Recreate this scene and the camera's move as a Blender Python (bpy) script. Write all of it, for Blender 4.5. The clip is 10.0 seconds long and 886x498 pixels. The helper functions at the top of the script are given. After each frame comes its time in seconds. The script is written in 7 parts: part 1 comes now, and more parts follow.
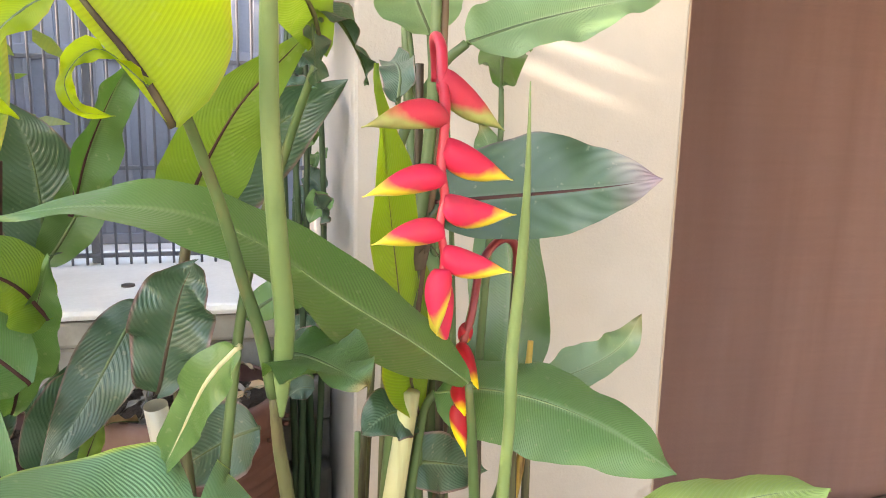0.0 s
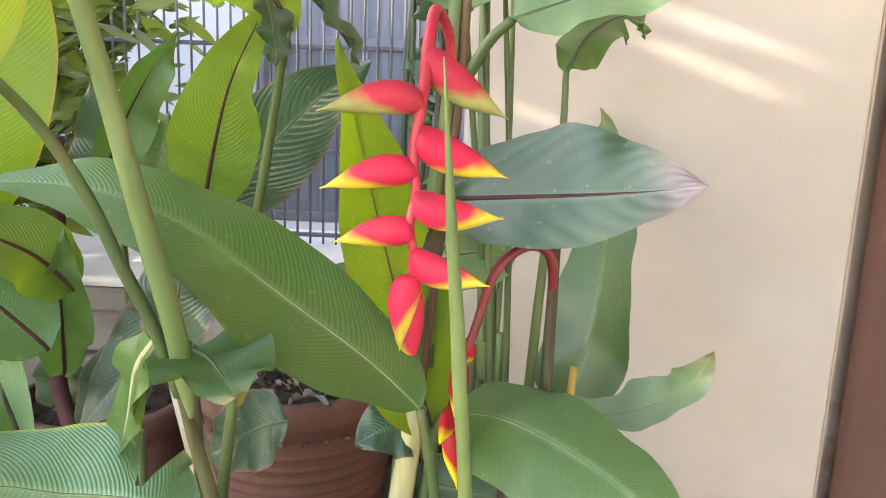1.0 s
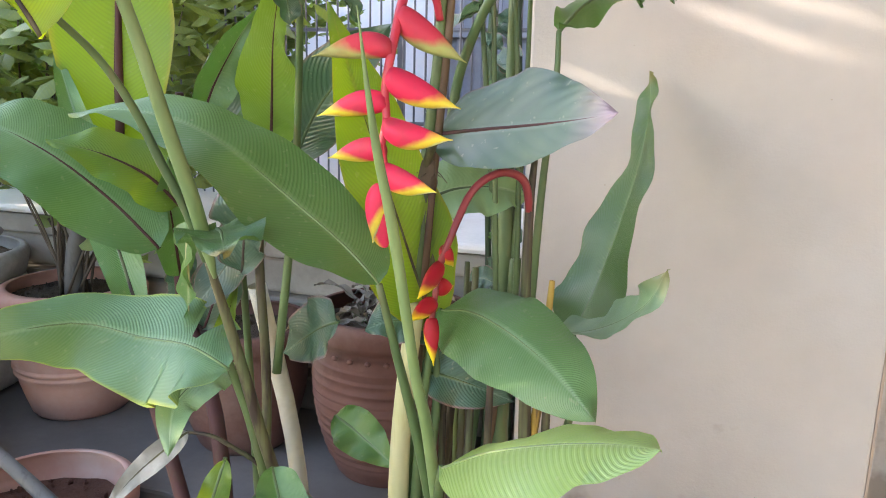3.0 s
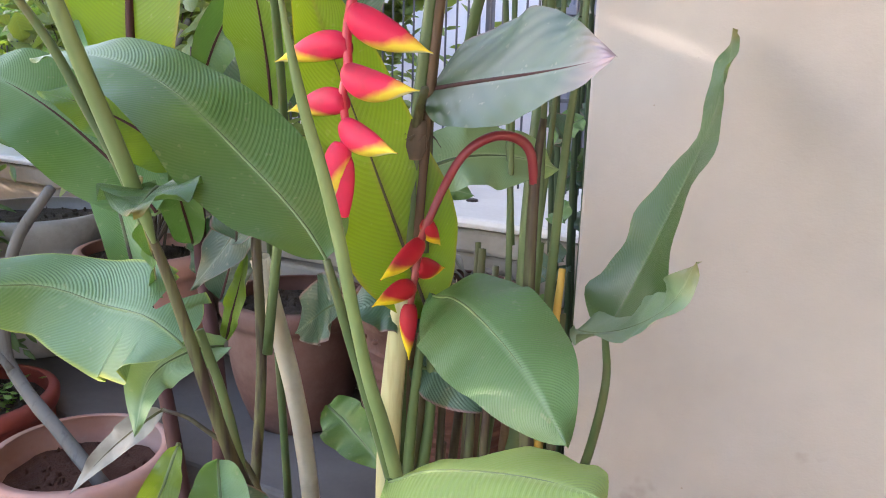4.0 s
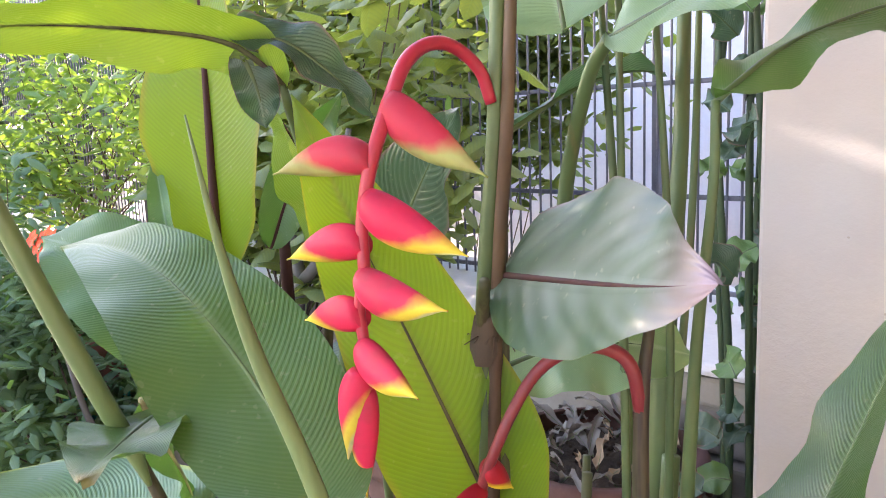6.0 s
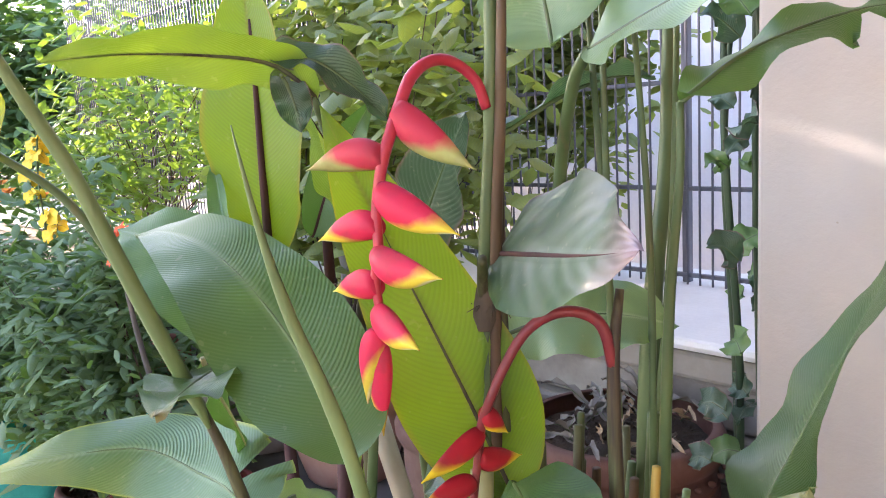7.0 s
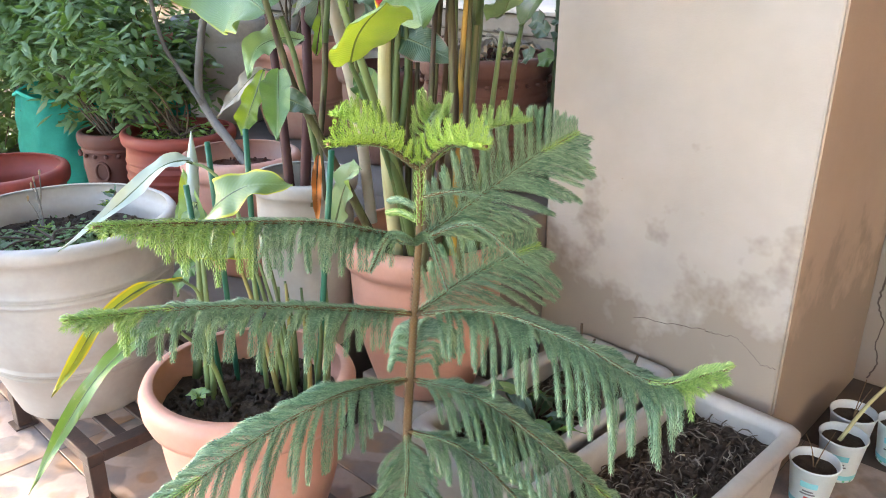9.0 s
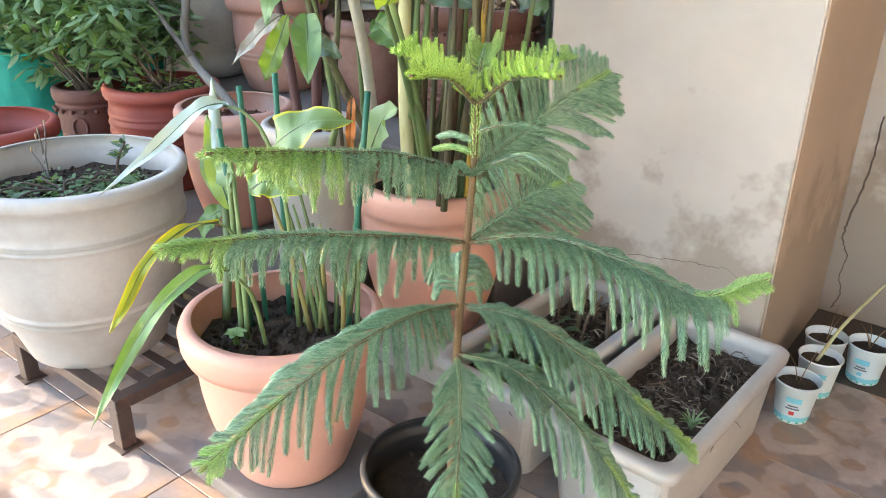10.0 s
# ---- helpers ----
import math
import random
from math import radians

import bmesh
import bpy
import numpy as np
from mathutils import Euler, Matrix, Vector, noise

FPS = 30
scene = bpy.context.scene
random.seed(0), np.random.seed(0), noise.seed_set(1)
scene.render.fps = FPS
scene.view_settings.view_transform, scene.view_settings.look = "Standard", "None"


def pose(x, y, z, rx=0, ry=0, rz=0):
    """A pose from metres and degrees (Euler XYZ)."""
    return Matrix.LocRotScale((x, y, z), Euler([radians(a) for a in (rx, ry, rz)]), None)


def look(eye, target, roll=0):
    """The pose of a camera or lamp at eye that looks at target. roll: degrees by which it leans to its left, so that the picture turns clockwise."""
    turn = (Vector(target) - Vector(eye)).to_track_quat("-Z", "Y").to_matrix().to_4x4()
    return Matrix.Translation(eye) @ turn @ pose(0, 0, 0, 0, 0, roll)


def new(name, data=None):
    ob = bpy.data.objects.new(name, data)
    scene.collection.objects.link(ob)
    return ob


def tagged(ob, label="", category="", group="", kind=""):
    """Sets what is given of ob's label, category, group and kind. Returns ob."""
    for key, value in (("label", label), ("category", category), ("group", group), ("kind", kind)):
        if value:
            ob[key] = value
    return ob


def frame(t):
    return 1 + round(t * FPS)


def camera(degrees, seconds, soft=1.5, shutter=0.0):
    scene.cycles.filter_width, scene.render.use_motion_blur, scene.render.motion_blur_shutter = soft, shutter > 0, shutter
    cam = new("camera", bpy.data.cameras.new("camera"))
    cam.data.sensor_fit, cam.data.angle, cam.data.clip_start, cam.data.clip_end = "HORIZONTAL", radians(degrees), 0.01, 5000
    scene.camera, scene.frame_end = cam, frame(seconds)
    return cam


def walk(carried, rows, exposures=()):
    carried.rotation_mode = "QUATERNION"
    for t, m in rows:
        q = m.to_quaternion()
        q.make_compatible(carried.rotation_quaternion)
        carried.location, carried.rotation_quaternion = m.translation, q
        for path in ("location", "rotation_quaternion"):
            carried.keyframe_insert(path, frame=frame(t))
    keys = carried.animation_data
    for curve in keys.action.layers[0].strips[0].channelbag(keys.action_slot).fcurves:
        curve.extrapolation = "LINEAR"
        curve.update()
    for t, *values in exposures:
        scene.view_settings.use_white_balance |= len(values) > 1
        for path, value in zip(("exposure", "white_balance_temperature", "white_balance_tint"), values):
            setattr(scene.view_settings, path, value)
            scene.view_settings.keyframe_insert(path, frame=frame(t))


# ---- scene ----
cam = camera(58.9, 10.0, 1.0)
PATH = [
    (0, (0.5451, 0.1745, 1.2974), (1.0802, 2.0653, 0.9251), 1.39),
    (0.5, (0.6230, 0.2338, 1.3187), (0.8613, 2.1757, 0.9039), 2.66),
    (1, (0.7822, 0.2379, 1.2964), (0.6820, 2.1928, 0.8860), 2.17),
    (1.5, (0.8388, 0.1934, 1.3158), (0.5032, 2.1292, 0.9418), 1.65),
    (2, (0.8699, 0.1352, 1.3070), (0.4471, 2.0516, 0.9218), 1.41),
    (2.5, (0.9392, 0.0828, 1.2824), (0.4712, 1.9822, 0.8663), 1.26),
    (4, (1.1167, 0.2785, 1.2256), (0.2032, 1.9922, 0.7472), 1.74),
    (4.5, (1.0559, 0.4075, 1.2154), (0.0466, 2.0605, 0.7166), 2.00),
    (5, (1.0489, 0.4700, 1.2652), (-0.0700, 2.0681, 0.8243), 0.82),
    (5.5, (1.0678, 0.5129, 1.2993), (-0.1784, 2.0349, 0.9380), -0.85),
    (7, (1.1968, 0.4644, 1.3052), (-0.2573, 1.8012, 0.9914), -3.30),
    (7.5, (1.3100, 0.3320, 1.2485), (-0.1312, 1.6682, 0.8773), -2.87),
    (8, (1.4856, 0.1599, 1.1556), (0.0947, 1.5051, 0.6499), -1.18),
    (8.5, (1.6598, 0.0368, 1.1076), (0.3205, 1.3842, 0.4824), -0.31),
    (9, (1.7709, -0.0459, 1.0647), (0.5021, 1.3175, 0.3357), 0.43),
    (9.5, (1.7626, -0.1302, 1.0397), (0.5701, 1.2642, 0.2436), 0.95),
    (10, (1.6966, -0.2155, 1.0441), (0.5807, 1.2330, 0.2336), 1.15),
]
walk(cam, [(t, look(eye, target, roll)) for t, eye, target, roll in PATH], exposures=[(0.0, 1.92, 7700.0, 17.0), (2.5, 1.74, 6900.0, 17.0), (4.0, 1.74, 6750.0, 23.0), (5.0, 1.98, 6700.0, 27.0), (7.5, 1.76, 6600.0, 27.0), (8.5, 1.98, 6900.0, 22.0), (9.5, 2.20, 6800.0, 15.0), (10.0, 2.18, 6800.0, 14.0)])

# ---- light ----
SUN_FROM = Vector((-0.95, -0.20, 0.262)).normalized()
world = bpy.data.worlds.new("sky")
scene.world = world
world.use_nodes = True
wn = world.node_tree.nodes
sky = wn.new("ShaderNodeTexSky")
sky.sky_type = "NISHITA"
sky.sun_disc = False
sky.sun_elevation = math.asin(SUN_FROM.z)
sky.sun_rotation = math.atan2(SUN_FROM.x, SUN_FROM.y)
world.node_tree.links.new(sky.outputs["Color"], wn["Background"].inputs["Color"])
wn["Background"].inputs["Strength"].default_value = 0.45
sun = new("sun", bpy.data.lights.new("sun", "SUN"))
sun.data.energy, sun.data.angle, sun.data.color = 5.0, radians(0.25), (1.0, 0.90, 0.74)
sun.matrix_world = look(SUN_FROM * 20, (0, 0, 0))
scene.view_settings.exposure = 0.0


# ---- materials ----
class Nodes:
    """Short-hand for building a node material."""

    def __init__(self, name):
        self.m = bpy.data.materials.new(name)
        self.m.use_nodes = True
        self.t = self.m.node_tree
        self.b = self.t.nodes["Principled BSDF"]
        self.out = self.t.nodes["Material Output"]

    def n(self, kind, **props):
        node = self.t.nodes.new(kind)
        for k, v in props.items():
            if k in node.inputs.keys():
                node.inputs[k].default_value = v
            else:
                setattr(node, k, v)
        return node

    def link(self, a, b):
        self.t.links.new(a, b)

    def coords(self, kind="Object", scale=(1, 1, 1)):
        tc, mp = self.n("ShaderNodeTexCoord"), self.n("ShaderNodeMapping")
        mp.inputs["Scale"].default_value = scale
        self.link(tc.outputs[kind], mp.inputs["Vector"])
        return mp.outputs["Vector"]

    def noise(self, vec, scale, detail=4.0, rough=0.55):
        t = self.n("ShaderNodeTexNoise")
        t.inputs["Scale"].default_value, t.inputs["Detail"].default_value, t.inputs["Roughness"].default_value = scale, detail, rough
        self.link(vec, t.inputs["Vector"])
        return t.outputs["Fac"]

    def ramp(self, fac, stops):
        r = self.n("ShaderNodeValToRGB")
        el = r.color_ramp.elements
        while len(el) < len(stops):
            el.new(0.5)
        for e, (p, c) in zip(el, stops):
            e.position, e.color = p, (*c, 1) if len(c) == 3 else c
        self.link(fac, r.inputs["Fac"])
        return r.outputs["Color"]

    def mix(self, fac, a, b, mode="MIX"):
        x = self.n("ShaderNodeMix", data_type="RGBA", blend_type=mode)
        for sock, v in ((x.inputs[0], fac), (x.inputs[6], a), (x.inputs[7], b)):
            if isinstance(v, (int, float)):
                sock.default_value = v
            elif isinstance(v, tuple):
                sock.default_value = (*v, 1)
            else:
                self.link(v, sock)
        return x.outputs[2]

    def math(self, op, a, b=0.0, clamp=False):
        x = self.n("ShaderNodeMath", operation=op, use_clamp=clamp)
        for sock, v in ((x.inputs[0], a), (x.inputs[1], b)):
            if isinstance(v, (int, float)):
                sock.default_value = v
            else:
                self.link(v, sock)
        return x.outputs[0]

    def bump(self, height, strength=0.3, distance=0.002):
        b = self.n("ShaderNodeBump")
        b.inputs["Strength"].default_value, b.inputs["Distance"].default_value = strength, distance
        self.link(height, b.inputs["Height"])
        self.link(b.outputs["Normal"], self.b.inputs["Normal"])
        return b.outputs["Normal"]

    def done(self, color=None, rough=0.6, metal=0.0, spec=0.5):
        if color is not None:
            if isinstance(color, tuple):
                self.b.inputs["Base Color"].default_value = (*color, 1)
            else:
                self.link(color, self.b.inputs["Base Color"])
        if isinstance(rough, (int, float)):
            self.b.inputs["Roughness"].default_value = rough
        else:
            self.link(rough, self.b.inputs["Roughness"])
        self.b.inputs["Metallic"].default_value = metal
        self.b.inputs["Specular IOR Level"].default_value = spec
        return self.m


def mottled(name, a, b, scale=6.0, rough=0.7, fine=60.0, bump=0.2, dist=0.002, spec=0.4, metal=0.0, stain=None):
    """A surface of two close tones with coarse blotches, fine grain and relief."""
    k = Nodes(name)
    v = k.coords()
    big, small = k.noise(v, scale, 5.0, 0.6), k.noise(v, fine, 4.0, 0.6)
    col = k.mix(k.ramp(big, [(0.35, (0, 0, 0)), (0.65, (1, 1, 1))]), a, b)
    col = k.mix(k.math("MULTIPLY", small, 0.35), col, tuple(0.55 * x for x in a))
    if stain:
        col = k.mix(k.ramp(k.noise(v, scale * 0.45, 6.0, 0.7), [(0.52, (0, 0, 0)), (0.72, (0.8, 0.8, 0.8))]), col, stain)
    k.bump(k.math("ADD", small, k.math("MULTIPLY", big, 0.6)), bump, dist)
    return k.done(col, rough, metal, spec)


def leaf_material(name, base, light, rib, through_col, glow=0.35, ribs=46.0, rough=0.42, ribtone=0.35, edge=None, sheen=0.5, bumpy=0.16, tipcol=None, tipfrom=0.62, edgefrom=0.455, deep=0.0013, sweep=0.42, fine=0.15):
    """A broad leaf: midrib, slanting side veins, blotches, and light that comes through."""
    k = Nodes(name)
    uv = k.n("ShaderNodeUVMap").outputs["UV"]
    sep = k.n("ShaderNodeSeparateXYZ")
    k.link(uv, sep.inputs[0])
    across = k.math("ABSOLUTE", k.math("SUBTRACT", sep.outputs["Y"], 0.5))
    obj = k.coords()
    wob = k.noise(obj, 14.0, 2.0)
    phase = k.math("ADD", k.math("MULTIPLY", sep.outputs["X"], ribs), k.math("MULTIPLY", k.math("POWER", across, 1.4), -ribs * sweep))
    phase = k.math("ADD", phase, k.math("MULTIPLY", wob, 0.22))
    wave = k.math("SINE", k.math("MULTIPLY", phase, 6.2832))
    wave2 = k.math("SINE", k.math("MULTIPLY", phase, 6.2832 * 3.0))
    veins = k.math("ADD", k.math("MULTIPLY", wave, 0.5), 0.5)
    blot = k.noise(obj, 9.0, 4.0, 0.6)
    info = k.n("ShaderNodeObjectInfo").outputs["Random"]
    tone = k.mix(k.ramp(blot, [(0.3, (0, 0, 0)), (0.7, (1, 1, 1))]), base, light)
    patchy = k.math("ADD", k.math("MULTIPLY", k.noise(obj, 26.0, 3.0, 0.6), 1.6), 0.2)
    tone = k.mix(k.math("MULTIPLY", k.math("MULTIPLY", k.math("POWER", veins, 2.0), patchy), ribtone), tone, rib)
    mid = k.ramp(across, [(0.0, (1, 1, 1)), (0.022, (0.75, 0.75, 0.75)), (0.05, (0, 0, 0))])
    tone = k.mix(k.math("MULTIPLY", mid, 0.75), tone, rib)
    speck = k.ramp(k.noise(obj, 120.0, 2.0, 0.5), [(0.66, (0, 0, 0)), (0.72, (1, 1, 1))])
    tone = k.mix(k.math("MULTIPLY", speck, 0.17), tone, (0.45, 0.42, 0.28))
    if tipcol:
        far = k.math("ADD", sep.outputs["X"], k.math("MULTIPLY", k.math("SUBTRACT", blot, 0.5), 0.25))
        tone = k.mix(k.ramp(far, [(tipfrom, (0, 0, 0)), (0.99, (0.85, 0.85, 0.85))]), tone, tipcol)
    if edge:
        rim = k.ramp(k.math("ADD", across, k.math("MULTIPLY", k.math("SUBTRACT", blot, 0.5), 0.10)), [(edgefrom, (0, 0, 0)), (edgefrom + 0.04, (1, 1, 1))])
        tone = k.mix(rim, tone, edge)
    hsv = k.n("ShaderNodeHueSaturation")
    k.link(tone, hsv.inputs["Color"])
    k.link(k.math("ADD", k.math("MULTIPLY", info, 0.38), 1.0), hsv.inputs["Value"])
    col = hsv.outputs["Color"]
    k.bump(k.math("ADD", k.math("ADD", k.math("MULTIPLY", wave, 0.7), k.math("MULTIPLY", wave2, fine)), k.math("MULTIPLY", mid, -1.0)), bumpy, deep)
    k.done(col, k.math("ADD", k.math("MULTIPLY", blot, 0.25), rough - 0.1), spec=sheen)
    tr = k.n("ShaderNodeBsdfTranslucent")
    k.link(k.mix(k.math("MULTIPLY", k.math("POWER", veins, 2.0), 0.3), through_col, tuple(0.6 * c for c in through_col)), tr.inputs["Color"])
    mixs = k.n("ShaderNodeMixShader")
    mixs.inputs[0].default_value = glow
    k.link(k.b.outputs[0], mixs.inputs[1])
    k.link(tr.outputs[0], mixs.inputs[2])
    k.link(mixs.outputs[0], k.out.inputs["Surface"])
    return k.m


LEAF = leaf_material("leaf_green", (0.046, 0.116, 0.026), (0.086, 0.166, 0.046), (0.17, 0.25, 0.11), (0.12, 0.30, 0.03), 0.24, rough=0.38, sheen=0.7, ribs=100, ribtone=0.26, bumpy=0.22, sweep=0.3)
# Backlight on these two is put into brighter base and through colours.
LEAF_BRIGHT = leaf_material("leaf_backlit_tint", (0.075, 0.17, 0.022), (0.11, 0.22, 0.028), (0.17, 0.17, 0.045), (0.36, 0.52, 0.010), 0.48, ribs=66, ribtone=0.2, edge=(0.25, 0.16, 0.04), bumpy=0.3)
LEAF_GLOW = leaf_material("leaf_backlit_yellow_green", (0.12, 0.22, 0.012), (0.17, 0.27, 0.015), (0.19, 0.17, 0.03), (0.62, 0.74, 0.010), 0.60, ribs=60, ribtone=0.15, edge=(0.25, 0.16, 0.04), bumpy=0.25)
LEAF_DARK = leaf_material("leaf_dark_blue_green", (0.021, 0.056, 0.035), (0.032, 0.075, 0.045), (0.11, 0.17, 0.12), (0.08, 0.22, 0.05), 0.18, ribs=24, rough=0.36, ribtone=0.15, sheen=0.8, edge=(0.16, 0.08, 0.08), bumpy=0.3, deep=0.0015, sweep=0.8)
# Paler green; on broad leaves a whitish sheen is put into the colour.
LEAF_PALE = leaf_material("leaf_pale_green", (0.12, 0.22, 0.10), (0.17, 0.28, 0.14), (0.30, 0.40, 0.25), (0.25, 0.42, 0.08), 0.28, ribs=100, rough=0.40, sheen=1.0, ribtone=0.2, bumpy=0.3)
# Strap leaf's whitish sheen, put into a pale colour; furled leaf shares it.
LEAF_PALE_SHEEN = leaf_material("leaf_pale_sheen", (0.33, 0.43, 0.38), (0.43, 0.52, 0.49), (0.48, 0.56, 0.52), (0.3, 0.45, 0.18), 0.2, ribs=30, rough=0.30, sheen=0.9, ribtone=0.1)
LEAF_MID = leaf_material("leaf_mid_green", (0.050, 0.138, 0.040), (0.100, 0.205, 0.072), (0.20, 0.31, 0.18), (0.15, 0.34, 0.05), 0.24, ribs=95, rough=0.38, sheen=0.75, ribtone=0.24, bumpy=0.32, sweep=0.32)
LEAF_PALE_TIP = leaf_material("leaf_pale_yellow_tip", (0.06, 0.15, 0.065), (0.10, 0.205, 0.10), (0.22, 0.33, 0.19), (0.25, 0.42, 0.08), 0.28, ribs=85, rough=0.38, sheen=0.9, ribtone=0.26, bumpy=0.36, tipcol=(0.45, 0.46, 0.05), tipfrom=0.70, edge=(0.36, 0.42, 0.05), edgefrom=0.468)
# Lighter leaf green; on the heliconia leaf it paints light from above.
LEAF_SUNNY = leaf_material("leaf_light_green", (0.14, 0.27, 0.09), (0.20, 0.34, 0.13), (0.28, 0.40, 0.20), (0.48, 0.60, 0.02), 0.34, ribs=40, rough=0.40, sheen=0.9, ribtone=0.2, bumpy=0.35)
LEAF_EDGED = leaf_material("leaf_green_yellow_margin", (0.085, 0.18, 0.06), (0.13, 0.24, 0.10), (0.20, 0.31, 0.15), (0.35, 0.50, 0.06), 0.3, ribs=30, rough=0.40, sheen=0.8, ribtone=0.2, edge=(0.50, 0.52, 0.03), edgefrom=0.42)
LEAF_GLOSS = leaf_material("leaf_strap_green", (0.07, 0.17, 0.03), (0.12, 0.24, 0.05), (0.20, 0.30, 0.10), (0.16, 0.34, 0.04), 0.2, ribs=30, rough=0.34, sheen=0.8, ribtone=0.15)
DRY_ORANGE = mottled("dry_leaf_orange", (0.50, 0.17, 0.035), (0.36, 0.14, 0.05), 40.0, 0.8, 150, 0.3)
LEAF_OLD = leaf_material("leaf_old_yellowing", (0.15, 0.24, 0.03), (0.30, 0.33, 0.03), (0.30, 0.28, 0.04), (0.4, 0.46, 0.03), 0.3, ribs=40, ribtone=0.2, edge=(0.55, 0.40, 0.02), edgefrom=0.36, tipcol=(0.06, 0.045, 0.04), tipfrom=0.90)
# Lighter green with sunlight put into the colour; also used for young shoots.
LEAF_LIT = leaf_material("leaf_sunlit_green", (0.075, 0.17, 0.028), (0.11, 0.21, 0.035), (0.16, 0.20, 0.06), (0.32, 0.46, 0.02), 0.42, ribs=40, ribtone=0.2, rough=0.36, bumpy=0.35, deep=0.0015, sheen=0.7, sweep=0.7)
# Purple tip, drawn wider and paler to paint a lilac sheen.
LEAF_PURPLE = leaf_material("leaf_purple_tip_sheen", (0.022, 0.052, 0.028), (0.044, 0.088, 0.050), (0.085, 0.13, 0.095), (0.10, 0.22, 0.05), 0.12, ribs=9, rough=0.38, ribtone=0.10, sheen=0.8, edge=(0.16, 0.07, 0.09), edgefrom=0.478, bumpy=0.21, tipcol=(0.24, 0.155, 0.205), tipfrom=0.72, deep=0.0013, sweep=0.95, fine=0.03)
LEAF_TIP = leaf_material("leaf_green_brown_tip", (0.036, 0.095, 0.032), (0.052, 0.125, 0.042), (0.12, 0.21, 0.09), (0.16, 0.32, 0.02), 0.24, rough=0.34, sheen=0.8, ribs=100, ribtone=0.15, edge=(0.16, 0.11, 0.04), tipcol=(0.24, 0.17, 0.05), tipfrom=0.90, edgefrom=0.49, bumpy=0.3)
LEAF_FOLD = leaf_material("leaf_silver_green_brown_tip", (0.12, 0.20, 0.11), (0.18, 0.27, 0.16), (0.26, 0.35, 0.22), (0.2, 0.36, 0.06), 0.22, rough=0.36, sheen=0.8, ribs=70.0, ribtone=0.15, tipcol=(0.15, 0.105, 0.03), tipfrom=0.80)
LEAF_BUSH = leaf_material("leaf_bush", (0.075, 0.145, 0.065), (0.13, 0.215, 0.10), (0.12, 0.19, 0.09), (0.2, 0.38, 0.04), 0.30, ribs=10, rough=0.38)


def stem_material(name, low, high, streak, rough=0.5, amount=0.4, start=0.55):
    k = Nodes(name)
    v = k.coords("Object", (60, 60, 4))
    s = k.noise(v, 1.0, 4.0, 0.6)
    big = k.noise(k.coords(), 9.0, 3.0)
    col = k.mix(k.ramp(big, [(0.35, (0, 0, 0)), (0.65, (1, 1, 1))]), low, high)
    col = k.mix(k.ramp(s, [(start, (0, 0, 0)), (start + 0.15, (amount, amount, amount))]), col, streak)
    k.bump(s, 0.3, 0.0015)
    return k.done(col, rough)


STEM = stem_material("stem_green", (0.05, 0.092, 0.032), (0.09, 0.14, 0.048), (0.14, 0.11, 0.05), 0.5, 0.5)
STUB_TONE = stem_material("stem_yellow_brown", (0.20, 0.19, 0.055), (0.24, 0.20, 0.07), (0.16, 0.07, 0.03), 0.55, 0.5)
STEM_SHEATH = stem_material("stem_dry_sheath", (0.075, 0.040, 0.022), (0.115, 0.070, 0.035), (0.030, 0.014, 0.010), 0.6, 0.9, 0.5)
STEM_LIGHT = stem_material("stem_light_green", (0.115, 0.18, 0.065), (0.17, 0.24, 0.095), (0.08, 0.12, 0.04), 0.45, 0.4)
STEM_OLD = stem_material("stem_brown_sheath", (0.085, 0.105, 0.038), (0.075, 0.055, 0.028), (0.028, 0.015, 0.011), 0.6, 0.95, 0.46)
STUB_YELLOW = stem_material("stub_yellow_spotted", (0.46, 0.30, 0.05), (0.36, 0.20, 0.05), (0.05, 0.03, 0.015), 0.6, 0.95, 0.5)
STEM_PALE = stem_material("stem_pale", (0.40, 0.40, 0.20), (0.46, 0.44, 0.26), (0.25, 0.17, 0.07), 0.55, 0.5)
STEM_RED = stem_material("stem_dark_red", (0.045, 0.010, 0.012), (0.06, 0.02, 0.016), (0.05, 0.045, 0.022), 0.8, 0.35)
BARK = stem_material("bark_grey", (0.10, 0.094, 0.088), (0.15, 0.138, 0.126), (0.06, 0.05, 0.045), 0.8, 0.6)
BARK_BROWN = stem_material("bark_brown", (0.13, 0.085, 0.045), (0.19, 0.125, 0.065), (0.05, 0.03, 0.018), 0.8, 0.6)
BARK_DARK = stem_material("bark_dark_brown", (0.075, 0.055, 0.04), (0.11, 0.08, 0.055), (0.04, 0.03, 0.025), 0.85, 0.6)


def needle_material(name, dark, mid, light):
    """Waxy conifer needles, each of its own tone."""
    k = Nodes(name)
    own = k.n("ShaderNodeNewGeometry").outputs["Random Per Island"]
    col = k.ramp(own, [(0.0, dark), (0.5, mid), (1.0, light)])
    col = k.mix(k.math("MULTIPLY", k.ramp(k.noise(k.coords(), 34.0, 3.0), [(0.35, (0, 0, 0)), (0.7, (1, 1, 1))]), 0.5), col, light)
    return k.done(col, 0.36, spec=0.75)


NEEDLE = needle_material("needle_green", (0.045, 0.135, 0.075), (0.105, 0.245, 0.14), (0.30, 0.45, 0.27))
NEEDLE_NEW = needle_material("needle_fresh", (0.10, 0.25, 0.05), (0.20, 0.38, 0.08), (0.38, 0.54, 0.17))
NEEDLE_BROWN = needle_material("needle_brown", (0.055, 0.034, 0.022), (0.115, 0.075, 0.045), (0.14, 0.15, 0.07))
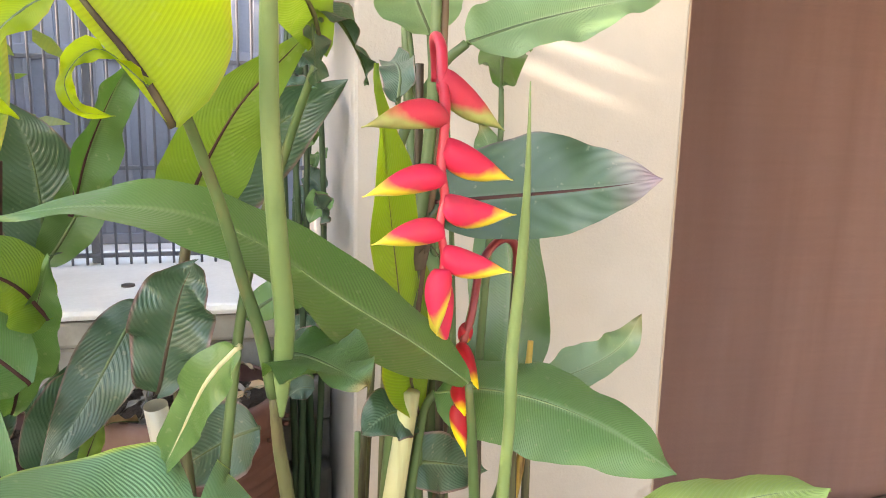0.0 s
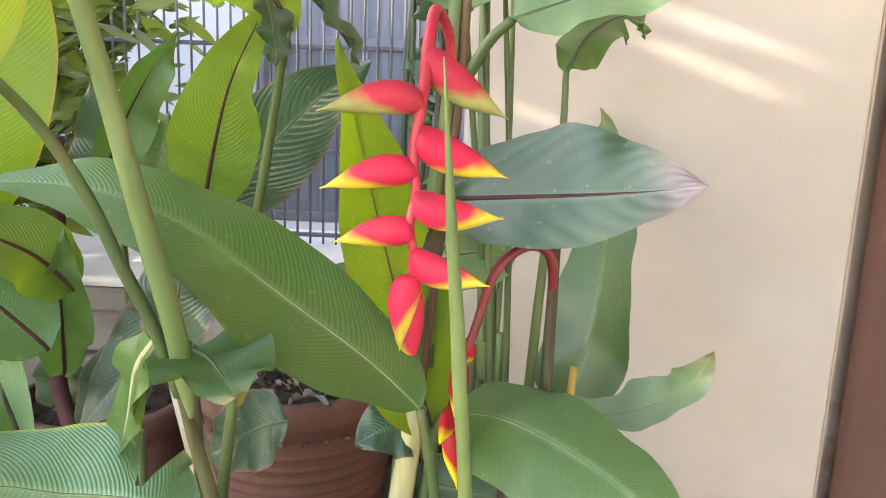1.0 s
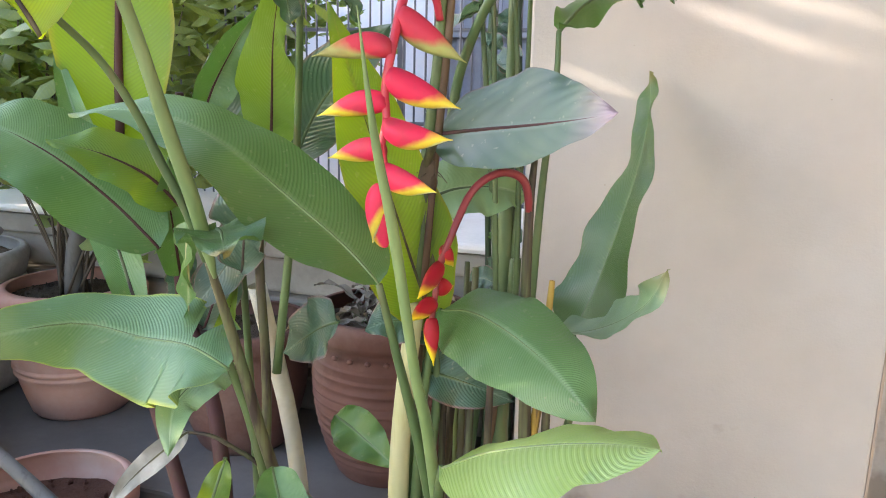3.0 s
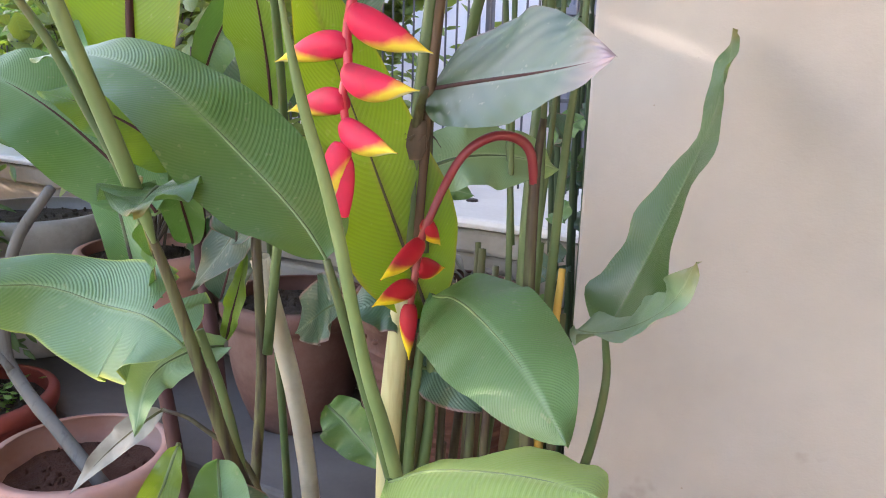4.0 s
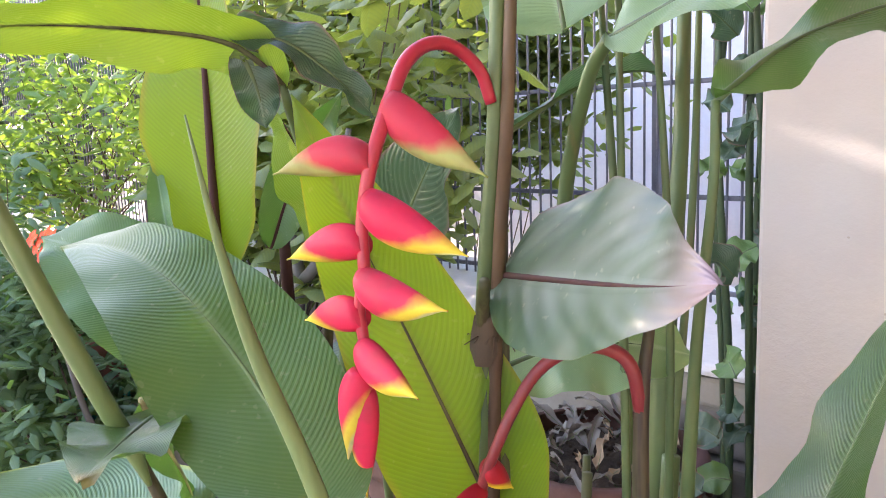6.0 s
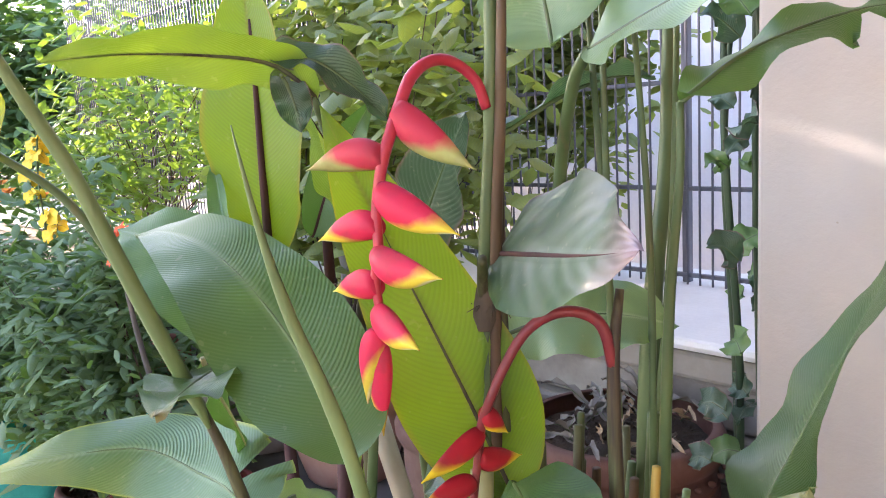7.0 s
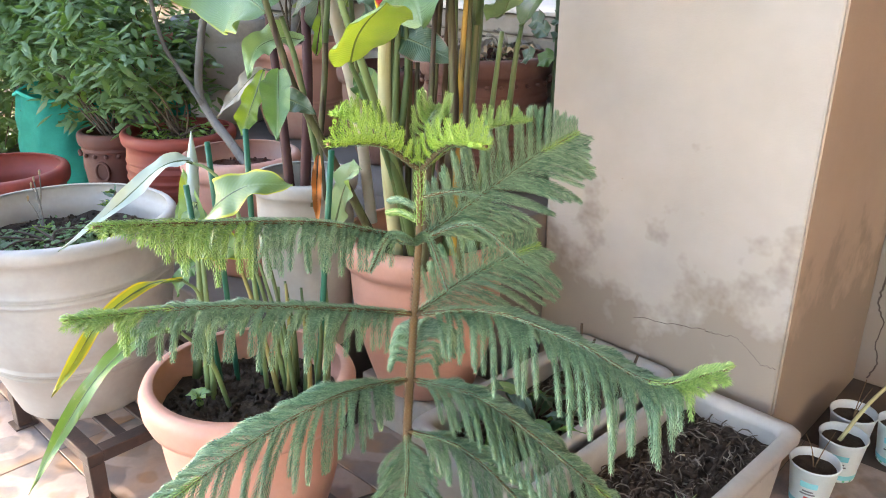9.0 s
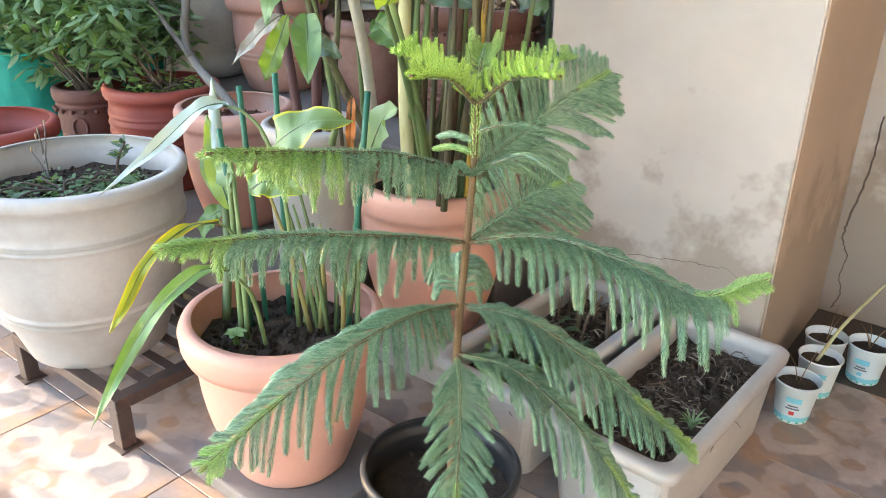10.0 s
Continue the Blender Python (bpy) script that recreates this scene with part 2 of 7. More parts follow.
NEEDLE_TOP = needle_material("needle_bright", (0.17, 0.36, 0.04), (0.30, 0.50, 0.06), (0.46, 0.64, 0.12))
RACHIS = mottled("flower_stalk_red", (0.50, 0.035, 0.06), (0.42, 0.025, 0.05), 20.0, 0.4, 200, 0.1)
RACHIS_DARK = mottled("flower_stalk_dark_red", (0.19, 0.018, 0.026), (0.25, 0.035, 0.04), 20.0, 0.4, 200, 0.1)


def bract_material(name, red, yellow, tipcol, start=0.74):
    """Bract: red at the base, yellow towards the tip and along the keel, green fringe."""
    k = Nodes(name)
    uv = k.n("ShaderNodeUVMap").outputs["UV"]
    sep = k.n("ShaderNodeSeparateXYZ")
    k.link(uv, sep.inputs[0])
    obj = k.coords()
    wob = k.math("MULTIPLY", k.math("SUBTRACT", k.noise(obj, 60.0, 3.0), 0.5), 0.22)
    u = k.math("ADD", k.math("ADD", sep.outputs["X"], k.math("MULTIPLY", k.math("POWER", sep.outputs["Y"], 2.3), 0.52)), wob)
    col = k.ramp(k.math("MULTIPLY", u, 0.8), [(0.0, tuple(0.75 * c for c in red)), (0.25, red), (start - 0.04, red), (start + 0.12, yellow), (start + 0.30, yellow), (start + 0.42, tipcol)])
    col = k.mix(k.math("MULTIPLY", k.ramp(k.noise(obj, 35.0, 3.0), [(0.52, (0, 0, 0)), (0.70, (1, 1, 1))]), 0.30), col, (0.16, 0.05, 0.05))
    k.bump(k.noise(obj, 300.0, 2.0), 0.12, 0.0006)
    k.done(col, 0.55, spec=0.25)
    k.b.inputs["Subsurface Weight"].default_value = 0.12
    k.b.inputs["Subsurface Radius"].default_value = (0.006, 0.002, 0.001)
    return k.m


BRACT = bract_material("bract_red_yellow", (0.58, 0.024, 0.072), (0.66, 0.52, 0.05), (0.58, 0.58, 0.28), 0.57)
BRACT_OLD = bract_material("bract_red_olive", (0.50, 0.035, 0.065), (0.34, 0.36, 0.12), (0.26, 0.33, 0.10), 0.50)
BRACT_YOUNG = bract_material("bract_deep_red", (0.38, 0.013, 0.026), (0.72, 0.56, 0.02), (0.6, 0.5, 0.05), 0.57)

TERRACOTTA = mottled("terracotta", (0.36, 0.135, 0.085), (0.30, 0.105, 0.07), 7.0, 0.75, 90, 0.2, stain=(0.40, 0.24, 0.18))
TERRA_RED = mottled("terracotta_red", (0.26, 0.05, 0.036), (0.20, 0.042, 0.032), 7.0, 0.6, 90, 0.2)
TERRA_DARK = mottled("terracotta_dark", (0.135, 0.058, 0.045), (0.095, 0.042, 0.034), 7.0, 0.75, 90, 0.25, stain=(0.19, 0.115, 0.09))
SALMON = mottled("plastic_salmon", (0.60, 0.315, 0.24), (0.54, 0.28, 0.21), 5.0, 0.45, 120, 0.08, stain=(0.53, 0.34, 0.28))
PINK_CLAY = mottled("clay_dusty_pink", (0.45, 0.23, 0.18), (0.40, 0.20, 0.16), 6.0, 0.65, 90, 0.12, stain=(0.42, 0.30, 0.26))
WHITE_POT = mottled("plastic_white_dusty", (0.43, 0.42, 0.40), (0.34, 0.33, 0.315), 4.0, 0.5, 90, 0.10, stain=(0.26, 0.235, 0.21))
BLACK_POT = mottled("plastic_black", (0.02, 0.02, 0.021), (0.032, 0.031, 0.03), 8.0, 0.42, 120, 0.1, stain=(0.10, 0.095, 0.085))
STONE = mottled("stone_grey", (0.30, 0.285, 0.275), (0.38, 0.36, 0.345), 9.0, 0.9, 70, 0.4, 0.004, stain=(0.16, 0.15, 0.14))
SOIL = mottled("soil", (0.042, 0.029, 0.021), (0.075, 0.052, 0.036), 30.0, 0.95, 180, 0.9, 0.01)
SOIL_RED = mottled("soil_red_brown", (0.09, 0.035, 0.022), (0.13, 0.055, 0.035), 30.0, 0.95, 180, 0.9, 0.01)
ROOT_GREY = mottled("dry_root", (0.13, 0.105, 0.085), (0.26, 0.225, 0.19), 40.0, 0.9, 120, 0.3)
LITTER_GREY = mottled("dry_straw", (0.34, 0.30, 0.22), (0.45, 0.42, 0.33), 40.0, 0.8, 120, 0.3)
LITTER = mottled("dry_leaf", (0.30, 0.20, 0.11), (0.42, 0.32, 0.22), 30.0, 0.8, 120, 0.3)
DRY_PALE = mottled("dry_leaf_pale", (0.38, 0.375, 0.35), (0.26, 0.25, 0.23), 25.0, 0.8, 120, 0.3)
DRY_GREY = mottled("dry_leaf_grey", (0.24, 0.225, 0.205), (0.15, 0.13, 0.115), 25.0, 0.8, 120, 0.3)
METAL = mottled("iron_brown_paint", (0.045, 0.030, 0.027), (0.065, 0.045, 0.04), 20.0, 0.5, 150, 0.2, stain=(0.13, 0.07, 0.05))
BAR_GREY = mottled("painted_steel_bar", (0.11, 0.11, 0.14), (0.15, 0.15, 0.18), 20.0, 0.5, 150, 0.1)
STAKE = mottled("stake_green_paint", (0.012, 0.11, 0.07), (0.02, 0.14, 0.09), 20.0, 0.45, 150, 0.15)
PVC = mottled("pipe_cream", (0.80, 0.76, 0.65), (0.74, 0.69, 0.57), 9.0, 0.45, 90, 0.06, stain=(0.42, 0.36, 0.26))
TURQ = mottled("shade_cloth_turquoise", (0.02, 0.36, 0.27), (0.03, 0.45, 0.34), 18.0, 0.8, 400, 0.4)
ROPE = mottled("cord", (0.55, 0.42, 0.36), (0.45, 0.34, 0.3), 40, 0.9, 300, 0.4)
FLOWER_Y = mottled("petal_yellow", (0.85, 0.55, 0.015), (0.80, 0.62, 0.03), 30, 0.5, 200, 0.1)
FLOWER_R = mottled("petal_red", (0.75, 0.06, 0.02), (0.8, 0.14, 0.03), 30, 0.5, 200, 0.1)
FLOWER_O = mottled("petal_orange", (0.8, 0.22, 0.02), (0.82, 0.3, 0.03), 30, 0.5, 200, 0.1)
PAPER = mottled("cup_white", (0.58, 0.68, 0.72), (0.64, 0.71, 0.73), 12, 0.4, 200, 0.03, stain=(0.48, 0.50, 0.47))
CUP_BLUE = mottled("cup_print_blue", (0.15, 0.50, 0.60), (0.22, 0.58, 0.66), 12, 0.4, 200, 0.03)
CUP_RED = mottled("cup_print_red", (0.65, 0.03, 0.03), (0.6, 0.05, 0.04), 12, 0.4, 200, 0.03)
CUP_GREEN = mottled("cup_print_green", (0.10, 0.42, 0.25), (0.12, 0.46, 0.28), 12, 0.4, 200, 0.03)


def plaster_material(name="plaster_cream", pale=(0.49, 0.455, 0.42), deep=(0.375, 0.342, 0.312)):
    """Cream wall paint over uneven plaster, with damp stains and grime of their own shape."""
    k = Nodes(name)
    v = k.coords()
    big, mid, fine = k.noise(v, 2.2, 5.0, 0.6), k.noise(v, 9.0, 5.0, 0.6), k.noise(v, 140.0, 4.0, 0.65)
    col = k.mix(k.ramp(big, [(0.3, (0, 0, 0)), (0.7, (1, 1, 1))]), pale, deep)
    col = k.mix(k.math("MULTIPLY", mid, 0.25), col, (0.34, 0.31, 0.28))
    sep = k.n("ShaderNodeSeparateXYZ")
    k.link(v, sep.inputs[0])
    damp = k.math("SUBTRACT", k.noise(v, 6.0, 4.0, 0.65), k.math("MULTIPLY", sep.outputs["Z"], 0.75))
    col = k.mix(k.ramp(damp, [(0.12, (0, 0, 0)), (0.26, (0.8, 0.8, 0.8))]), col, (0.24, 0.20, 0.165))
    spots = k.ramp(k.noise(v, 75.0, 2.0, 0.5), [(0.765, (0, 0, 0)), (0.79, (0.6, 0.6, 0.6))])
    col = k.mix(spots, col, (0.30, 0.25, 0.21))
    k.bump(k.math("ADD", fine, k.math("MULTIPLY", mid, 1.5)), 0.25, 0.003)
    return k.done(col, 0.75, spec=0.3)


PLASTER = plaster_material()
PLASTER_TAN = plaster_material("plaster_tan", (0.42, 0.325, 0.255), (0.34, 0.26, 0.20))
CRACK = mottled("crack_shadow", (0.13, 0.105, 0.09), (0.09, 0.07, 0.06), 30, 0.95, 120, 0.2)
LEDGE = mottled("ledge_white_stone", (0.80, 0.77, 0.75), (0.72, 0.69, 0.67), 5.0, 0.7, 90, 0.3, stain=(0.60, 0.56, 0.53))
LEDGE_SIDE = mottled("ledge_side_stone", (0.34, 0.31, 0.27), (0.24, 0.215, 0.19), 6.0, 0.85, 90, 0.4, stain=(0.18, 0.15, 0.13))
PAVING = mottled("paving_grey", (0.17, 0.152, 0.142), (0.12, 0.107, 0.10), 4.0, 0.85, 70, 0.3, stain=(0.11, 0.10, 0.09))
NEIGHBOUR = mottled("neighbour_wall_lilac", (0.80, 0.76, 0.83), (0.84, 0.80, 0.86), 1.5, 0.8, 40, 0.1)
# Grey-violet sheet; shade on this stretch of wall is put into the colour.
GATE_GREY = mottled("gate_grey_violet", (0.20, 0.20, 0.245), (0.25, 0.245, 0.29), 3.0, 0.55, 60, 0.1, stain=(0.14, 0.13, 0.15))
NEIGHBOUR_W = mottled("neighbour_wall_white", (0.78, 0.76, 0.74), (0.72, 0.70, 0.68), 1.5, 0.8, 40, 0.1)
WINDOW_DARK = mottled("window_dark_pane", (0.16, 0.17, 0.19), (0.2, 0.2, 0.22), 3.0, 0.15, 40, 0.0)
GROUND = mottled("garden_ground", (0.085, 0.07, 0.05), (0.06, 0.06, 0.035), 3.0, 0.95, 60, 0.5)


def blind_material():
    """Brown woven blind: fine cross weave and long vertical streaks."""
    k = Nodes("blind_brown_weave")
    v = k.coords()
    w1, w2 = k.n("ShaderNodeTexWave", bands_direction="X"), k.n("ShaderNodeTexWave", bands_direction="Z")
    for w, s in ((w1, 190.0), (w2, 240.0)):
        w.inputs["Scale"].default_value, w.inputs["Distortion"].default_value = s, 1.0
        k.link(v, w.inputs["Vector"])
    streak = k.noise(k.coords("Object", (7, 1, 0.6)), 1.0, 4.0, 0.6)
    slub = k.noise(k.coords("Object", (3, 1, 60)), 1.0, 3.0, 0.6)
    col = k.mix(k.ramp(streak, [(0.3, (0, 0, 0)), (0.75, (1, 1, 1))]), (0.33, 0.195, 0.172), (0.44, 0.275, 0.245))
    col = k.mix(k.math("MULTIPLY", slub, 0.4), col, (0.25, 0.15, 0.125))
    col = k.mix(k.math("MULTIPLY", w1.outputs["Fac"], 0.25), col, (0.16, 0.095, 0.085))
    k.bump(k.math("ADD", w1.outputs["Fac"], w2.outputs["Fac"]), 0.3, 0.001)
    return k.done(col, 0.9, spec=0.15)


BLIND = blind_material()


def floor_material():
    """Worn printed floor tiles: pinkish-white scrolls on ochre and slate fields, scuffed and dusty."""
    k = Nodes("floor_tile_pattern")
    v = k.coords()
    pos = k.n("ShaderNodeNewGeometry").outputs["Position"]
    warp = k.n("ShaderNodeTexNoise")
    warp.inputs["Scale"].default_value, warp.inputs["Detail"].default_value = 7.0, 3.0
    k.link(v, warp.inputs["Vector"])
    sep, wob = k.n("ShaderNodeSeparateXYZ"), k.n("ShaderNodeSeparateXYZ")
    k.link(v, sep.inputs[0])
    k.link(warp.outputs["Color"], wob.inputs[0])
    x = k.math("ADD", k.math("MULTIPLY", k.math("ADD", sep.outputs["X"], 2.055), 2.5), k.math("MULTIPLY", k.math("SUBTRACT", wob.outputs["X"], 0.5), 0.34))
    y = k.math("ADD", k.math("MULTIPLY", k.math("ADD", sep.outputs["Y"], 1.355), 2.5), k.math("MULTIPLY", k.math("SUBTRACT", wob.outputs["Y"], 0.5), 0.34))

    def ring(cx, cy, radius, width):
        dx, dy = k.math("SUBTRACT", x, cx), k.math("SUBTRACT", y, cy)
        d = k.math("SQRT", k.math("ADD", k.math("MULTIPLY", dx, dx), k.math("MULTIPLY", dy, dy)))
        off = k.math("ABSOLUTE", k.math("SUBTRACT", d, radius))
        return k.ramp(off, [(width, (1, 1, 1)), (width + 0.02, (0, 0, 0))])

    scroll = None
    for cx, cy, radius, width in ((-0.24, -0.20, 0.15, 0.045), (0.06, -0.26, 0.12, 0.04), (0.28, -0.05, 0.15, 0.045), (0.20, 0.28, 0.14, 0.04), (-0.10, 0.30, 0.13, 0.045), (-0.34, 0.12, 0.12, 0.04), (0.0, 0.03, 0.05, 0.035)):
        r = ring(cx, cy, radius, width)
        scroll = r if scroll is None else k.mix(1.0, scroll, r, "LIGHTEN")
    field = k.ramp(k.noise(v, 6.0, 3.0, 0.5), [(0.38, (0.20, 0.195, 0.21)), (0.46, (0.30, 0.235, 0.21)), (0.55, (0.44, 0.265, 0.16)), (0.66, (0.34, 0.22, 0.165))])
    wear = k.ramp(k.noise(pos, 2.4, 5.0, 0.65), [(0.34, (0.25, 0.25, 0.25)), (0.56, (0.95, 0.95, 0.95))])
    col = k.mix(k.math("MULTIPLY", scroll, wear), field, (0.54, 0.43, 0.38))
    col = k.mix(k.ramp(k.noise(pos, 3.6, 6.0, 0.7), [(0.50, (0, 0, 0)), (0.68, (0.7, 0.7, 0.7))]), col, (0.16, 0.12, 0.095))
    dust = k.noise(pos, 13.0, 5.0, 0.7)
    col = k.mix(k.ramp(dust, [(0.45, (0, 0, 0)), (0.75, (0.55, 0.55, 0.55))]), col, (0.38, 0.33, 0.30))
    col = k.mix(k.math("MULTIPLY", k.noise(pos, 90.0, 4.0), 0.3), col, (0.17, 0.14, 0.125))
    k.bump(k.noise(pos, 80.0, 3.0), 0.1, 0.001)
    return k.done(k.mix(0.12, col, (0.05, 0.04, 0.035)), k.math("ADD", k.math("MULTIPLY", dust, 0.4), 0.25), spec=0.4)


FLOOR = floor_material()


# ---- mesh tools ----
def part(name, bm, material, parent=None, label="", smooth=True):
    """Links a bmesh, built in world coordinates, as one mesh object under a thing or a part."""
    me = bpy.data.meshes.new(name)
    bmesh.ops.recalc_face_normals(bm, faces=bm.faces) if len(bm.faces) < 6000 else None
    bm.to_mesh(me)
    bm.free()
    if smooth:
        for p in me.polygons:
            p.use_smooth = True
    me.materials.append(material)
    ob = new(name, me)
    if parent is not None:
        ob.parent = parent
        up = Matrix.Identity(4)
        o = parent
        while o is not None:
            up = up @ o.matrix_basis if o.parent is None else up
            o = o.parent
        ob.matrix_parent_inverse = up.inverted() if parent.parent is None else Matrix.Identity(4)
    return tagged(ob, label)


def thing(name, at, label, category, group="", kind=""):
    ob = new(name)
    ob.empty_display_size = 0.05
    ob.matrix_basis = Matrix.Translation(at)
    return tagged(ob, label, category, group, kind)


def spline(pts, n):
    """n + 1 points on a smooth curve through pts, evenly by parameter."""
    p = [Vector(q) for q in pts]
    if len(p) == 2:
        return [p[0].lerp(p[1], i / n) for i in range(n + 1)]
    ext = [2 * p[0] - p[1], *p, 2 * p[-1] - p[-2]]
    out = []
    for i in range(n + 1):
        s = i / n * (len(p) - 1)
        k = min(int(s), len(p) - 2)
        t = s - k
        a, b, c, d = ext[k : k + 4]
        out.append(0.5 * (2 * b + (c - a) * t + (2 * a - 5 * b + 4 * c - d) * t * t + (3 * b - a - 3 * c + d) * t**3))
    return out


def blend(values, s):
    """The value at s (0 to 1) along a list of evenly spaced values."""
    x = s * (len(values) - 1)
    k = min(int(x), len(values) - 2)
    return values[k] + (values[k + 1] - values[k]) * (x - k)


def tube(bm, pts, radii, seg=8, n=16, flat=1.0, bumpy=0.0, cap=True):
    """A bent, tapering round stem through pts."""
    path = spline(pts, n)
    radii = list(radii) if isinstance(radii, (list, tuple)) else [radii, radii]
    ref = Vector((1, 0, 0)) if abs((path[-1] - path[0]).normalized().x) < 0.8 else Vector((0, 0, 1))
    rings = []
    for i, p in enumerate(path):
        t = (path[min(i + 1, n)] - path[max(i - 1, 0)]).normalized()
        a = (ref - t * ref.dot(t)).normalized()
        b = t.cross(a)
        ref = a
        r = blend(radii, i / n)
        ring = []
        for k in range(seg):
            w = 2 * math.pi * k / seg
            rr = r * (1 + bumpy * noise.noise(p * 40 + Vector((k * 1.7, 0, 0))))
            ring.append(bm.verts.new(p + a * (rr * math.cos(w)) + b * (rr * flat * math.sin(w))))
        rings.append(ring)
    for r0, r1 in zip(rings, rings[1:]):
        for k in range(seg):
            bm.faces.new((r0[k], r0[(k + 1) % seg], r1[(k + 1) % seg], r1[k]))
    if cap:
        bm.faces.new(rings[0][::-1])
        bm.faces.new(rings[-1])


def revolve(bm, profile, c, seg=48, wobble=0.0):
    """Turns a list of (radius, height) about the upright axis through c; a closed profile makes a vessel with thickness."""
    rings = []
    for r, z in profile:
        if r < 1e-5:
            rings.append([bm.verts.new((c[0], c[1], c[2] + z))])
            continue
        ring = []
        for k in range(seg):
            w = 2 * math.pi * k / seg
            rr = r * (1 + wobble * math.sin(3 * w + 1) + wobble * 0.6 * math.sin(7 * w))
            ring.append(bm.verts.new((c[0] + rr * math.cos(w), c[1] + rr * math.sin(w), c[2] + z)))
        rings.append(ring)
    for a, b in zip(rings, rings[1:]):
        for k in range(seg):
            if len(a) == 1:
                bm.faces.new((a[0], b[k], b[(k + 1) % seg]))
            elif len(b) == 1:
                bm.faces.new((a[k], a[(k + 1) % seg], b[0]))
            else:
                bm.faces.new((a[k], a[(k + 1) % seg], b[(k + 1) % seg], b[k]))


def box(bm, lo, hi, bevel=0.0, m=None, seg=2):
    verts = bmesh.ops.create_cube(bm, size=1.0)["verts"]
    lo, hi = Vector(lo), Vector(hi)
    for v in verts:
        v.co = Vector(((lo.x + hi.x) / 2 + v.co.x * (hi.x - lo.x), (lo.y + hi.y) / 2 + v.co.y * (hi.y - lo.y), (lo.z + hi.z) / 2 + v.co.z * (hi.z - lo.z)))
    if bevel:
        es = list({e for v in verts for e in v.link_edges})
        made = bmesh.ops.bevel(bm, geom=es, offset=bevel, segments=seg, affect="EDGES", profile=0.5)
        verts = list({v for f in made["faces"] for v in f.verts} | {v for v in verts if v.is_valid})
    if m is not None:
        for v in verts:
            v.co = m @ v.co


def width_at(u, full=0.38, base=0.5, tip=2.0, blunt=1.0):
    """Half-width of a leaf along its length, 0 to 1."""
    if u < full:
        return max(0.0, 1 - (1 - u / full) ** 2) ** base
    s = (u - full) / (1 - full)
    return max(0.0, 1 - s**tip) ** blunt


def blade(bm, pts, half, normal, fold=0.25, wave=0.004, roll=0.0, full=0.38, base=0.5, tip=2.0, blunt=1.0, nu=36, nv=10, phase=0.0, split=(), lop=1.0, low=1.0):
    """A broad leaf along its midrib pts. normal: one way it faces, or several from base to tip; fold: the V of its halves;
    roll: how far the edges curl over; split: (place along, side) of tears; lop, low: how much of its first and second half is left."""
    uv = bm.loops.layers.uv.verify()
    path = spline(pts, nu)
    ways = [Vector(w).normalized() for w in normal] if isinstance(normal, list) else [Vector(normal).normalized()] * 2
    grid, coords = [], {}
    for i, p in enumerate(path):
        u = i / nu
        t = (path[min(i + 1, nu)] - path[max(i - 1, 0)]).normalized()
        nn = blend(ways, u)
        nn = (nn - t * nn.dot(t)).normalized()
        s = t.cross(nn)
        w = half * max(width_at(u, full, base, tip, blunt), 0.004)
        row = []
        for j in range(nv + 1):
            v = 2 * j / nv - 1
            v = v * lop if v < 0 else v * low
            d = abs(v)
            ang = fold + roll * d
            side = math.copysign(1, v) * w * d * math.cos(ang)
            lift = w * d * math.sin(fold) - roll * w * d * d * 0.5
            lift += wave * d * math.sin(u * 17 + phase + (2.0 if v > 0 else 0.0)) * (0.4 + d)
            lift += 0.35 * wave * d * math.sin(u * 41 + phase * 2.3 + 3 * v)
            q = p + s * side + nn * lift
            for at, sd in split:
                if v * sd > 0.25 and abs(u - at) < 0.06:
                    q += t * (0.02 * (d - 0.25) * (1 if u > at else -1))
            vert = bm.verts.new(q)
            coords[vert] = (u, (v + 1) / 2)
            row.append(vert)
        grid.append(row)
    for i in range(nu):
        for j in range(nv):
            um, vm = (i + 0.5) / nu, 2 * (j + 0.5) / nv - 1
            if any(vm * sd > 0.3 and abs(um - at) < 0.5 / nu for at, sd in split):
                continue
            f = bm.faces.new((grid[i][j], grid[i + 1][j], grid[i + 1][j + 1], grid[i][j + 1]))
            for lp in f.loops:
                lp[uv].uv = coords[lp.vert]
    return path


def leaf(plant, pts, half, normal, material=None, label="", rib=None, ribsize=0.0028, name="leaf", **kw):
    """A leaf as a part of its plant, with its midrib as a part of its own."""
    bm = bmesh.new()
    path = blade(bm, pts, half, normal, **kw)
    ob = part(name, bm, material or LEAF, plant, label)
    ways = [Vector(w).normalized() for w in normal] if isinstance(normal, list) else [Vector(normal).normalized()] * 2
    bm = bmesh.new()
    n = len(path) - 1
    low = [p - blend(ways, i / n) * ribsize * 0.35 for i, p in enumerate(path)]
    tube(bm, low[:: max(1, n // 9)], [ribsize, ribsize * 0.8, ribsize * 0.45, ribsize * 0.15], 6, 18)
    part("midrib", bm, rib or STEM, ob)
    return ob


def stalk(plant, pts, radii, material=None, label="", name="stalk", seg=10, n=20, flat=1.0, bumpy=0.0):
    bm = bmesh.new()
    tube(bm, pts, radii, seg, n, flat, bumpy)
    return part(name, bm, material or STEM, plant, label)


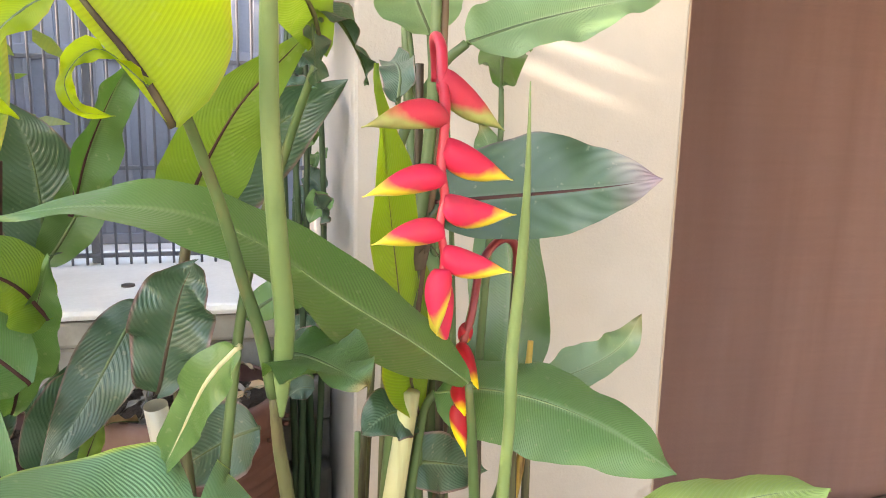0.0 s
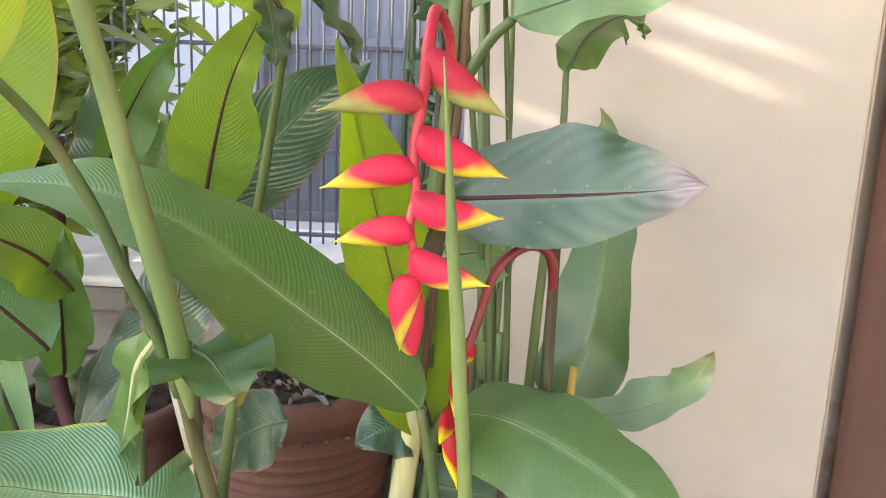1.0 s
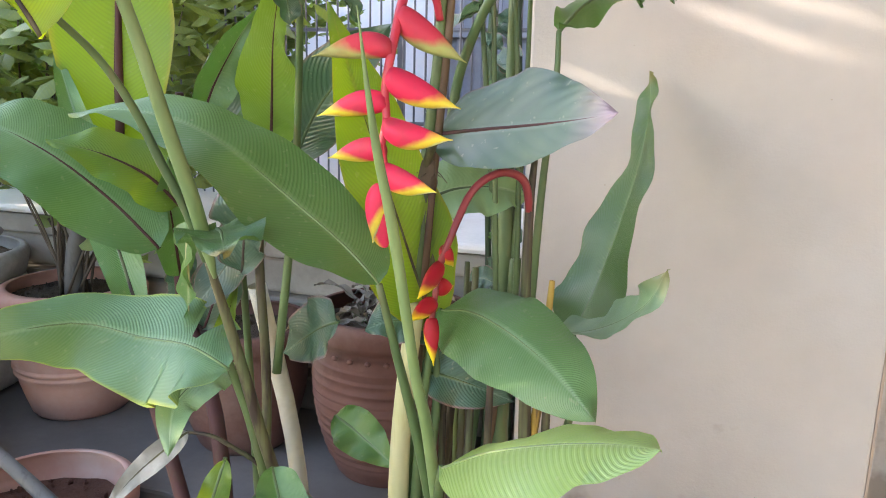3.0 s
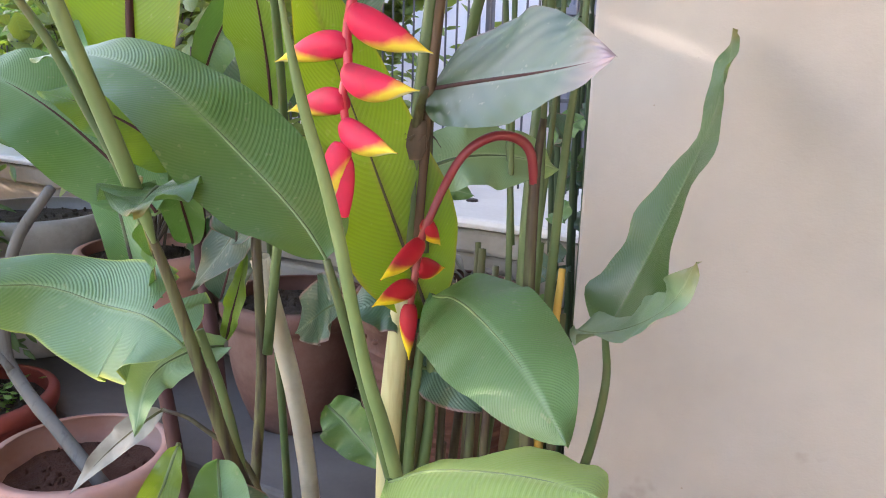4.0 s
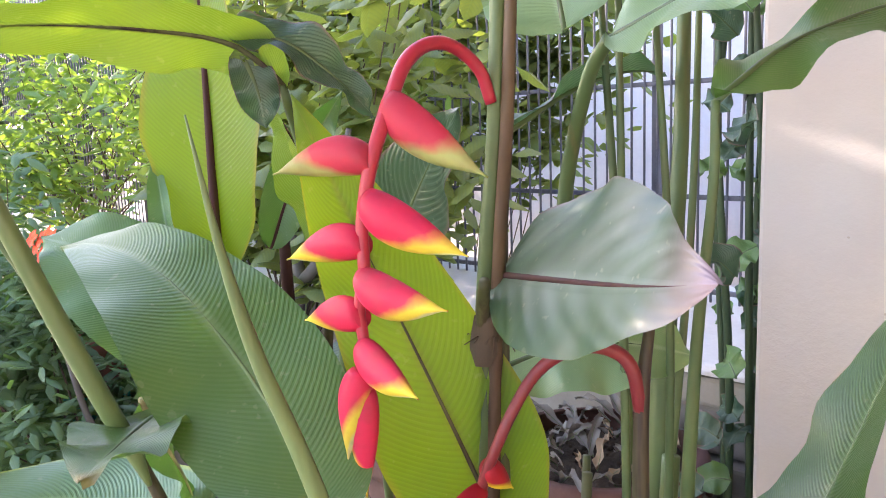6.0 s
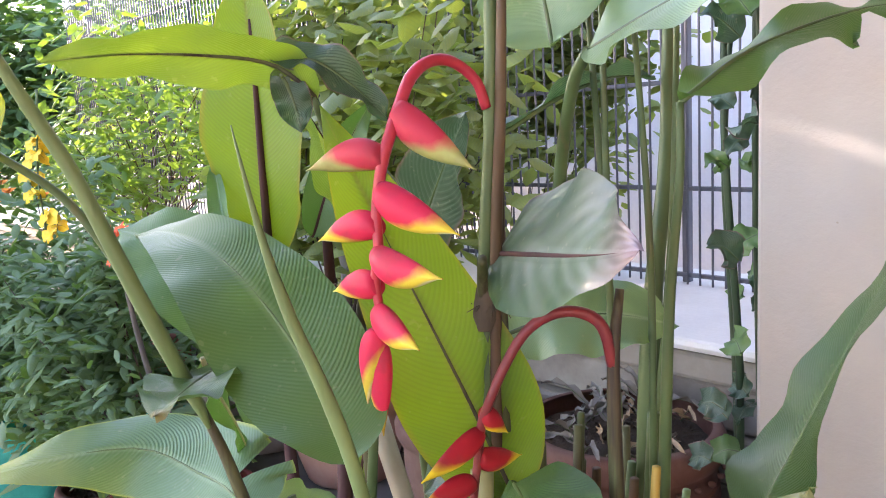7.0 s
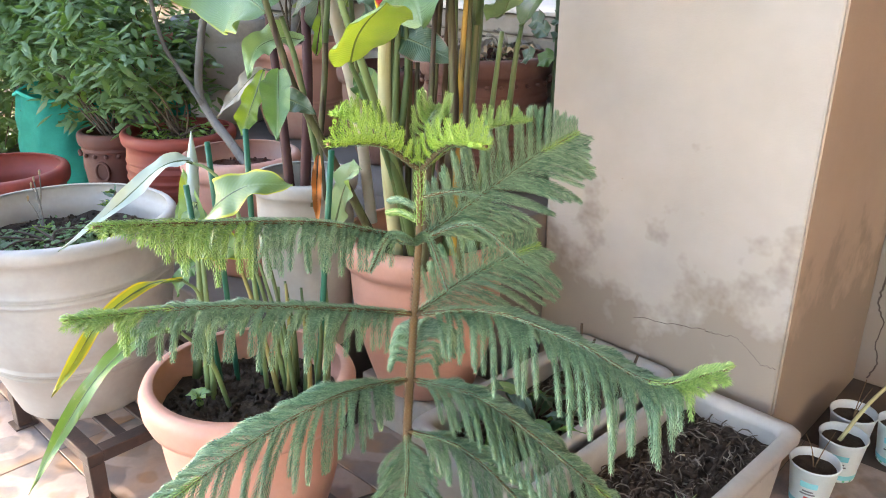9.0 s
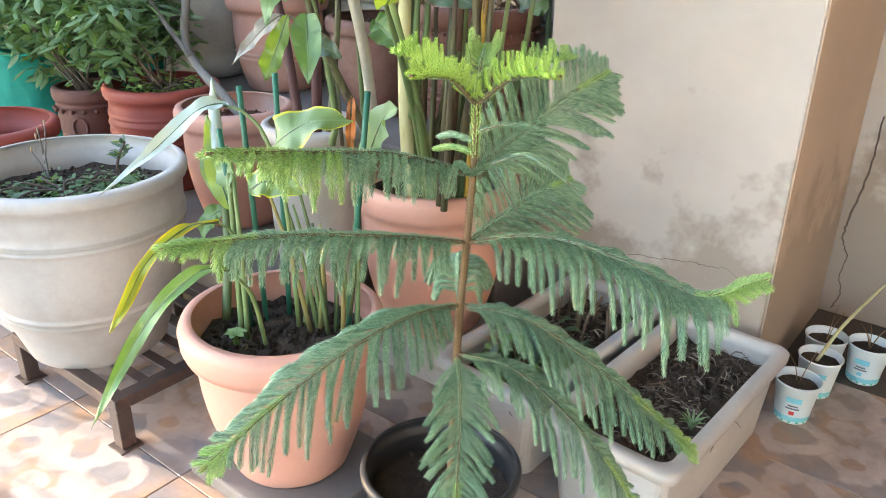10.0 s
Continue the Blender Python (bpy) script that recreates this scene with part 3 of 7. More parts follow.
def bract(parent, base, tip, height, thick, up, material, bend=0.25, label="", name="bract"):
    """A boat-shaped flower bract from base to tip, keel down, swept up at its tip."""
    bm = bmesh.new()
    uv = bm.loops.layers.uv.verify()
    a, b = Vector(base), Vector(tip)
    t0 = b - a
    up = Vector(up).normalized()
    up = (up - t0.normalized() * up.dot(t0.normalized())).normalized()
    side = t0.normalized().cross(up)
    nu, nv = 20, 16
    rings, coords = [], {}
    for i in range(nu + 1):
        u = i / nu
        c = a + t0 * u - up * (bend * t0.length * 0.5 * math.sin(math.pi * u**0.8) * (1 - 0.25 * u))
        h = height * (math.sin(math.pi * min(1, u * 0.96 + 0.04) ** 0.62) ** (0.72 + 0.55 * u * u) * 0.94 + 0.10 * (1 - u)) * 0.5
        w = thick * (math.sin(math.pi * min(1, u * 0.96 + 0.04) ** 0.55) ** 0.8 * 0.92 + 0.14 * (1 - u)) * 0.5
        h, w = max(h * 0.80, 0.0006), max(w * 0.94, 0.0005)
        ring = []
        for k in range(nv):
            x = 2 * math.pi * k / nv
            pinch = 1 - 0.30 * max(0, math.cos(x)) ** 2
            vert = bm.verts.new(c + up * (h * math.cos(x)) + side * (w * math.sin(x) * pinch))
            coords[vert] = (u, (1 - math.cos(x)) / 2)
            ring.append(vert)
        rings.append(ring)
    for r0, r1 in zip(rings, rings[1:]):
        for k in range(nv):
            f = bm.faces.new((r0[k], r0[(k + 1) % nv], r1[(k + 1) % nv], r1[k]))
            for lp in f.loops:
                lp[uv].uv = coords[lp.vert]
    bm.faces.new(rings[0][::-1])
    bm.faces.new(rings[-1])
    return part(name, bm, material, parent, label)


def soil_disc(c, r, material, parent, lumps=0.006, seed=0, name="soil"):
    """Uneven earth filling a pot."""
    bm = bmesh.new()
    rings, seg = 9, 36
    rows = [[bm.verts.new((c[0], c[1], c[2] + 0.004))]]
    for i in range(1, rings + 1):
        rr = r * i / rings
        rows.append([])
        for k in range(seg):
            w = 2 * math.pi * k / seg
            p = Vector((c[0] + rr * math.cos(w), c[1] + rr * math.sin(w), c[2]))
            p.z += lumps * (noise.noise(p * 30 + Vector((seed, 0, 0))) + 0.7 * noise.noise(p * 80 + Vector((0, seed, 0))))
            rows[-1].append(bm.verts.new(p))
    for k in range(seg):
        bm.faces.new((rows[0][0], rows[1][k], rows[1][(k + 1) % seg]))
    for a, b in zip(rows[1:], rows[2:]):
        for k in range(seg):
            bm.faces.new((a[k], b[k], b[(k + 1) % seg], a[(k + 1) % seg]))
    return part(name, bm, material, parent)


def crumbs(name, c, r, count, size, material, parent, seed=0, lift=0.004):
    """Loose clods and bits lying on the earth of a pot."""
    rnd = random.Random(seed)
    bm = bmesh.new()
    for _ in range(count):
        d, w = r * math.sqrt(rnd.random()), rnd.random() * 6.283
        m = pose(c[0] + d * math.cos(w), c[1] + d * math.sin(w), c[2] + lift, rnd.uniform(0, 360), rnd.uniform(0, 360), rnd.uniform(0, 360))
        s = size * rnd.uniform(0.5, 1.5)
        bmesh.ops.create_icosphere(bm, subdivisions=1, radius=s, matrix=m @ Matrix.Diagonal((1.3, 0.8, rnd.uniform(0.25, 0.7), 1)))
    return tagged(part(name, bm, material, parent), kind="stuff")


def shell(profile, wall):
    """Closes an outer pot profile (from the foot's centre up to the rim) with its inner wall and floor."""
    out = [(0.0, profile[0][1]), *profile]
    inner = [(max(r - wall, 0.004), z) for r, z in reversed(profile) if z > profile[0][1] + 0.03]
    return out + [(inner[0][0], profile[-1][1] + 0.001), *inner, (0.0, profile[0][1] + 0.03)]


def pot(name, c, profile, material, label, soil=0.03, soil_material=None, wall=0.012, lumps=0.006, wobble=0.0, group="", category="flower pot", clods=60):
    """A round pot standing at c, with its earth soil metres under the rim."""
    ob = thing(name, c, label, category, group)
    bm = bmesh.new()
    revolve(bm, shell(profile, wall), c, 56, wobble)
    part("body", bm, material, ob)
    top = profile[-1]
    if soil is not None:
        zz = top[1] - soil
        r_in = min(r for r, z in profile if z >= zz - 0.02) - wall * 0.8
        soil_disc((c[0], c[1], c[2] + zz), r_in, soil_material or SOIL, ob, lumps, seed=c[0] * 10)
        if clods:
            crumbs("loose_earth", (c[0], c[1], c[2] + zz), r_in * 0.92, clods, 0.005, soil_material or SOIL, ob, seed=int(abs(c[0]) * 1000))
    return ob


def rim_profile(r0, r1, h, lip=0.014, lip_h=0.045, belly=0.0, rings=()):
    """Foot radius, rim radius, height: a pot with a rolled lip, optional belly and raised rings (height, proud)."""
    pts = [(r0 * 0.94, 0.0), (r0, 0.008)]
    steps = 16
    for i in range(1, steps + 1):
        s = i / steps
        z = 0.008 + (h - lip_h - 0.012) * s
        r = r0 + (r1 - r0) * s + belly * math.sin(math.pi * s)
        pts.append((r, z))
    extra = []
    for at, proud in rings:
        z = at * h
        s = max(0, min(1, (z - 0.008) / (h - lip_h - 0.02)))
        r = r0 + (r1 - r0) * s + belly * math.sin(math.pi * s)
        extra += [(r, z - 0.006), (r + proud, z - 0.002), (r + proud, z + 0.002), (r, z + 0.006)]
    pts = sorted(pts + extra, key=lambda q: q[1])
    zt = h - lip_h
    return pts + [(r1 + lip * 0.75, zt), (r1 + lip, zt + lip_h * 0.25), (r1 + lip * 1.1, zt + lip_h * 0.7), (r1 + lip * 0.8, h - 0.003), (r1 + lip * 0.45, h)]


# ---- structure ----
def slab(name, lo, hi, material, bevel=0.0, label="", parent=None):
    bm = bmesh.new()
    box(bm, lo, hi, bevel)
    ob = part(name, bm, material, parent, label, smooth=False)
    if parent is None:
        tagged(ob, kind="structure")
    return ob


WALL_Y, WALL_L, WALL_R, BACK_Y = 1.415, 0.746, 1.329, 2.02


def wall_sheet(name, lo, hi, label):
    """A thick plastered wall with softly broken corners."""
    bm = bmesh.new()
    box(bm, lo, hi, 0.006, seg=2)
    return tagged(part(name, bm, PLASTER, None, label, smooth=False), kind="structure")


slab("ground", (-60, -60, -0.40), (60, 60, -0.03), GROUND, 0, "bare earth of the garden")
floor = slab("floor", (-3.2, -3.2, -0.029), (4.2, 2.02, -0.004), mottled("floor_joint", (0.09, 0.075, 0.065), (0.065, 0.055, 0.05), 9, 0.9, 90, 0.3), 0, "worn patterned terrace floor tiles")
wall_sheet("wall_pillar", (WALL_L, WALL_Y, -0.004), (WALL_R, BACK_Y + 0.25, 2.50), "cream plastered wall with damp stains")
wall_sheet("wall_back", (WALL_R, BACK_Y, -0.004), (4.2, BACK_Y + 0.25, 2.50), "cream plastered wall with a long crack")
slab("wall_return", (WALL_R, WALL_Y + 0.004, -0.004), (WALL_R + 0.004, BACK_Y, 2.50), PLASTER_TAN, 0, "tan return face of the wall")
# Unseen roof slab, added and sized to cut skylight on the upper wall.
slab("shade_roof", (0.20, -1.9, 2.502), (4.4, 2.3, 2.65), PLASTER, 0, "unseen cream roof slab added to hold back light from above")
wall_sheet("wall_right", (4.2, -3.2, -0.004), (4.4, 2.2, 2.50), "cream plastered wall")
# raised planting steps and the stone ledge behind them
slab("step_low", (-4.5, 0.86, -0.004), (0.40, 1.24, 0.215), PAVING, 0.008, "low grey stone step carrying pots")
slab("step_high", (-4.5, 1.24, -0.004), (0.742, 1.69, 0.47), PAVING, 0.008, "grey stone step carrying pots")
LEDGE_Y, LEDGE_Z = 1.67, 0.91
slab("ledge_core", (-4.5, LEDGE_Y + 0.05, -0.004), (0.745, 2.25, LEDGE_Z - 0.03), LEDGE_SIDE, 0, "rough stone base of the ledge")
for k, (zz, dy) in enumerate(((0.47, 0.0), (0.565, 0.02), (0.655, 0.01), (0.745, 0.03), (0.832, 0.012))):
    slab("ledge_course", (-4.5, LEDGE_Y + dy, zz), (0.744, LEDGE_Y + 0.06, zz + (0.085 if zz < 0.8 else 0.052)), LEDGE_SIDE, 0.008, "weathered horizontal stone course")
slab("ledge_coping", (-4.5, LEDGE_Y - 0.005, LEDGE_Z - 0.022), (0.745, 2.25, LEDGE_Z), LEDGE, 0.01, "white sunlit stone coping of the ledge")


# ---- fence, neighbours ----
def fence(y, x0, x1, z0, z1, gap=0.031):
    ob = thing("fence", (x0, y, z0), "painted steel fence of thin upright bars on the ledge", "fence", kind="")
    for zz in (z0 + 0.02, z0 + 0.22, z0 + 0.46, z0 + 0.98):
        bm = bmesh.new()
        box(bm, (x0, y - 0.006, zz - 0.005), (x1, y + 0.006, zz + 0.005), 0.002)
        part("rail", bm, BAR_GREY, ob, smooth=False)
    x = x0 + 0.29
    while x < x1:
        bm = bmesh.new()
        box(bm, (x - 0.009, y + 0.007, z0), (x + 0.009, y + 0.025, z1), 0.002)
        part("post", bm, BAR_GREY, ob, smooth=False)
        x += 1.19
    me = None
    x = x0
    while x < x1:
        if me is None:
            bm = bmesh.new()
            tube(bm, [(x, y - 0.011, z0), (x, y - 0.011, z1)], 0.003, 6, 1)
            b = part("bar", bm, BAR_GREY, ob)
            me, first = b.data, x
        else:
            b = new("bar", me)
            b.parent = ob
            b.matrix_parent_inverse = ob.matrix_basis.inverted()
            b.location = (x - first, 0, 0)
        x += gap
    return ob


fence(2.08, -3.6, 0.74, LEDGE_Z, 2.35)
fence_back = slab("backdrop_wall", (-9, 5.2, -0.03), (4, 5.4, 2.6), NEIGHBOUR, 0, "pale lilac neighbouring wall behind the fence")


def neighbour_gate(x0, x1, y, z0, z1):
    """A ribbed sheet gate with a frame, in the neighbour's wall."""
    ob = thing("sheet_gate", (x0, y, z0), "grey-violet ribbed sheet gate in a neighbouring wall", "gate")
    bm = bmesh.new()
    box(bm, (x0, y, z0), (x1, y + 0.04, z1), 0.004)
    part("panel", bm, GATE_GREY, ob, smooth=False)
    bm = bmesh.new()
    box(bm, (x0, y - 0.03, -0.03), (x1, y + 0.04, z0 - 0.003), 0.004)
    part("sill", bm, NEIGHBOUR, ob, "pale plastered sill", smooth=False)
    for zz in (z0, 0.5 * (z0 + z1), z1 - 0.06):
        bm = bmesh.new()
        box(bm, (x0, y - 0.034, zz), (x1, y - 0.002, zz + 0.06), 0.004)
        part("crossbar", bm, GATE_GREY, ob, smooth=False)
    x = x0 + 0.05
    while x < x1:
        bm = bmesh.new()
        box(bm, (x - 0.022, y - 0.016, z0 + 0.062), (x + 0.022, y - 0.001, z1 - 0.062), 0.004)
        part("rib", bm, GATE_GREY, ob, smooth=False)
        x += 0.125


neighbour_gate(-0.66, 2.3, 5.1, 0.42, 2.56)


def house():
    ob = thing("neighbour_house", (-4.0, 7.5, 0), "white neighbouring house with dark windows", "house")
    bm = bmesh.new()
    box(bm, (-7.5, 7.0, -0.03), (1.5, 9.0, 6.5), 0.02)
    part("wall", bm, NEIGHBOUR_W, ob, smooth=False)
    for wx in (-6.2, -4.4, -2.6, -0.8):
        for wz in (1.6, 4.2):
            bm = bmesh.new()
            box(bm, (wx - 0.45, 6.96, wz - 0.6), (wx + 0.45, 6.99, wz + 0.6), 0.01)
            win = part("window", bm, WINDOW_DARK, ob, smooth=False)
            bm = bmesh.new()
            for a, b in (((wx - 0.5, 6.93, wz - 0.65), (wx - 0.44, 7.0, wz + 0.65)), ((wx + 0.44, 6.93, wz - 0.65), (wx + 0.5, 7.0, wz + 0.65)), ((wx - 0.03, 6.93, wz - 0.6), (wx + 0.03, 6.95, wz + 0.6))):
                box(bm, a, b, 0.004)
            part("window_frame", bm, NEIGHBOUR_W, win, smooth=False)
    return ob


house()

# ---- blind ----
blind = thing("roller_blind", (2.2, 1.965, 2.42), "brown woven outdoor blind hanging before the wall", "blind")
bm = bmesh.new()
nx, nz = 60, 40
rows = []
for j in range(nz + 1):
    z = 0.13 + 2.3 * j / nz
    rows.append([bm.verts.new((1.62 + 2.4 * i / nx, 1.965 + 0.012 * math.sin(i * 0.55) * (1 - 0.7 * j / nz) + 0.008 * math.sin(i * 0.21 + j * 0.1), z + (0.012 * math.sin(i * 0.35) if j == 0 else 0))) for i in range(nx + 1)])
for a, b in zip(rows, rows[1:]):
    for i in range(nx):
        bm.faces.new((a[i], a[i + 1], b[i + 1], b[i]))
bmesh.ops.solidify(bm, geom=list(bm.faces), thickness=0.004)
part("fabric", bm, BLIND, blind)
bm = bmesh.new()
tube(bm, [(1.62, 1.963, 0.125), (2.6, 1.963, 0.118), (4.0, 1.963, 0.125)], 0.011, 8, 20)
part("hem_bar", bm, METAL, blind)
bm = bmesh.new()
tube(bm, [(2.60, 1.942, 2.42), (2.585, 1.942, 1.2), (2.57, 1.940, 0.5), (2.555, 1.938, 0.16), (2.51, 1.938, 0.125)], 0.0035, 6, 30)
part("cord", bm, ROPE, blind)

plug = thing("drain_plug", (0.353, 1.844, LEDGE_Z), "small rusty plug on the ledge top", "plug")
bm = bmesh.new()
revolve(bm, [(0, -0.002), (0.014, -0.002), (0.013, 0.004), (0.006, 0.006), (0, 0.006)], (0.353, 1.844, LEDGE_Z), 18)
part("plug", bm, METAL, plug)


def crack(pts, y, width, name, wall):
    """A thin dark broken line let into the plaster."""
    bm = bmesh.new()
    path = []
    for a, b in zip(pts, pts[1:]):
        for k in range(6):
            s = k / 6
            path.append(Vector((a[0] + (b[0] - a[0]) * s + random.uniform(-1, 1) * 0.0025, y, a[1] + (b[1] - a[1]) * s + random.uniform(-1, 1) * 0.0025)))
    path.append(Vector((pts[-1][0], y, pts[-1][1])))
    tube(bm, path, [width, width * 1.4, width * 0.6, width], 5, len(path) - 1, 0.5)
    tagged(part(name, bm, CRACK, wall, "dark crack in the plaster"))


crack([(1.377, 0.564), (1.377, 0.444), (1.368, 0.359), (1.353, 0.269), (1.352, 0.220), (1.372, 0.177), (1.366, 0.108), (1.379, 0.061), (1.364, 0.012)], BACK_Y - 0.0005, 0.0022, "crack", bpy.data.objects["wall_back"])
crack([(0.999, 0.281), (1.081, 0.292), (1.164, 0.307), (1.186, 0.305), (1.232, 0.313), (1.264, 0.295), (1.291, 0.273), (1.322, 0.272)], WALL_Y - 0.0001, 0.0006, "crack", bpy.data.objects["wall_pillar"])


# ---- pots, front to back ----
white_pot = pot("large_planter", (0.124, 0.544, 0.112), rim_profile(0.146, 0.221, 0.418, 0.012, 0.03, 0.018, ((0.30, 0.004), (0.33, 0.004), (0.72, 0.005), (0.75, 0.005))), WHITE_POT, "large dusty white plastic planter on a low iron stand", 0.07, lumps=0.011, clods=420)
salmon_pot = pot("flower_pot", (0.692, 0.611, 0.03), rim_profile(0.112, 0.164, 0.324, 0.022, 0.06, 0.012), SALMON, "salmon plastic pot of lilies with green stakes", 0.055, lumps=0.012, clods=420)
slab_base = thing("stone_slab", (0.70, 0.61, 0.0), "grey stone slab under a flower pot", "slab")
bm = bmesh.new()
box(bm, (0.555, 0.465, 0.0), (0.87, 0.75, 0.03), 0.005)
part("slab", bm, PAVING, slab_base, smooth=False)
black_pot = pot("nursery_pot", (1.054, 0.625, 0.0), rim_profile(0.110, 0.129, 0.183, 0.006, 0.02), BLACK_POT, "black plastic nursery pot of a young araucaria", 0.06, wall=0.006)
trunk_pot = pot("flower_pot", (-0.014, 1.079, 0.216), rim_profile(0.100, 0.139, 0.324, 0.018, 0.05, 0.014), PINK_CLAY, "dusty pink clay pot with a leaning grey trunk", 0.05, SOIL_RED)
red_pot = pot("flower_pot", (-0.41, 1.12, 0.216), rim_profile(0.105, 0.154, 0.319, 0.014, 0.035, 0.025, ((0.5, 0.003), (0.58, 0.003), (0.66, 0.003), (0.74, 0.003))), TERRA_RED, "red ridged terracotta pot with a leafy shrub", 0.03)
relief_pot = pot("flower_pot", (-0.725, 1.057, 0.216), rim_profile(0.070, 0.097, 0.275, 0.012, 0.04, 0.012, ((0.8, 0.004),)), TERRA_DARK, "brown terracotta pot with relief rings", 0.03)
low_red_pot = pot("flower_pot", (-0.361, 0.585, 0.112), rim_profile(0.12, 0.156, 0.413, 0.014, 0.04, 0.014), TERRA_RED, "red-brown terracotta pot with bare earth", 0.09)
bucket = pot("planter_bucket", (0.43, 0.95, 0.20), rim_profile(0.085, 0.104, 0.395, 0.012, 0.03, 0.008), WHITE_POT, "white plastic bucket planted with cannas", 0.06)
rear_pink = pot("flower_pot", (0.655, 1.10, 0.12), rim_profile(0.115, 0.168, 0.365, 0.020, 0.06, 0.014), SALMON, "large salmon pot of tall heliconia stems", 0.05, SOIL)
ringed_pot = pot("flower_pot", (0.474, 1.50, 0.471), rim_profile(0.115, 0.153, 0.335, 0.015, 0.045, 0.02, tuple((0.14 + 0.06 * i, 0.003) for i in range(11))), TERRA_DARK, "brown ringed terracotta pot with dry litter", 0.03)
plain_brown = pot("flower_pot", (0.128, 1.50, 0.471), rim_profile(0.10, 0.14, 0.27, 0.014, 0.04, 0.014), TERRA_DARK, "plain brown terracotta pot", 0.03)
tree_pot = pot("flower_pot", (-0.33, 1.52, 0.471), rim_profile(0.11, 0.142, 0.30, 0.02, 0.05, 0.014, ((0.35, 0.004), (0.40, 0.004))), PINK_CLAY, "pink clay pot with a small lemon tree", 0.03, SOIL)
stone_pot = pot("stone_planter", (-0.70, 1.50, 0.471), [(0.13, 0.0), (0.15, 0.01), (0.15, 0.07), (0.14, 0.085), (0.165, 0.13), (0.175, 0.2), (0.178, 0.27), (0.172, 0.275), (0.178, 0.285), (0.19, 0.33), (0.185, 0.345), (0.18, 0.35)], STONE, "old grey stone planter", 0.03)
far_terra = pot("flower_pot", (-1.08, 1.50, 0.471), rim_profile(0.10, 0.14, 0.28, 0.014, 0.04, 0.014), TERRACOTTA, "terracotta pot under the shrubs", 0.03)

# relief rings and knobs on the brown pots
for i in range(18):
    w = 2 * math.pi * i / 18
    bm = bmesh.new()
    bmesh.ops.create_icosphere(bm, subdivisions=1, radius=0.008, matrix=Matrix.Translation((-0.725 + 0.106 * math.cos(w), 1.057 + 0.106 * math.sin(w), 0.425)))
    part("relief_knob", bm, TERRA_DARK, relief_pot)
for i in range(4):
    w = 2 * math.pi * i / 4 - 0.9
    bm = bmesh.new()
    c0 = Vector((-0.725 + 0.098 * math.cos(w), 1.057 + 0.098 * math.sin(w), 0.375))
    tang = Vector((-math.sin(w), math.cos(w), 0))
    tube(bm, [c0 + tang * 0.022 * math.cos(a) + Vector((0, 0, 0.03 * math.sin(a))) for a in [k * math.pi / 6 for k in range(13)]], 0.005, 6, 24, cap=False)
    part("relief_ring", bm, TERRA_DARK, relief_pot)
for i in range(30):
    w = 2 * math.pi * i / 30
    bm = bmesh.new()
    bmesh.ops.create_icosphere(bm, subdivisions=1, radius=0.007, matrix=Matrix.Translation((0.474 + 0.166 * math.cos(w), 1.50 + 0.166 * math.sin(w), 0.471 + 0.275)) @ Matrix.Diagonal((1, 1, 0.8, 1)))
    part("relief_knob", bm, TERRA_DARK, ringed_pot)


# ---- iron stand ----
def iron_stand():
    ob = thing("plant_stand", (0.2, 0.55, 0), "low brown iron stand with slats under a planter", "plant stand")
    m = pose(0.178, 0.633, 0.010, 0, 0, 0)
    for x in (-0.20, 0.20):
        for y in (-0.20, 0.20):
            bm = bmesh.new()
            box(bm, (x - 0.016, y - 0.016, -0.006), (x + 0.016, y + 0.016, 0.085), 0.002, m)
            leg = part("leg", bm, METAL, ob, smooth=False)
            bm = bmesh.new()
            box(bm, (x - 0.026, y - 0.026, -0.010), (x + 0.026, y + 0.026, -0.006), 0.001, m)
            part("foot_plate", bm, METAL, leg, smooth=False)
    for a, b in (((-0.216, -0.216), (0.216, -0.184)), ((-0.216, 0.184), (0.216, 0.216)), ((-0.216, -0.184), (-0.184, 0.184)), ((0.184, -0.184), (0.216, 0.184))):
        bm = bmesh.new()
        box(bm, (*a, 0.085), (*b, 0.111), 0.002, m)
        part("frame_bar", bm, METAL, ob, smooth=False)
    for i in range(5):
        y = -0.13 + 0.065 * i
        bm = bmesh.new()
        box(bm, (-0.184, y - 0.012, 0.098), (0.184, y + 0.012, 0.108), 0.001, m)
        part("slat", bm, METAL, ob, smooth=False)


iron_stand()
for sx, sy, sz, w in ((-0.361, 0.585, 0.111, 0.17), (0.43, 0.92, 0.199, 0.10), (0.655, 1.10, 0.119, 0.18)):
    blk = thing("brick_block", (sx, sy, 0), "dark stone block under a pot", "block", "blocks under pots")
    bm = bmesh.new()
    box(bm, (sx - w * 0.7, sy - w * 0.5, 0), (sx + w * 0.7, sy + w * 0.5, sz), 0.006)
    part("block", bm, STONE, blk, smooth=False)


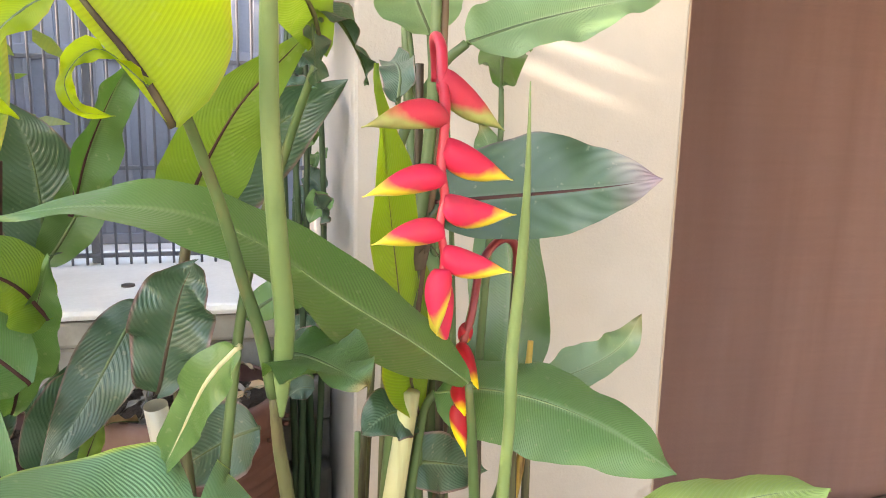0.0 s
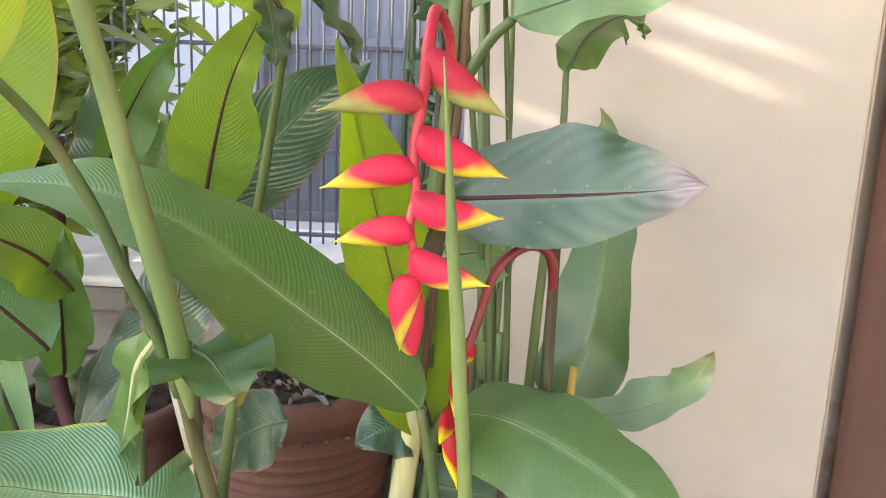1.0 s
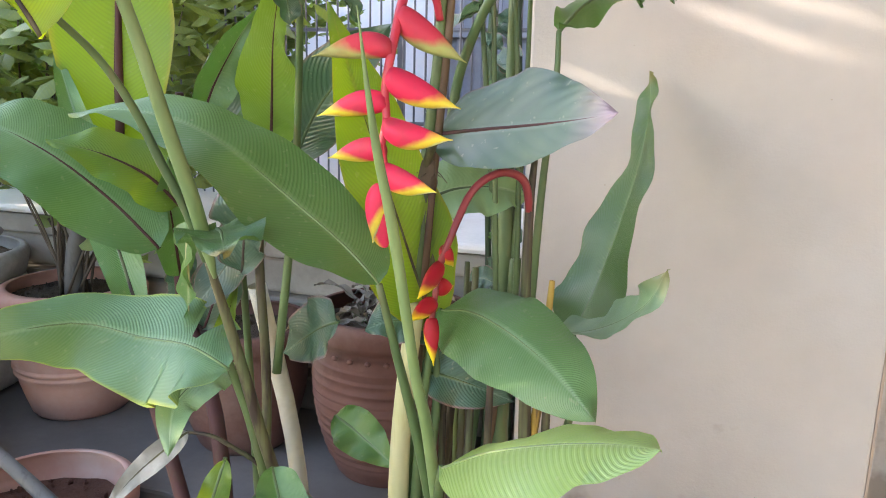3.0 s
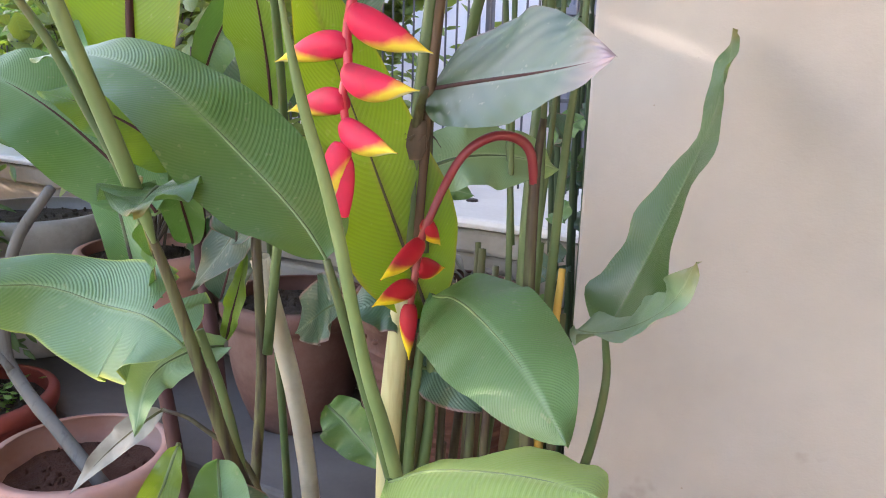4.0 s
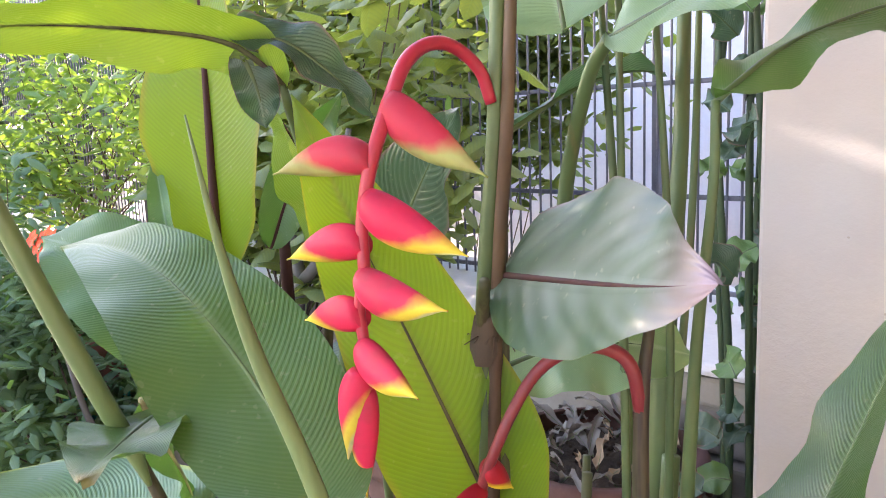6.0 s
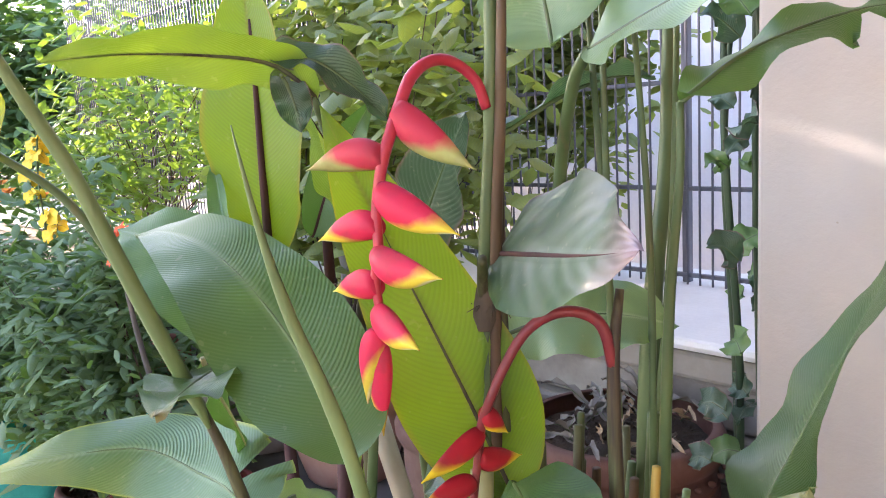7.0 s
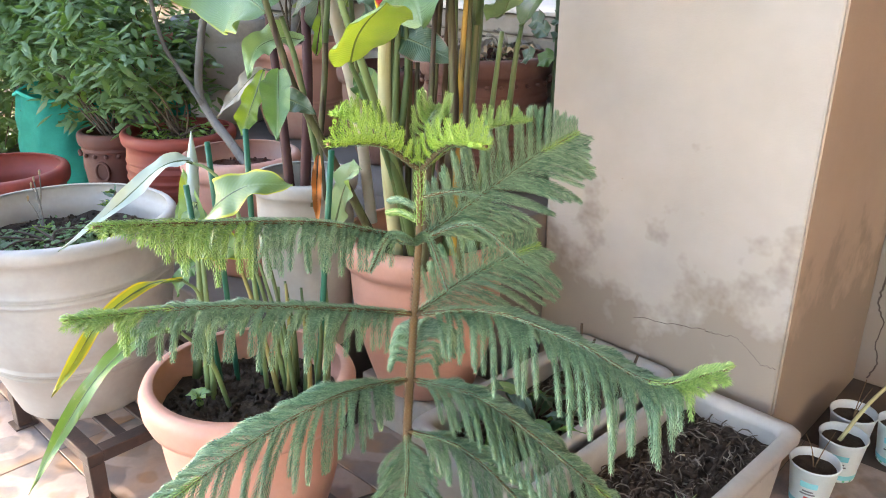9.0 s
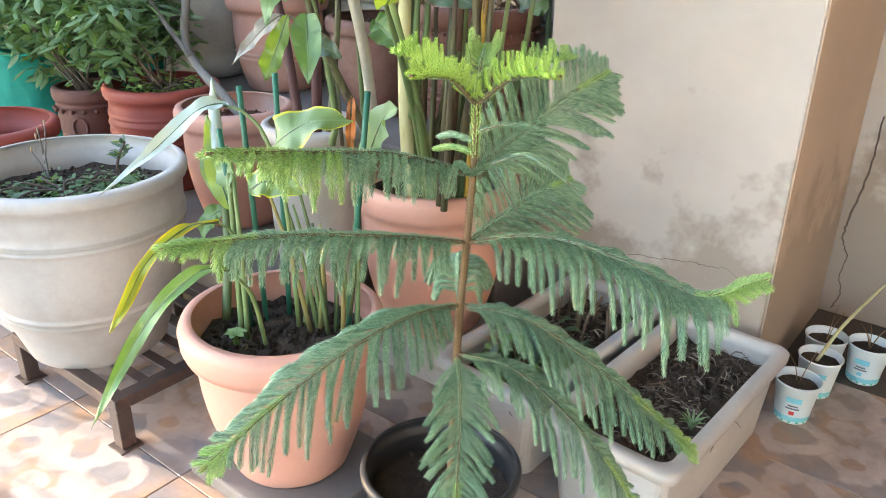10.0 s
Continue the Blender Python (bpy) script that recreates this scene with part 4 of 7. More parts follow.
# ---- trough planters ----
def trough(name, m, lx, ly, h, label, soil_z, seed):
    """A long rectangular planter, flared, with a broad rim; m places its foot."""
    ob = thing(name, m.translation, label, "planter", "white trough planters")
    wall, lipw = 0.010, 0.016

    def loop(bm, hx, hy, z, r=0.025):
        pts = []
        for cx, cy, a0 in ((hx - r, hy - r, 0), (-hx + r, hy - r, 90), (-hx + r, -hy + r, 180), (hx - r, -hy + r, 270)):
            for k in range(6):
                a = radians(a0 + 18 * k)
                pts.append(bm.verts.new(m @ Vector((cx + r * math.cos(a), cy + r * math.sin(a), z))))
        return pts

    def skin(bm, loops):
        for a, b in zip(loops, loops[1:]):
            for k in range(len(a)):
                bm.faces.new((a[k], a[(k + 1) % len(a)], b[(k + 1) % len(a)], b[k]))

    bm = bmesh.new()
    x0, y0 = lx / 2 - 0.03, ly / 2 - 0.03
    x1, y1 = lx / 2 - lipw, ly / 2 - lipw
    ls = [loop(bm, x0, y0, 0.0), loop(bm, x1, y1, h - 0.022), loop(bm, x1 - wall, y1 - wall, h - 0.022), loop(bm, x0 - wall, y0 - wall, 0.02)]
    skin(bm, ls)
    bm.faces.new(ls[0][::-1])
    bm.faces.new(ls[-1])
    part("body", bm, WHITE_POT, ob, smooth=False)
    bm = bmesh.new()
    e = 0.006
    ls = [loop(bm, x1 - 0.002, y1 - 0.002, h - 0.024), loop(bm, lx / 2, ly / 2, h - 0.022, 0.03), loop(bm, lx / 2 + 0.001, ly / 2 + 0.001, h - e, 0.03), loop(bm, lx / 2 - 0.004, ly / 2 - 0.004, h, 0.03), loop(bm, x1 - wall, y1 - wall, h), loop(bm, x1 - wall - 0.003, y1 - wall - 0.003, h - 0.02)]
    skin(bm, ls)
    part("rim", bm, WHITE_POT, ob)
    bm = bmesh.new()
    n, k2 = 24, 12
    rows = []
    for i in range(n + 1):
        rows.append([])
        for j in range(k2 + 1):
            p = Vector(((2 * i / n - 1) * (x1 - wall - 0.004), (2 * j / k2 - 1) * (y1 - wall - 0.004), soil_z))
            p.z += 0.012 * noise.noise(p * 22 + Vector((seed, 0, 0))) + 0.006 * noise.noise(p * 70)
            rows[-1].append(bm.verts.new(m @ p))
    for a, b in zip(rows, rows[1:]):
        for j in range(k2):
            bm.faces.new((a[j], b[j], b[j + 1], a[j + 1]))
    part("soil", bm, SOIL, ob)
    rnd = random.Random(seed)
    bm = bmesh.new()
    for _ in range(420):
        q = m @ Vector((rnd.uniform(-1, 1) * (x1 - 0.03), rnd.uniform(-1, 1) * (y1 - 0.03), soil_z + rnd.uniform(-0.004, 0.010)))
        r = rnd.uniform(0.004, 0.010)
        bmesh.ops.create_icosphere(bm, subdivisions=1, radius=r, matrix=Matrix.Translation(q) @ Matrix.Rotation(rnd.random() * 6, 4, "Y") @ Matrix.Rotation(rnd.random() * 6, 4, "Z") @ Matrix.Diagonal((1.4, 0.8, rnd.uniform(0.4, 0.8), 1)))
    tagged(part("loose_earth", bm, SOIL, ob), kind="stuff")
    for nm, count, rad, tone in (("root_litter", 300, 0.0011, ROOT_GREY), ("root_litter", 220, 0.0012, BARK_DARK), ("root_litter", 22, 0.0015, LITTER_GREY)):
        verts, faces = [], []
        for _ in range(count):
            p = m @ Vector((rnd.uniform(-1, 1) * (x1 - 0.03), rnd.uniform(-1, 1) * (y1 - 0.03), soil_z + 0.002))
            a, c = rnd.random() * 6.283, rnd.uniform(-2.0, 2.0)
            ln, up = rnd.uniform(0.02, 0.065), rnd.uniform(0.0, 0.9) ** 2
            path = [p]
            for _ in range(5):
                path.append(path[-1] + Vector((math.cos(a), math.sin(a), up)) * ln / 5)
                a += c * 0.35 + rnd.uniform(-0.6, 0.6)
                up -= rnd.uniform(0.0, 0.45)
            for v in path:
                for w in (0.0, 2.094, 4.189):
                    verts.append(v + Vector((rad * math.cos(w + a), rad * math.sin(w + a), rad * math.sin(w))) * (1.0 if v is not path[-1] else 0.3))
            b = len(verts) - 18
            for u in range(5):
                for w in range(3):
                    faces.append((b + 3 * u + w, b + 3 * u + (w + 1) % 3, b + 3 * u + 3 + (w + 1) % 3, b + 3 * u + 3 + w))
        me = bpy.data.meshes.new(nm)
        me.from_pydata([tuple(v) for v in verts], [], faces)
        me.materials.append(tone)
        litter = new(nm, me)
        litter.parent = ob
        litter.matrix_parent_inverse = ob.matrix_basis.inverted()
        tagged(litter, kind="stuff")
    return ob


trough_a = trough("trough_planter", pose(1.268, 1.093, 0.0, 0, 0, 87), 0.555, 0.262, 0.20, "long white trough planter with dry earth", 0.15, 3)
trough_b = trough("trough_planter", pose(0.985, 1.125, 0.0, 0, 0, 87), 0.555, 0.262, 0.20, "long white trough planter with green shoots", 0.145, 5)
# upright dry sticks and green strap leaves in the second trough
for i in range(15):
    rnd = random.Random(60 + i)
    x, y = 1.00 + rnd.uniform(-0.09, 0.08), 1.27 + rnd.uniform(-0.12, 0.10)
    st = thing("dry_stick", (x, y, 0.15), "thin dark dry stick stuck in trough earth", "stick", "sticks in trough")
    stalk(st, [(x, y, 0.14), (x + rnd.uniform(-0.006, 0.006), y, 0.175), (x + rnd.uniform(-0.012, 0.012), y + 0.01, 0.15 + rnd.uniform(0.06, 0.12))], [0.0042, 0.0038, 0.0032], BARK_DARK, name="stick", seg=6, n=6, bumpy=0.2)
tuft = thing("grass_tuft", (1.0, 0.90, 0.16), "dark green strap-leaved tuft in a trough", "plant")
for i in range(40):
    rnd = random.Random(90 + i)
    a, ln = rnd.random() * 6.283, rnd.uniform(0.06, 0.12)
    b0 = Vector((0.99 + rnd.uniform(-0.08, 0.08), 0.98 + rnd.uniform(-0.08, 0.14), 0.145))
    d = Vector((math.cos(a), math.sin(a), 0))
    leaf(tuft, [b0, b0 + d * ln * 0.35 + Vector((0, 0, ln * 0.6)), b0 + d * ln * 0.9 + Vector((0, 0, ln * 0.55))], 0.011, (-d.y, d.x, 0.9), LEAF_DARK if i % 3 else LEAF, nu=12, nv=5, ribsize=0.0008, wave=0.003, full=0.5)
small_succ = thing("small_succulent", (1.337, 1.010, 0.165), "small grey-green rosette growing in a trough", "plant")
for i in range(14):
    a = i * 2.4
    d = Vector((math.cos(a), math.sin(a), 0))
    b0 = Vector((1.337, 1.010, 0.160))
    leaf(small_succ, [b0, b0 + d * 0.012 + Vector((0, 0, 0.022)), b0 + d * (0.024 + 0.004 * (i % 4)) + Vector((0, 0, 0.026 + 0.006 * (i % 3)))], 0.0024, (0, 0, 1), LEAF_PALE, nu=8, nv=4, ribsize=0.0006, wave=0)


# ---- cups ----
def cup(x, y, turn, label, mark):
    ob = thing("seedling_cup", (x, y, 0), label, "cup", "seedling cups")
    bm = bmesh.new()
    prof = [(0.034, 0.0), (0.0355, 0.002), (0.047, 0.094), (0.0492, 0.0955), (0.0496, 0.098), (0.048, 0.100)]
    revolve(bm, [(0, 0.004), *prof, (0.0462, 0.098), (0.0348, 0.01), (0, 0.008)], (x, y, 0), 40)
    body = part("cup_body", bm, PAPER, ob)
    soil_disc((x, y, 0.080), 0.0435, SOIL, ob, 0.003, seed=turn)

    def patch(nm, z0, z1, a0, a1, mat, proud):
        bm = bmesh.new()
        rows = []
        for j in range(5):
            z = z0 + (z1 - z0) * j / 4
            r = 0.0355 + (0.047 - 0.0355) * (z - 0.002) / 0.092 + proud
            rows.append([bm.verts.new((x + r * math.cos(radians(a0 + (a1 - a0) * i / 14)), y + r * math.sin(radians(a0 + (a1 - a0) * i / 14)), z)) for i in range(15)])
        for a, b in zip(rows, rows[1:]):
            for i in range(14):
                bm.faces.new((a[i], a[i + 1], b[i + 1], b[i]))
        part(nm, bm, mat, body)

    patch("print_band", 0.008, 0.020, turn - 100, turn + 100, CUP_BLUE, 0.0006)
    patch("print_panel", 0.058, 0.072, turn - 22, turn + 22, CUP_BLUE, 0.0006)
    patch("print_mark", 0.026, 0.036, turn - 8, turn + 8, mark, 0.0008)
    patch("print_bar", 0.041, 0.045, turn - 20, turn + 20, WINDOW_DARK, 0.0008)
    patch("print_bar", 0.048, 0.052, turn - 14, turn + 14, WINDOW_DARK, 0.0012)
    patch("print_edge", 0.003, 0.008, turn - 179, turn + 179, CUP_GREEN, 0.0005)
    return ob


cup(1.425, 1.430, -80, "white paper cup with blue and red print holding earth", CUP_RED)
cup(1.437, 1.565, -75, "white paper cup with a seedling stalk in earth", CUP_BLUE)
cup(1.423, 1.675, -60, "white paper cup with earth beside the wall", CUP_BLUE)
cup(1.515, 1.700, -95, "pale blue paper cup with a dry seedling", CUP_BLUE)
sprout = thing("seedling", (1.43, 1.565, 0.08), "pale leaning seedling stalk in a cup", "plant")
stalk(sprout, [(1.43, 1.565, 0.08), (1.455, 1.63, 0.15), (1.49, 1.73, 0.205), (1.505, 1.77, 0.225)], [0.0045, 0.004, 0.003], STEM_PALE, seg=6)
for i, (cx, cy) in enumerate(((1.515, 1.70), (1.423, 1.675), (1.425, 1.43))):
    sp = thing("dry_seedling", (cx, cy, 0.08), "thin dry brown seedling in a cup", "plant", "dry seedlings")
    rnd = random.Random(i + 7)
    for k in range((5, 2, 2)[i]):
        a = rnd.random() * 6.28
        stalk(sp, [(cx, cy, 0.078), (cx + 0.012 * math.cos(a), cy + 0.012 * math.sin(a), 0.12), (cx + 0.03 * math.cos(a), cy + 0.03 * math.sin(a), 0.11 + rnd.uniform(0.02, 0.06))], [0.0014, 0.0007], BARK_BROWN, seg=5, n=6, name="twig")


# ---- heliconia with the open flower ----
heli = thing("heliconia_plant", (0.708, 0.951, 0.481), "heliconia with hanging red and yellow lobster-claw flowers", "plant")
# stems
stalk(heli, [(0.690, 1.010, 0.425), (0.702, 0.968, 0.651), (0.714, 0.950, 0.931), (0.729, 0.940, 1.120), (0.740, 0.936, 1.220), (0.748, 0.940, 1.330), (0.755, 0.950, 1.652)], [0.014, 0.013, 0.0092, 0.0070, 0.0060, 0.0045], STEM, "tall green stem with a brown sheath")
stalk(heli, [(0.712, 0.966, 0.700), (0.722, 0.951, 0.931), (0.738, 0.942, 1.120), (0.749, 0.938, 1.220), (0.757, 0.942, 1.330), (0.763, 0.952, 1.560)], [0.008, 0.0066, 0.0056, 0.0052, 0.0048, 0.003], STEM_SHEATH, "dry brown sheath along the stem")
stalk(heli, [(0.680, 0.995, 0.425), (0.696, 0.955, 0.632), (0.707, 0.937, 0.832), (0.727, 0.928, 0.999)], [0.015, 0.0145, 0.0125, 0.0105], STEM_PALE, "cut pale dry stem")
for p, q, r in (((0.736, 0.952, 1.031), (0.738, 0.957, 1.333), 0.0052),):
    stalk(heli, [p, tuple(a * 0.5 + b * 0.5 for a, b in zip(p, q)), q], [r, r * 0.9, r * 0.8], STEM_OLD, "cut leaf stub", seg=8, n=8)
bm = bmesh.new()
tube(bm, [(0.7315, 0.938, 1.128), (0.733, 0.937, 1.140), (0.735, 0.936, 1.152), (0.737, 0.935, 1.166)], [0.0092, 0.0118, 0.0112, 0.0088], 12, 12, bumpy=0.2)
part("stem_node", bm, BARK_DARK, heli, "brown swollen stem joint")
for k in range(7):
    w = k * 0.9
    p = Vector((0.735 + 0.011 * math.cos(w), 0.936 + 0.011 * math.sin(w), 1.146))
    stalk(heli, [p, p + Vector((0.006 * math.cos(w + 1.5), 0.006 * math.sin(w + 1.5), 0.006)), p + Vector((0.013 * math.cos(w + 0.4), 0.013 * math.sin(w + 0.4), -0.006 + 0.004 * (k % 3)))], [0.0007, 0.0004], BARK_DARK, "dry fibre at the stem joint", name="fibre", seg=5, n=6)
for k in range(13):
    rnd = random.Random(2100 + k)
    a, d = rnd.uniform(-1.3, 1.6), rnd.uniform(0.05, 0.125)
    p = Vector((0.655 + d * math.cos(a), 1.10 + d * math.sin(a) - 0.02, 0.430))
    q = p + Vector((rnd.uniform(0.0, 0.07), rnd.uniform(-0.03, 0.02), rnd.uniform(0.34, 0.55)))
    stalk(heli, [p, p.lerp(q, 0.5) + Vector((rnd.uniform(-0.008, 0.008), 0, 0)), q], [0.0075, 0.006, 0.0045], (STEM_OLD, STEM, STEM_SHEATH, STEM_LIGHT)[k % 4], "old stem of the heliconia clump", seg=8, n=10)
# flower
RA = [(0.748, 0.934, 1.316), (0.745, 0.926, 1.338), (0.739, 0.908, 1.353), (0.736, 0.886, 1.354), (0.735, 0.866, 1.342), (0.733, 0.854, 1.320), (0.733, 0.845, 1.303), (0.731, 0.835, 1.277), (0.727, 0.830, 1.242), (0.730, 0.827, 1.215), (0.726, 0.825, 1.190), (0.730, 0.824, 1.165), (0.728, 0.822, 1.142), (0.728, 0.822, 1.118)]
bm = bmesh.new()
tube(bm, RA, [0.0042, 0.0046, 0.0050, 0.0050, 0.0044, 0.0040, 0.0036, 0.0032], 10, 70, bumpy=0.08)
flower = part("inflorescence", bm, RACHIS, heli, "hanging zigzag red flower stalk")
UPV = (0, 0, 1)
for base, tip, h, w, mat, bend in (
    ((0.732, 0.852, 1.318), (0.798, 0.868, 1.271), 0.036, 0.022, BRACT_OLD, 0.10),
    ((0.732, 0.837, 1.283), (0.655, 0.817, 1.274), 0.032, 0.022, BRACT_OLD, -0.16),
    ((0.729, 0.832, 1.258), (0.800, 0.846, 1.227), 0.036, 0.023, BRACT, 0.10),
    ((0.729, 0.830, 1.232), (0.657, 0.822, 1.216), 0.031, 0.022, BRACT, -0.12),
    ((0.728, 0.826, 1.210), (0.798, 0.829, 1.198), 0.034, 0.023, BRACT, 0.18),
    ((0.729, 0.825, 1.186), (0.666, 0.827, 1.174), 0.030, 0.021, BRACT, -0.10),
    ((0.728, 0.824, 1.166), (0.789, 0.811, 1.149), 0.032, 0.021, BRACT, 0.14),
):
    bract(flower, base, tip, h, w, UPV, mat, bend)
bract(flower, (0.728, 0.822, 1.152), (0.722, 0.812, 1.094), 0.030, 0.021, (-0.9, 0, 0.3), BRACT, -0.10)
bract(flower, (0.729, 0.823, 1.140), (0.729, 0.820, 1.067), 0.030, 0.020, (1, 0, 0.1), BRACT, 0.05)
# leaf behind the flower, its backlight put into the colour
leaf(heli, [(0.743, 0.955, 0.961), (0.724, 0.936, 1.032), (0.706, 0.903, 1.123), (0.685, 0.860, 1.235), (0.670, 0.825, 1.326)], 0.062, [(0.85, -0.53, -0.20), (0.82, -0.56, -0.24)], LEAF_BRIGHT, "leaf coloured yellow-green as if lit from behind", STEM_OLD, full=0.36, base=0.7, tip=1.5, fold=0.12, wave=0.003)
stalk(heli, [(0.743, 0.955, 0.961), (0.742, 0.960, 0.831), (0.713, 0.952, 0.651)], [0.004, 0.006, 0.009], STEM)
# dark rounded leaf with purple tip and a lilac sheen painted in
leaf(heli, [(0.742, 0.945, 1.194), (0.800, 0.912, 1.203), (0.862, 0.881, 1.212), (0.910, 0.858, 1.220), (0.951, 0.840, 1.229)], 0.069, [(0.20, -0.77, 0.48), (0.33, -0.82, 0.43)], LEAF_PURPLE, "dark glossy leaf with a purple tip and painted lilac sheen", STEM_RED, full=0.40, base=0.5, tip=1.5, fold=0.05, roll=0.08, wave=0.003, low=0.72)
stalk(heli, [(0.755, 0.913, 1.196), (0.737, 0.931, 1.162), (0.723, 0.948, 1.092), (0.713, 0.951, 0.991)], [0.004, 0.006, 0.008], STEM_OLD)
# long ribbed leaf in front
leaf(heli, [(0.742, 0.780, 1.061), (0.702, 0.792, 1.092), (0.633, 0.799, 1.138), (0.572, 0.793, 1.184), (0.515, 0.785, 1.210), (0.452, 0.780, 1.217), (0.392, 0.775, 1.211)], 0.067, [(0.50, -0.40, 0.76), (0.38, -0.36, 0.85), (0.33, -0.35, 0.88)], LEAF, "long ribbed green leaf with white specks", STEM_LIGHT, 0.0019, full=0.36, base=0.62, tip=1.5, fold=0.10, wave=0.003, nu=60, nv=14, low=0.86)
stalk(heli, [(0.742, 0.780, 1.061), (0.752, 0.795, 0.997), (0.770, 0.835, 0.855), (0.775, 0.905, 0.654), (0.730, 1.000, 0.435)], [0.0035, 0.0045, 0.006, 0.008, 0.011], STEM)
# rolled spear leaf
stalk(heli, [(0.735, 1.010, 0.440), (0.776, 0.905, 0.664), (0.785, 0.812, 0.890), (0.780, 0.787, 0.960), (0.776, 0.768, 1.030), (0.771, 0.756, 1.090), (0.768, 0.741, 1.140), (0.764, 0.724, 1.190), (0.760, 0.711, 1.245), (0.755, 0.701, 1.312)], [0.009, 0.0066, 0.0052, 0.0053, 0.0040, 0.0005], STEM_LIGHT, "tightly rolled spear of a new leaf", seg=12, n=30)
# streaked stem leaning to the light, with rolled leaf and bright leaf
stalk(heli, [(0.645, 0.990, 0.435), (0.632, 0.890, 0.640), (0.612, 0.825, 0.780), (0.602, 0.801, 0.851), (0.590, 0.773, 0.965), (0.581, 0.757, 1.033), (0.577, 0.742, 1.080)], [0.0095, 0.0082, 0.0070, 0.0063, 0.0052, 0.0036], STEM_OLD, "stem with dark dried sheath")
stalk(heli, [(0.583, 0.745, 1.060), (0.583, 0.735, 1.090), (0.584, 0.715, 1.140), (0.580, 0.697, 1.190), (0.576, 0.680, 1.240), (0.573, 0.662, 1.290), (0.572, 0.635, 1.345), (0.572, 0.600, 1.420)], [0.002, 0.0068, 0.0072, 0.0066, 0.006, 0.0055, 0.003], STEM_LIGHT, "rolled pale green leaf spear", seg=12, n=30)
stalk(heli, [(0.577, 0.742, 1.078), (0.568, 0.725, 1.130), (0.556, 0.709, 1.174), (0.544, 0.690, 1.225), (0.531, 0.665, 1.268), (0.520, 0.625, 1.304)], [0.0052, 0.0046, 0.0042, 0.0036, 0.003], STEM, "olive-green leaf stalk")
leaf(heli, [(0.521, 0.618, 1.280), (0.504, 0.612, 1.311), (0.484, 0.606, 1.338), (0.464, 0.596, 1.368), (0.439, 0.586, 1.408), (0.410, 0.576, 1.464)], 0.072, [(0.35, -0.88, -0.12), (0.40, -0.88, 0.03)], LEAF_GLOW, "large bright leaf, sunlight through it put into its colour", STEM_OLD, full=0.40, base=0.55, tip=2.2, fold=0.12, wave=0.006, nu=44, lop=0.10)
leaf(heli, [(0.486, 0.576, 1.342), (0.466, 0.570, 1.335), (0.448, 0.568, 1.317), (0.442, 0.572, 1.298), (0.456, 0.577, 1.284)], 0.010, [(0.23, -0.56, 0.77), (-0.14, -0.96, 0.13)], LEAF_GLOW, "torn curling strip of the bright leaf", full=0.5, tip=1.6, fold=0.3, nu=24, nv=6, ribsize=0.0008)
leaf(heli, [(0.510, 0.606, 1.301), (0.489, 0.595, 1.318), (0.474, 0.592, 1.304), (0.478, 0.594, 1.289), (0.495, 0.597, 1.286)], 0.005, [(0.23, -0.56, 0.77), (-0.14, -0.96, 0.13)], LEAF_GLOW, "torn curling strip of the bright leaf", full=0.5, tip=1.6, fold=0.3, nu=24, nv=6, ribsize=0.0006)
# leaf low at the right and the light green one under it
leaf(heli, [(0.756, 0.937, 0.992), (0.800, 0.900, 1.006), (0.850, 0.860, 1.003), (0.903, 0.822, 0.985), (0.955, 0.783, 0.952)], 0.058, [(-0.20, -0.52, 0.82), (-0.10, -0.50, 0.84)], LEAF_MID, "broad mid-green leaf with pale vein", STEM_LIGHT, 0.0019, full=0.34, base=0.5, tip=3.4, fold=-0.08, roll=0.35, wave=0.004)
stalk(heli, [(0.756, 0.937, 0.992), (0.744, 0.942, 0.962), (0.729, 0.945, 0.832), (0.721, 0.945, 0.652)], [0.004, 0.005, 0.008], STEM)
leaf(heli, [(0.814, 0.766, 0.888), (0.866, 0.734, 0.929), (0.923, 0.705, 0.960), (0.975, 0.682, 0.981), (1.016, 0.659, 0.994)], 0.058, [(0.02, -0.32, 0.94), (0.27, -0.25, 0.91)], LEAF_SUNNY, "leaf coloured light green as if lit from above", STEM_LIGHT, 0.0019, full=0.45, base=0.6, tip=2.6, fold=-0.1, roll=0.4, wave=0.003)
stalk(heli, [(0.814, 0.766, 0.888), (0.794, 0.817, 0.816), (0.764, 0.905, 0.653), (0.715, 1.005, 0.435)], [0.004, 0.006, 0.008], STEM)
# curled leaf with brown tip at the node
leaf(heli, [(0.583, 0.752, 1.108), (0.602, 0.730, 1.110), (0.620, 0.705, 1.108), (0.637, 0.679, 1.104)], 0.042, (0.25, -0.45, 0.85), LEAF_TIP, "short curled leaf with a brown tip", full=0.4, tip=2.0, fold=0.12, wave=0.005, nu=24)

# ---- second, younger flower on its own stem ----
heli2 = thing("heliconia_plant", (0.836, 0.989, 0.480), "heliconia stems with a young drooping red flower", "plant")
stalk(heli2, [(0.770, 1.030, 0.435), (0.800, 1.040, 0.651), (0.795, 1.085, 0.900), (0.790, 1.100, 1.050), (0.785, 1.120, 1.150), (0.776, 1.158, 1.265), (0.769, 1.180, 1.480)], [0.0145, 0.014, 0.0125, 0.0095, 0.0075, 0.0055], STEM, "thick pale green stem")
stalk(heli2, [(0.760, 1.010, 0.435), (0.850, 0.965, 0.740), (0.855, 0.961, 0.850), (0.850, 0.958, 0.980), (0.850, 0.956, 1.110), (0.852, 0.964, 1.172)], [0.0095, 0.0088, 0.007, 0.0055, 0.0035], STEM_OLD, "old stem with orange dry sheath")
